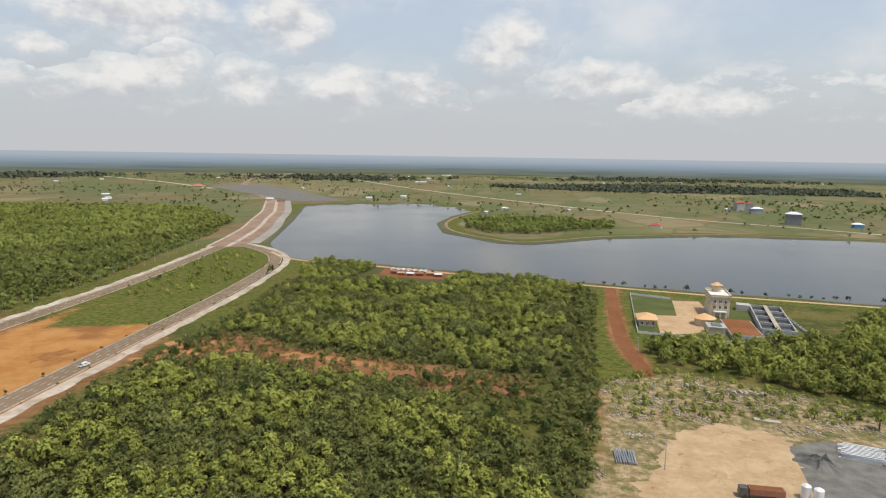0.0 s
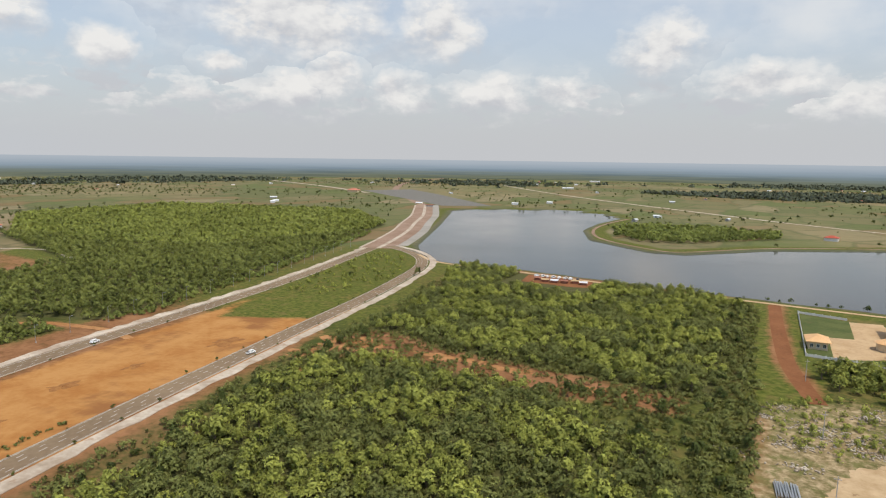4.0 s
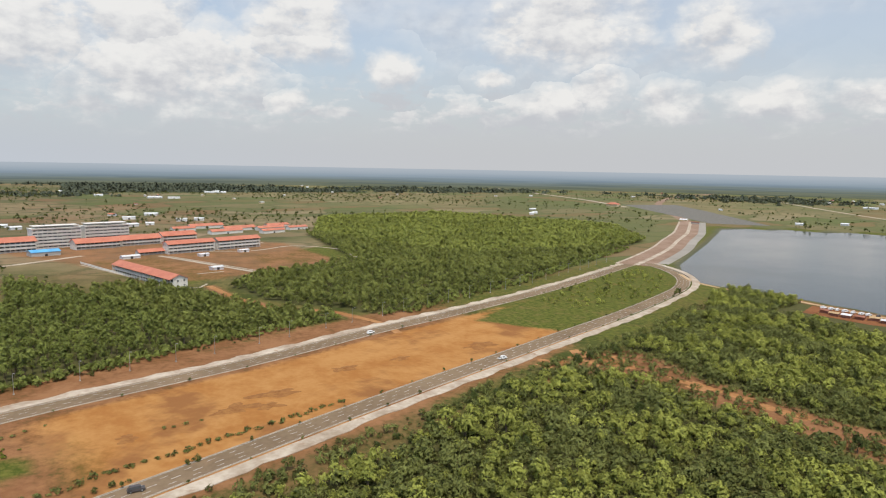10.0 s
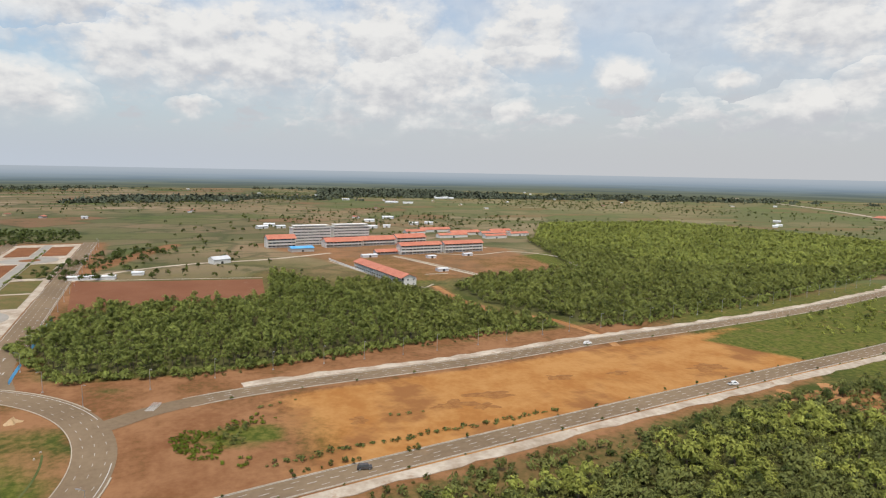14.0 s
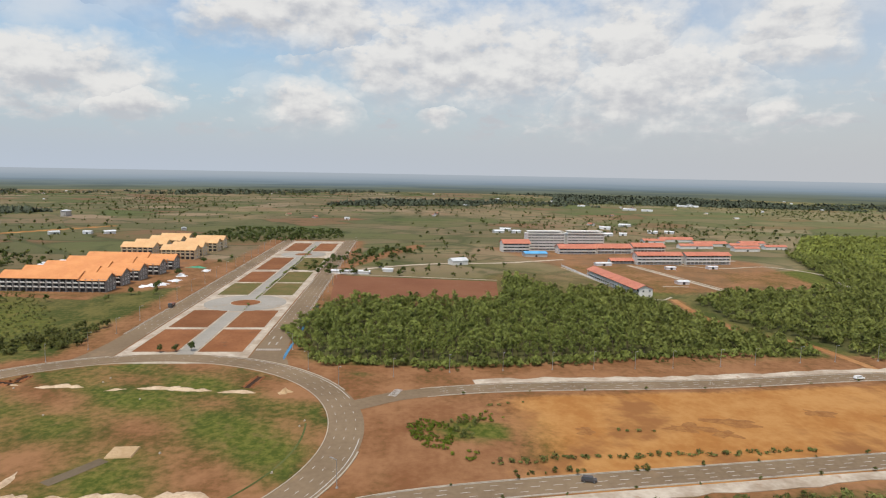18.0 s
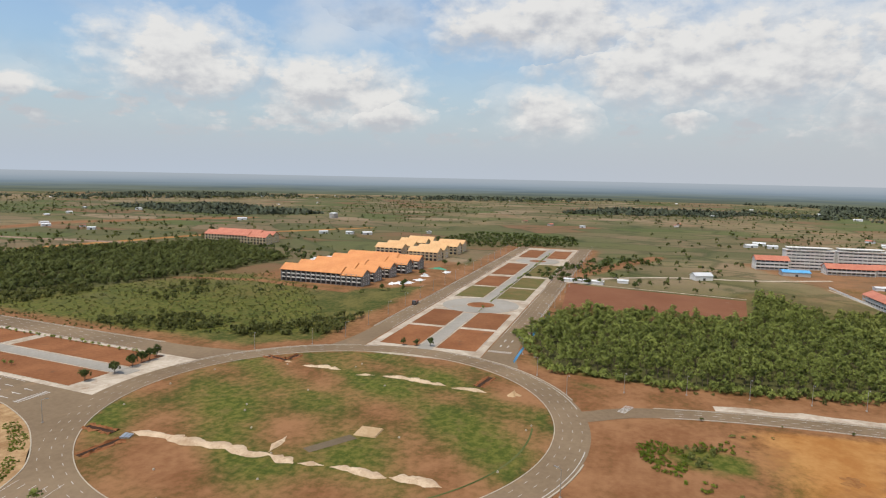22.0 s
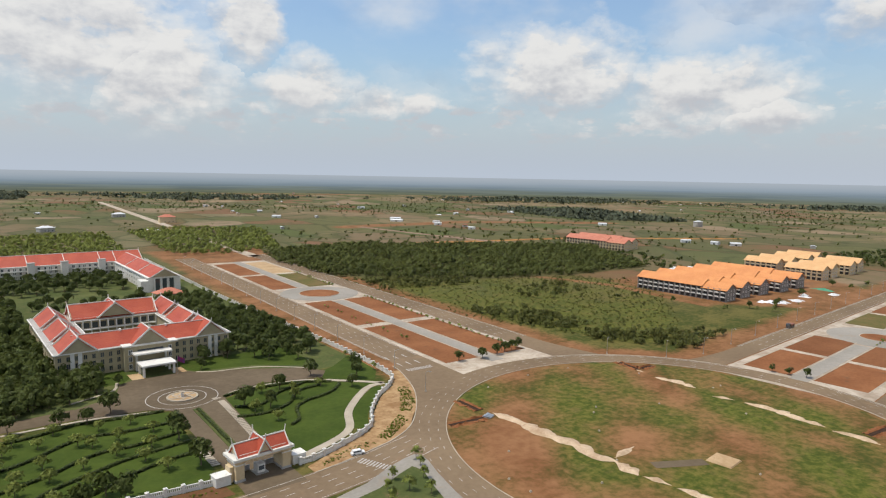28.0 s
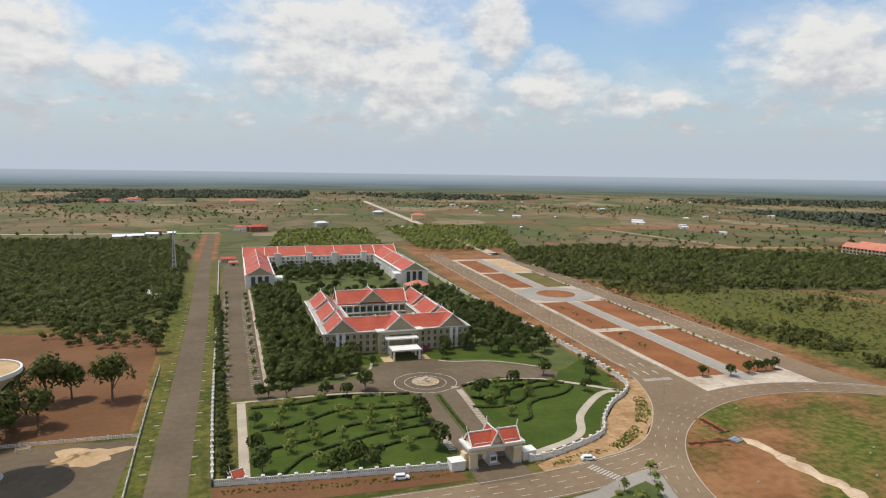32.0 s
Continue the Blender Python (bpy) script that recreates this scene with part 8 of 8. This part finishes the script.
    part("floor", box(-8.5, 8.5, -30, 30, 0, 0.8), "concrete", q)
    for x in (-8.5, -0.3, 8.0):
        part("wall", box(x, x + 0.6, -30, 30, 0.8, 3.2), "concrete", q)
    for k in range(5):
        part("cross_wall", box(-8.5, 8.5, -30 + 14.85 * k, -29.4 + 14.85 * k, 0.8, 3.2), "concrete", q)
    part("water_sheet", box(-7.9, 8.0, -29.4, 29.4, 1.6, 1.9), "water", q)
    part("walkway", box(-1.2, 1.0, -30, 30, 3.2, 3.4), "kerb", q)
    part("inlet_house", box(-16, -8.5, 24, 31, 0, 3.6), "concrete", q)


make_works()

# ---- builders' yard ----
def make_yard():
    pipes = thing("pipe_stack", "stack of grey steel pipes on the ground", "pipes", (11, 193, 0), 95)
    r = random.Random(9)
    for k in range(26):
        bm = tube(0, 0, -4.5, 4.5, 0.16, 0.16, sides=8)
        bmesh.ops.rotate(bm, verts=bm.verts, matrix=Matrix.Rotation(math.pi / 2, 3, "Y"))
        ob = part("pipe", bm, "steel", pipes)
        ob.location = (r.uniform(-0.6, 0.6), -3.0 + 0.24 * k, 0.18 + 0.3 * (k % 3))
        ob.rotation_euler = (0, 0, r.uniform(-0.05, 0.05))
    beams = thing("column_stack", "stack of pale concrete poles in layers", "concrete poles", (82, 213.5, 0), -12)
    for lvl in range(4):
        for k in range(9):
            ob = piece("pole", kit("pole:conc", lambda: box(-5.6, 5.6, -0.2, 0.2, 0, 0.36), "white"), beams, (r.uniform(-0.9, 0.9), -4.2 + 1.05 * k, 0.5 * lvl), r.uniform(-0.03, 0.03))
    mound("gravel_heap", "gravel", 67.5, 203, 8, 5.0, 2.8, 401, "dark grey gravel heap in the yard", "gravel heap", -35)
    setting("yard_floor", flat([(60, 178), (62, 215), (74, 222), (100, 222), (110, 195), (100, 172)], 0.06), "gravel", "grey gravel floor of the yard", "yard")
    yard_line = spline([(14, 172), (20, 190), (27, 213), (40, 226), (56, 224), (64, 212), (62, 196), (66, 180), (60, 160), (30, 160)], 0.8, True)
    torn = np.random.RandomState(8)
    fray = np.convolve(torn.normal(size=len(yard_line)), np.ones(5) / 5, "same") * 1.6 + np.convolve(torn.normal(size=len(yard_line)), np.ones(14) / 14, "same") * 4.0
    yard_line = yard_line + normals_of(yard_line) * fray[:, None]
    setting("yard_sand", flat(yard_line, 0.055), "yard_sand", "pale yellow sand floor of the yard", "yard")
    for k, (x, y, rx, ry, h) in enumerate(((44, 219, 7, 4.5, 0.6), (47, 202, 13, 7, 0.5), (36, 186, 8, 5, 0.4))):
        mound("sand_spread", "yard_sand", x, y, rx, ry, h, 410 + k, "low spread of pale yellow sand", "sand")
    tr = thing("dump_truck", "old dump truck with a rusty brown load bed", "truck", (47, 178.5, 0), 4)
    part("load_bed", box(-4.5, 4.5, -1.3, 1.3, 1.2, 2.9), "rust", tr)
    part("bed_inside", box(-4.2, 4.2, -1.1, 1.1, 2.9, 2.93), "red_soil", tr)
    for k in range(5):
        part("rib", box(-4.4 + 2.1 * k, -4.2 + 2.1 * k, 1.3, 1.42, 1.2, 2.9), "rust", tr)
    part("cab", box(-7.0, -4.7, -1.25, 1.25, 0.7, 2.9, taper=0.12), "darkpaint", tr)
    part("windscreen", box(-7.02, -6.8, -0.9, 0.9, 1.7, 2.5), "glass", tr)
    part("chassis", box(-6.5, 4.3, -0.6, 0.6, 0.7, 1.2), "darkpaint", tr)

    def wheel():
        bm = tube(0, 0, -0.2, 0.2, 0.55, 0.55, sides=12)
        bmesh.ops.rotate(bm, verts=bm.verts, matrix=Matrix.Rotation(math.pi / 2, 3, "X"))
        return bm

    for x in (-5.6, 2.0, 3.4):
        for y in (-1.1, 1.1):
            piece("wheel", kit("wheel:truck", wheel, "black"), tr, (x, y, 0.55))
    for x, y in ((57.5, 181.5), (60.2, 180.0)):
        s = thing("silo", "short white cement silo with a domed top", "silo", (x, y, 0))
        part("barrel", tube(0, 0, 0, 3.6, 1.25, 1.25, sides=16), "tin", s)
        part("lid", tube(0, 0, 3.6, 4.1, 1.25, 0.4, sides=16), "tin", s)
    for x, y in ((22, 188), (22.3, 237), (20, 300)):
        p = thing("utility_pole", "slim grey concrete utility pole", "utility pole", (x, y, 0))
        part("shaft", tube(0, 0, 0, 9.5, 0.16, 0.1, sides=6), "concrete", p)
        part("cross_arm", box(-0.9, 0.9, -0.06, 0.06, 8.6, 8.75), "concrete", p)
    slab = thing("concrete_slab", "pale concrete slab lying in the grass", "slab", (60, 235, 0), -8)
    part("slab", box(-4.2, 4.2, -1.2, 1.2, 0.0, 0.4), "kerb", slab)
    # rubble: broken blocks and short pipes in heaps
    verts, faces, r2 = [], [], np.random.RandomState(12)
    for cx, cy, n, spread in ((4, 250, 60, 5), (14, 228, 90, 7), (39, 262, 60, 6), (57, 260, 110, 8), (37, 231, 70, 6), (70, 228, 70, 7), (84, 236, 80, 8), (100, 232, 60, 8), (2, 180, 40, 4), (22, 245, 120, 10), (48, 250, 90, 8), (30, 238, 90, 9), (62, 246, 80, 10), (92, 248, 90, 10), (10, 262, 50, 6), (-4, 214, 60, 5), (14, 210, 50, 5), (76, 262, 60, 8), (44, 272, 40, 6)):
        for _ in range(n):
            c = np.array((cx + r2.normal() * spread * 0.6, cy + r2.normal() * spread * 0.35, 0.2))
            s = r2.uniform(0.12, 0.5, 3)
            a = r2.uniform(0, 6.28)
            at = len(verts)
            for dx, dy, dz in ((-1, -1, -1), (1, -1, -1), (1, 1, -1), (-1, 1, -1), (-1, -1, 1), (1, -1, 1), (1, 1, 1), (-1, 1, 1)):
                x, y = dx * s[0] * r2.uniform(0.7, 1), dy * s[1] * r2.uniform(0.7, 1)
                verts.append(c + (x * math.cos(a) - y * math.sin(a), x * math.sin(a) + y * math.cos(a), dz * s[2] * 0.5))
            for f in ((3, 2, 1, 0), (4, 5, 6, 7), (0, 1, 5, 4), (1, 2, 6, 5), (2, 3, 7, 6), (3, 0, 4, 7)):
                faces.append([at + i for i in f])
    M["rubble"] = surface("broken_stone", (0.22, 0.17, 0.12), (0.50, 0.44, 0.36), 0.15, 0.8, 0.95)
    tagged(from_arrays("rubble", np.array(verts), np.array(faces), [M["rubble"]]), "broken concrete and stone rubble in the weeds", "rubble", kind="stuff")
    for k, (x, y) in enumerate(((54, 259), (56, 261), (58, 259.5), (60, 261), (62, 259), (64, 260.5), (52, 261.5), (37, 263), (39, 262), (41, 264), (44, 256), (47, 255))):
        bm = ribbon(arc(0, 0, 0.85, 0, 360, 0.4), 0.12, -0.12, 1.2, 1.2)
        ob = link_mesh("drain_ring", bm, M["kerb"])
        ob.location, ob.rotation_euler = (x, y, 0.75), (math.pi / 2, 0, r.uniform(-0.6, 0.6))
        tagged(ob, "pale concrete drain ring lying in the weeds", "drain ring", "drain rings")


make_yard()

# ---- plot by the straight road ----
def make_plot():
    w = thing("water_tower", "pale concrete water tower with a bowl-shaped tank", "water tower", (72, -209, 0))
    part("shaft", tube(0, 0, 0, 24, 2.6, 2.2, sides=20), "concrete", w)
    part("tank", tube(0, 0, 23, 31.5, 3.2, 12.0, sides=36), "kerb", w)
    part("rim", ribbon(arc(0, 0, 12.0, 0, 360, 2), 0.25, -0.35, 32.6, 1.2), "white", w)
    part("tank_roof", tube(0, 0, 31.6, 32.2, 11.7, 11.5, sides=36), "sand", w, "dusty sand-coloured tank roof")
    part("foot", tube(0, 0, 0, 1.0, 6.0, 5.0, sides=20), "concrete", w)
    setting("bare_plot", flat([(36, -234), (38, -330), (40, -378), (140, -398), (200, -300), (180, -236)], 0.05), "plot_soil", "bare red-brown plot under shade trees", "plot")
    setting("tower_yard", flat([(34, -186), (33, -228), (60, -230), (110, -231), (110, -180)], 0.06), "old_asphalt", "grey asphalt yard round the water tower", "yard")
    mound("sand_mound", "sand", 47.5, -218, 10.5, 6.5, 1.0, 501, "broad low heap of yellow sand in the yard", "sand heap", 10)
    for pts in ([(120, -233.5), (74, -232), (52, -231.2), (32.5, -230)], [(30.5, -170), (31.2, -190), (32.5, -230), (33.5, -270), (34.2, -312)]):
        f = tagged(new("white_fence"), "white painted rail fence with posts", "fence")
        line = spline(pts, 4.0)
        for k in range(1, len(line)):
            p, q = line[k - 1], line[k]
            d = q - p

            def rails():
                bm = bmesh.new()
                n = float(np.linalg.norm(d)) / 2
                for z in (0.3, 0.75, 1.2):
                    add_box(bm, -n, n, -0.05, 0.05, z, z + 0.14)
                for j in range(7):
                    x = -n + 2 * n * (j + 0.5) / 7
                    add_box(bm, x - 0.07, x + 0.07, -0.04, 0.04, 0.1, 1.3)
                return bm

            piece("rails", kit(f"rails:{round(float(np.linalg.norm(d)), 1)}", rails, "white"), f, (*((p + q) / 2), 0), math.atan2(d[1], d[0]))
            piece("post", kit("post:rail", lambda: box(-0.14, 0.14, -0.14, 0.14, 0, 1.6), "white"), f, (*p, 0))
    cart = thing("goal_frame", "small white metal frame standing on the ground", "frame", (66, -228, 0), 5)
    bm = bmesh.new()
    for a, b in (((-2, 0, 0), (-2, 0, 1.3)), ((2, 0, 0), (2, 0, 1.3)), ((-2, 0, 1.3), (2, 0, 1.3)), ((-2, 1.2, 0), (-2, 1.2, 1.3)), ((2, 1.2, 0), (2, 1.2, 1.3)), ((-2, 1.2, 1.3), (2, 1.2, 1.3)), ((-2, 0, 1.3), (-2, 1.2, 1.3)), ((2, 0, 1.3), (2, 1.2, 1.3))):
        add_beam(bm, a, b, 0.12)
    part("frame", bm, "white", cart)
    # lattice mast
    m = thing("lattice_mast", "tall thin lattice radio mast", "mast", (49.4, -577, 0))
    for k in range(4):
        a, b = math.pi / 4 + k * math.pi / 2, math.pi / 4 + (k + 1) * math.pi / 2
        bm = bmesh.new()
        add_beam(bm, (2.6 * math.cos(a), 2.6 * math.sin(a), 0), (0.35 * math.cos(a), 0.35 * math.sin(a), 40), 0.28)
        part("leg", bm, "steel", m)
        bm = bmesh.new()
        for j in range(12):
            z0, z1 = 40 * j / 12, 40 * (j + 1) / 12
            r0, r1 = 2.6 - 2.25 * z0 / 40, 2.6 - 2.25 * z1 / 40
            add_beam(bm, (r0 * math.cos(a), r0 * math.sin(a), z0), (r1 * math.cos(b), r1 * math.sin(b), z1), 0.16)
            add_beam(bm, (r0 * math.cos(b), r0 * math.sin(b), z0), (r1 * math.cos(a), r1 * math.sin(a), z1), 0.16)
        part("bracing", bm, "steel", m)
    part("antenna", tube(0, 0, 40, 46, 0.12, 0.05, sides=6), "steel", m)
    shed(56, -482, 4, 18, 7, 2.8, "tin", "long white-roofed shed among dark trees", "tin")
    setting("cross_road", ribbon(spline([(320, -1002), (243, -995), (120, -986), (22, -978)], 30), 5, -5, 0.1), "footway", "pale cross road beyond the plantation", "road")
    for x, y, L, W, key in ((140, -921, 22, 10, "tin"), (122, -930, 14, 9, "tin"), (107, -948, 16, 9, "tin"), (102, -994, 18, 9, "rust"), (84, -960, 10, 8, "tin"), (8, -667, 14, 9, "red_tile"), (3, -640, 8, 6, "salmon_tile")):
        shed(x, y, rnd.uniform(-10, 10), L, W, 3.4, key, "low house beside the cross road", "concrete", "house", 0.2, "houses by the cross road")
    # small guard hut roof by the wall corner
    h = thing("guard_hut", "small hut with a red tiled roof at the wall corner", "hut", (1.2, -188.2, 0), 20)
    part("wall", box(-1.3, 1.3, -1.3, 1.3, 0, 2.3), "cream", h)
    gable_roof(h, -1.5, 1.5, -1.5, 1.5, 2.3, 3.6, "red_tile", "x", (True, True), "cream", trim=0.15, over=0.4)


make_plot()

shed(60, -494, 90, 17, 6, 3.2, "tin", "small white house with a pale tin roof among the trees", "white", "house", 0.14)

# ---- houses over the plain ----
def far_house(x, y, L, W, H, roof, wall_key, label, category="house"):
    h = thing("house", label, category, (x, y, 0), rnd.uniform(-20, 20), "houses on the plain")
    part("wall", box(-L / 2, L / 2, -W / 2, W / 2, 0, H), wall_key, h)
    hip_roof(h, -L / 2, L / 2, -W / 2, W / 2, H, H + W * 0.24, roof, 0.8)
    for k in range(3):
        part("window", box(-L / 2 + L * (k + 0.7) / 4 - 0.7, -L / 2 + L * (k + 0.7) / 4 + 0.7, W / 2, W / 2 + 0.05, 1.0, 2.4), "glass", h)


for x, y, L, W, H, roof, wl, label in ((-22, -1760, 70, 22, 12, "salmon_tile", "cream", "large cream villa with an orange roof"), (-333, -1187, 26, 18, 10, "salmon_tile", "cream", "cream villa with an orange roof"), (-32, -1000, 26, 14, 7, "red_tile", "rust", "red house with a red roof"),
                                       (-8, -1005, 20, 12, 6, "red_tile", "white", "white house with a red roof"), (271, -1980, 40, 24, 6, "red_tile", "white", "low hall with a faded red roof"), (330, -1900, 34, 22, 6, "red_tile", "white", "low hall with a faded red roof"),
                                       (-292, -1357, 22, 12, 6, "tin", "concrete", "grey house with a tin roof"), (72, 882, 14, 10, 4, "red_tile", "white", "small house with a pink-red roof by the lake"), (-970, 1415, 30, 18, 6, "salmon_tile", "cream", "cream house with an orange roof"),
                                       (239, 1238, 13, 13, 15, "red_tile", "concrete", "unfinished grey tower house"), (246, 1186, 10, 10, 17, "red_tile", "concrete", "unfinished grey tower house"), (256, 1180, 18, 12, 9, "tin", "concrete", "unfinished grey concrete house"), (267, 1006, 20, 14, 15, "tin", "greywall", "dark unfinished concrete house frame"),
                                       (343, 988, 14, 9, 5, "tin", "blue", "small blue house with a pale roof"), (-135, -1075, 20, 12, 6, "tin", "concrete", "grey house with a tin roof"), (-1186, -673, 16, 10, 10, "tin", "concrete", "grey concrete farm house")):
    far_house(x, y, L, W, H, roof, wl, label)
shed_rows = ((-999, 99, 24), (-1000, 126, 20), (-1102, 292, 26), (-1169, 346, 30), (-976, 262, 24), (-987, 290, 16), (-1030, 350, 22), (-1032, 378, 20), (-1734, 519, 40), (-1993, 782, 90), (-2071, 800, 80), (-1895, 430, 30), (-1743, 527, 50), (-1700, 560, 40), (-1037, 114, 24), (-1232, -167, 14),
             (-866, -509, 18), (-886, -445, 20), (-878, -470, 16), (-1032, -785, 24), (-751, -1087, 30), (-769, -975, 18), (-741, -935, 18), (-720, -1038, 34), (-734, -832, 16), (-1165, -1172, 20), (-912, -1482, 26), (-560, -1236, 24), (-571, -1691, 16), (-568, 2024, 50), (-657, 2748, 60))
for x, y, L in shed_rows:
    shed(x, y, math.degrees(math.atan2(y, x)) + 90 + rnd.uniform(-30, 30), L * 0.7, min(9, L * 0.4), 3.6, "tin", "low farm building with a pale tin roof", "tin", "farm building", 0.16, "farm buildings on the plain")
r_ = random.Random(31)
for k in range(115):
    a, q = r_.uniform(-0.7, 3.45), r_.uniform(950, 2900)
    x, y = -q * math.sin(a), q * math.cos(a)
    if reach(np.array([x]), np.array([y]), LAKE)[0] < 30 or reach(np.array([x]), np.array([y]), BASIN)[0] < 20:
        continue
    h = shed(x, y, r_.uniform(0, 180), r_.uniform(7, 14), r_.uniform(5, 8), 3.2, r_.choice(["tin", "tin", "tin", "rust", "salmon_tile", "tin"]), "small farmhouse on the plain", r_.choice(["tin", "concrete", "cream"]), "house", 0.2, "farmhouses on the plain")
setting("far_track", ribbon(spline([(-629, -599), (-602, -784), (-587, -959)], 30), 7, -7, 0.09), "dirt_road", "bare red-earth track on the plain", "track")
setting("far_track", ribbon(spline([(34, 1102), (140, 1019), (253, 961), (345, 903), (520, 800)], 30), 4, -4, 0.1), "footway", "pale road beyond the lake", "road")
setting("far_track", ribbon(spline([(34, 1102), (-120, 1260), (-330, 1480), (-590, 1800), (-1100, 2500)], 40), 5, -5, 0.1), "footway", "pale road beyond the lake", "road")
setting("far_track", ribbon(spline([(-600, 1110), (-760, 1330), (-1010, 1700), (-1250, 2250), (-1400, 3000)], 40), 10, -10, 0.1), "dirt_road", "broad earth road on the plain", "road")
setting("far_track", ribbon(spline([(-930, 1420), (-1400, 1750), (-2400, 2300)], 60), 8, -8, 0.1), "footway", "pale straight road on the plain", "road")

# drain covers on both verges of the straight road
covers = tagged(new("drain_covers"), "row of short white concrete drain covers along the verges", "drain cover", kind="structure")
for k in range(24):
    for l in (7.4, -6.6):
        y = -196 - 13.0 * k - (4 if l > 0 else 0)
        x = float(np.interp(-y, -ROAD_L[:, 1], ROAD_L[:, 0]))
        piece("cover", kit("cover:drain", lambda: box(-0.9, 0.9, -0.25, 0.25, 0, 0.16), "kerb"), covers, (x + l, y, 0.0), 0.05)
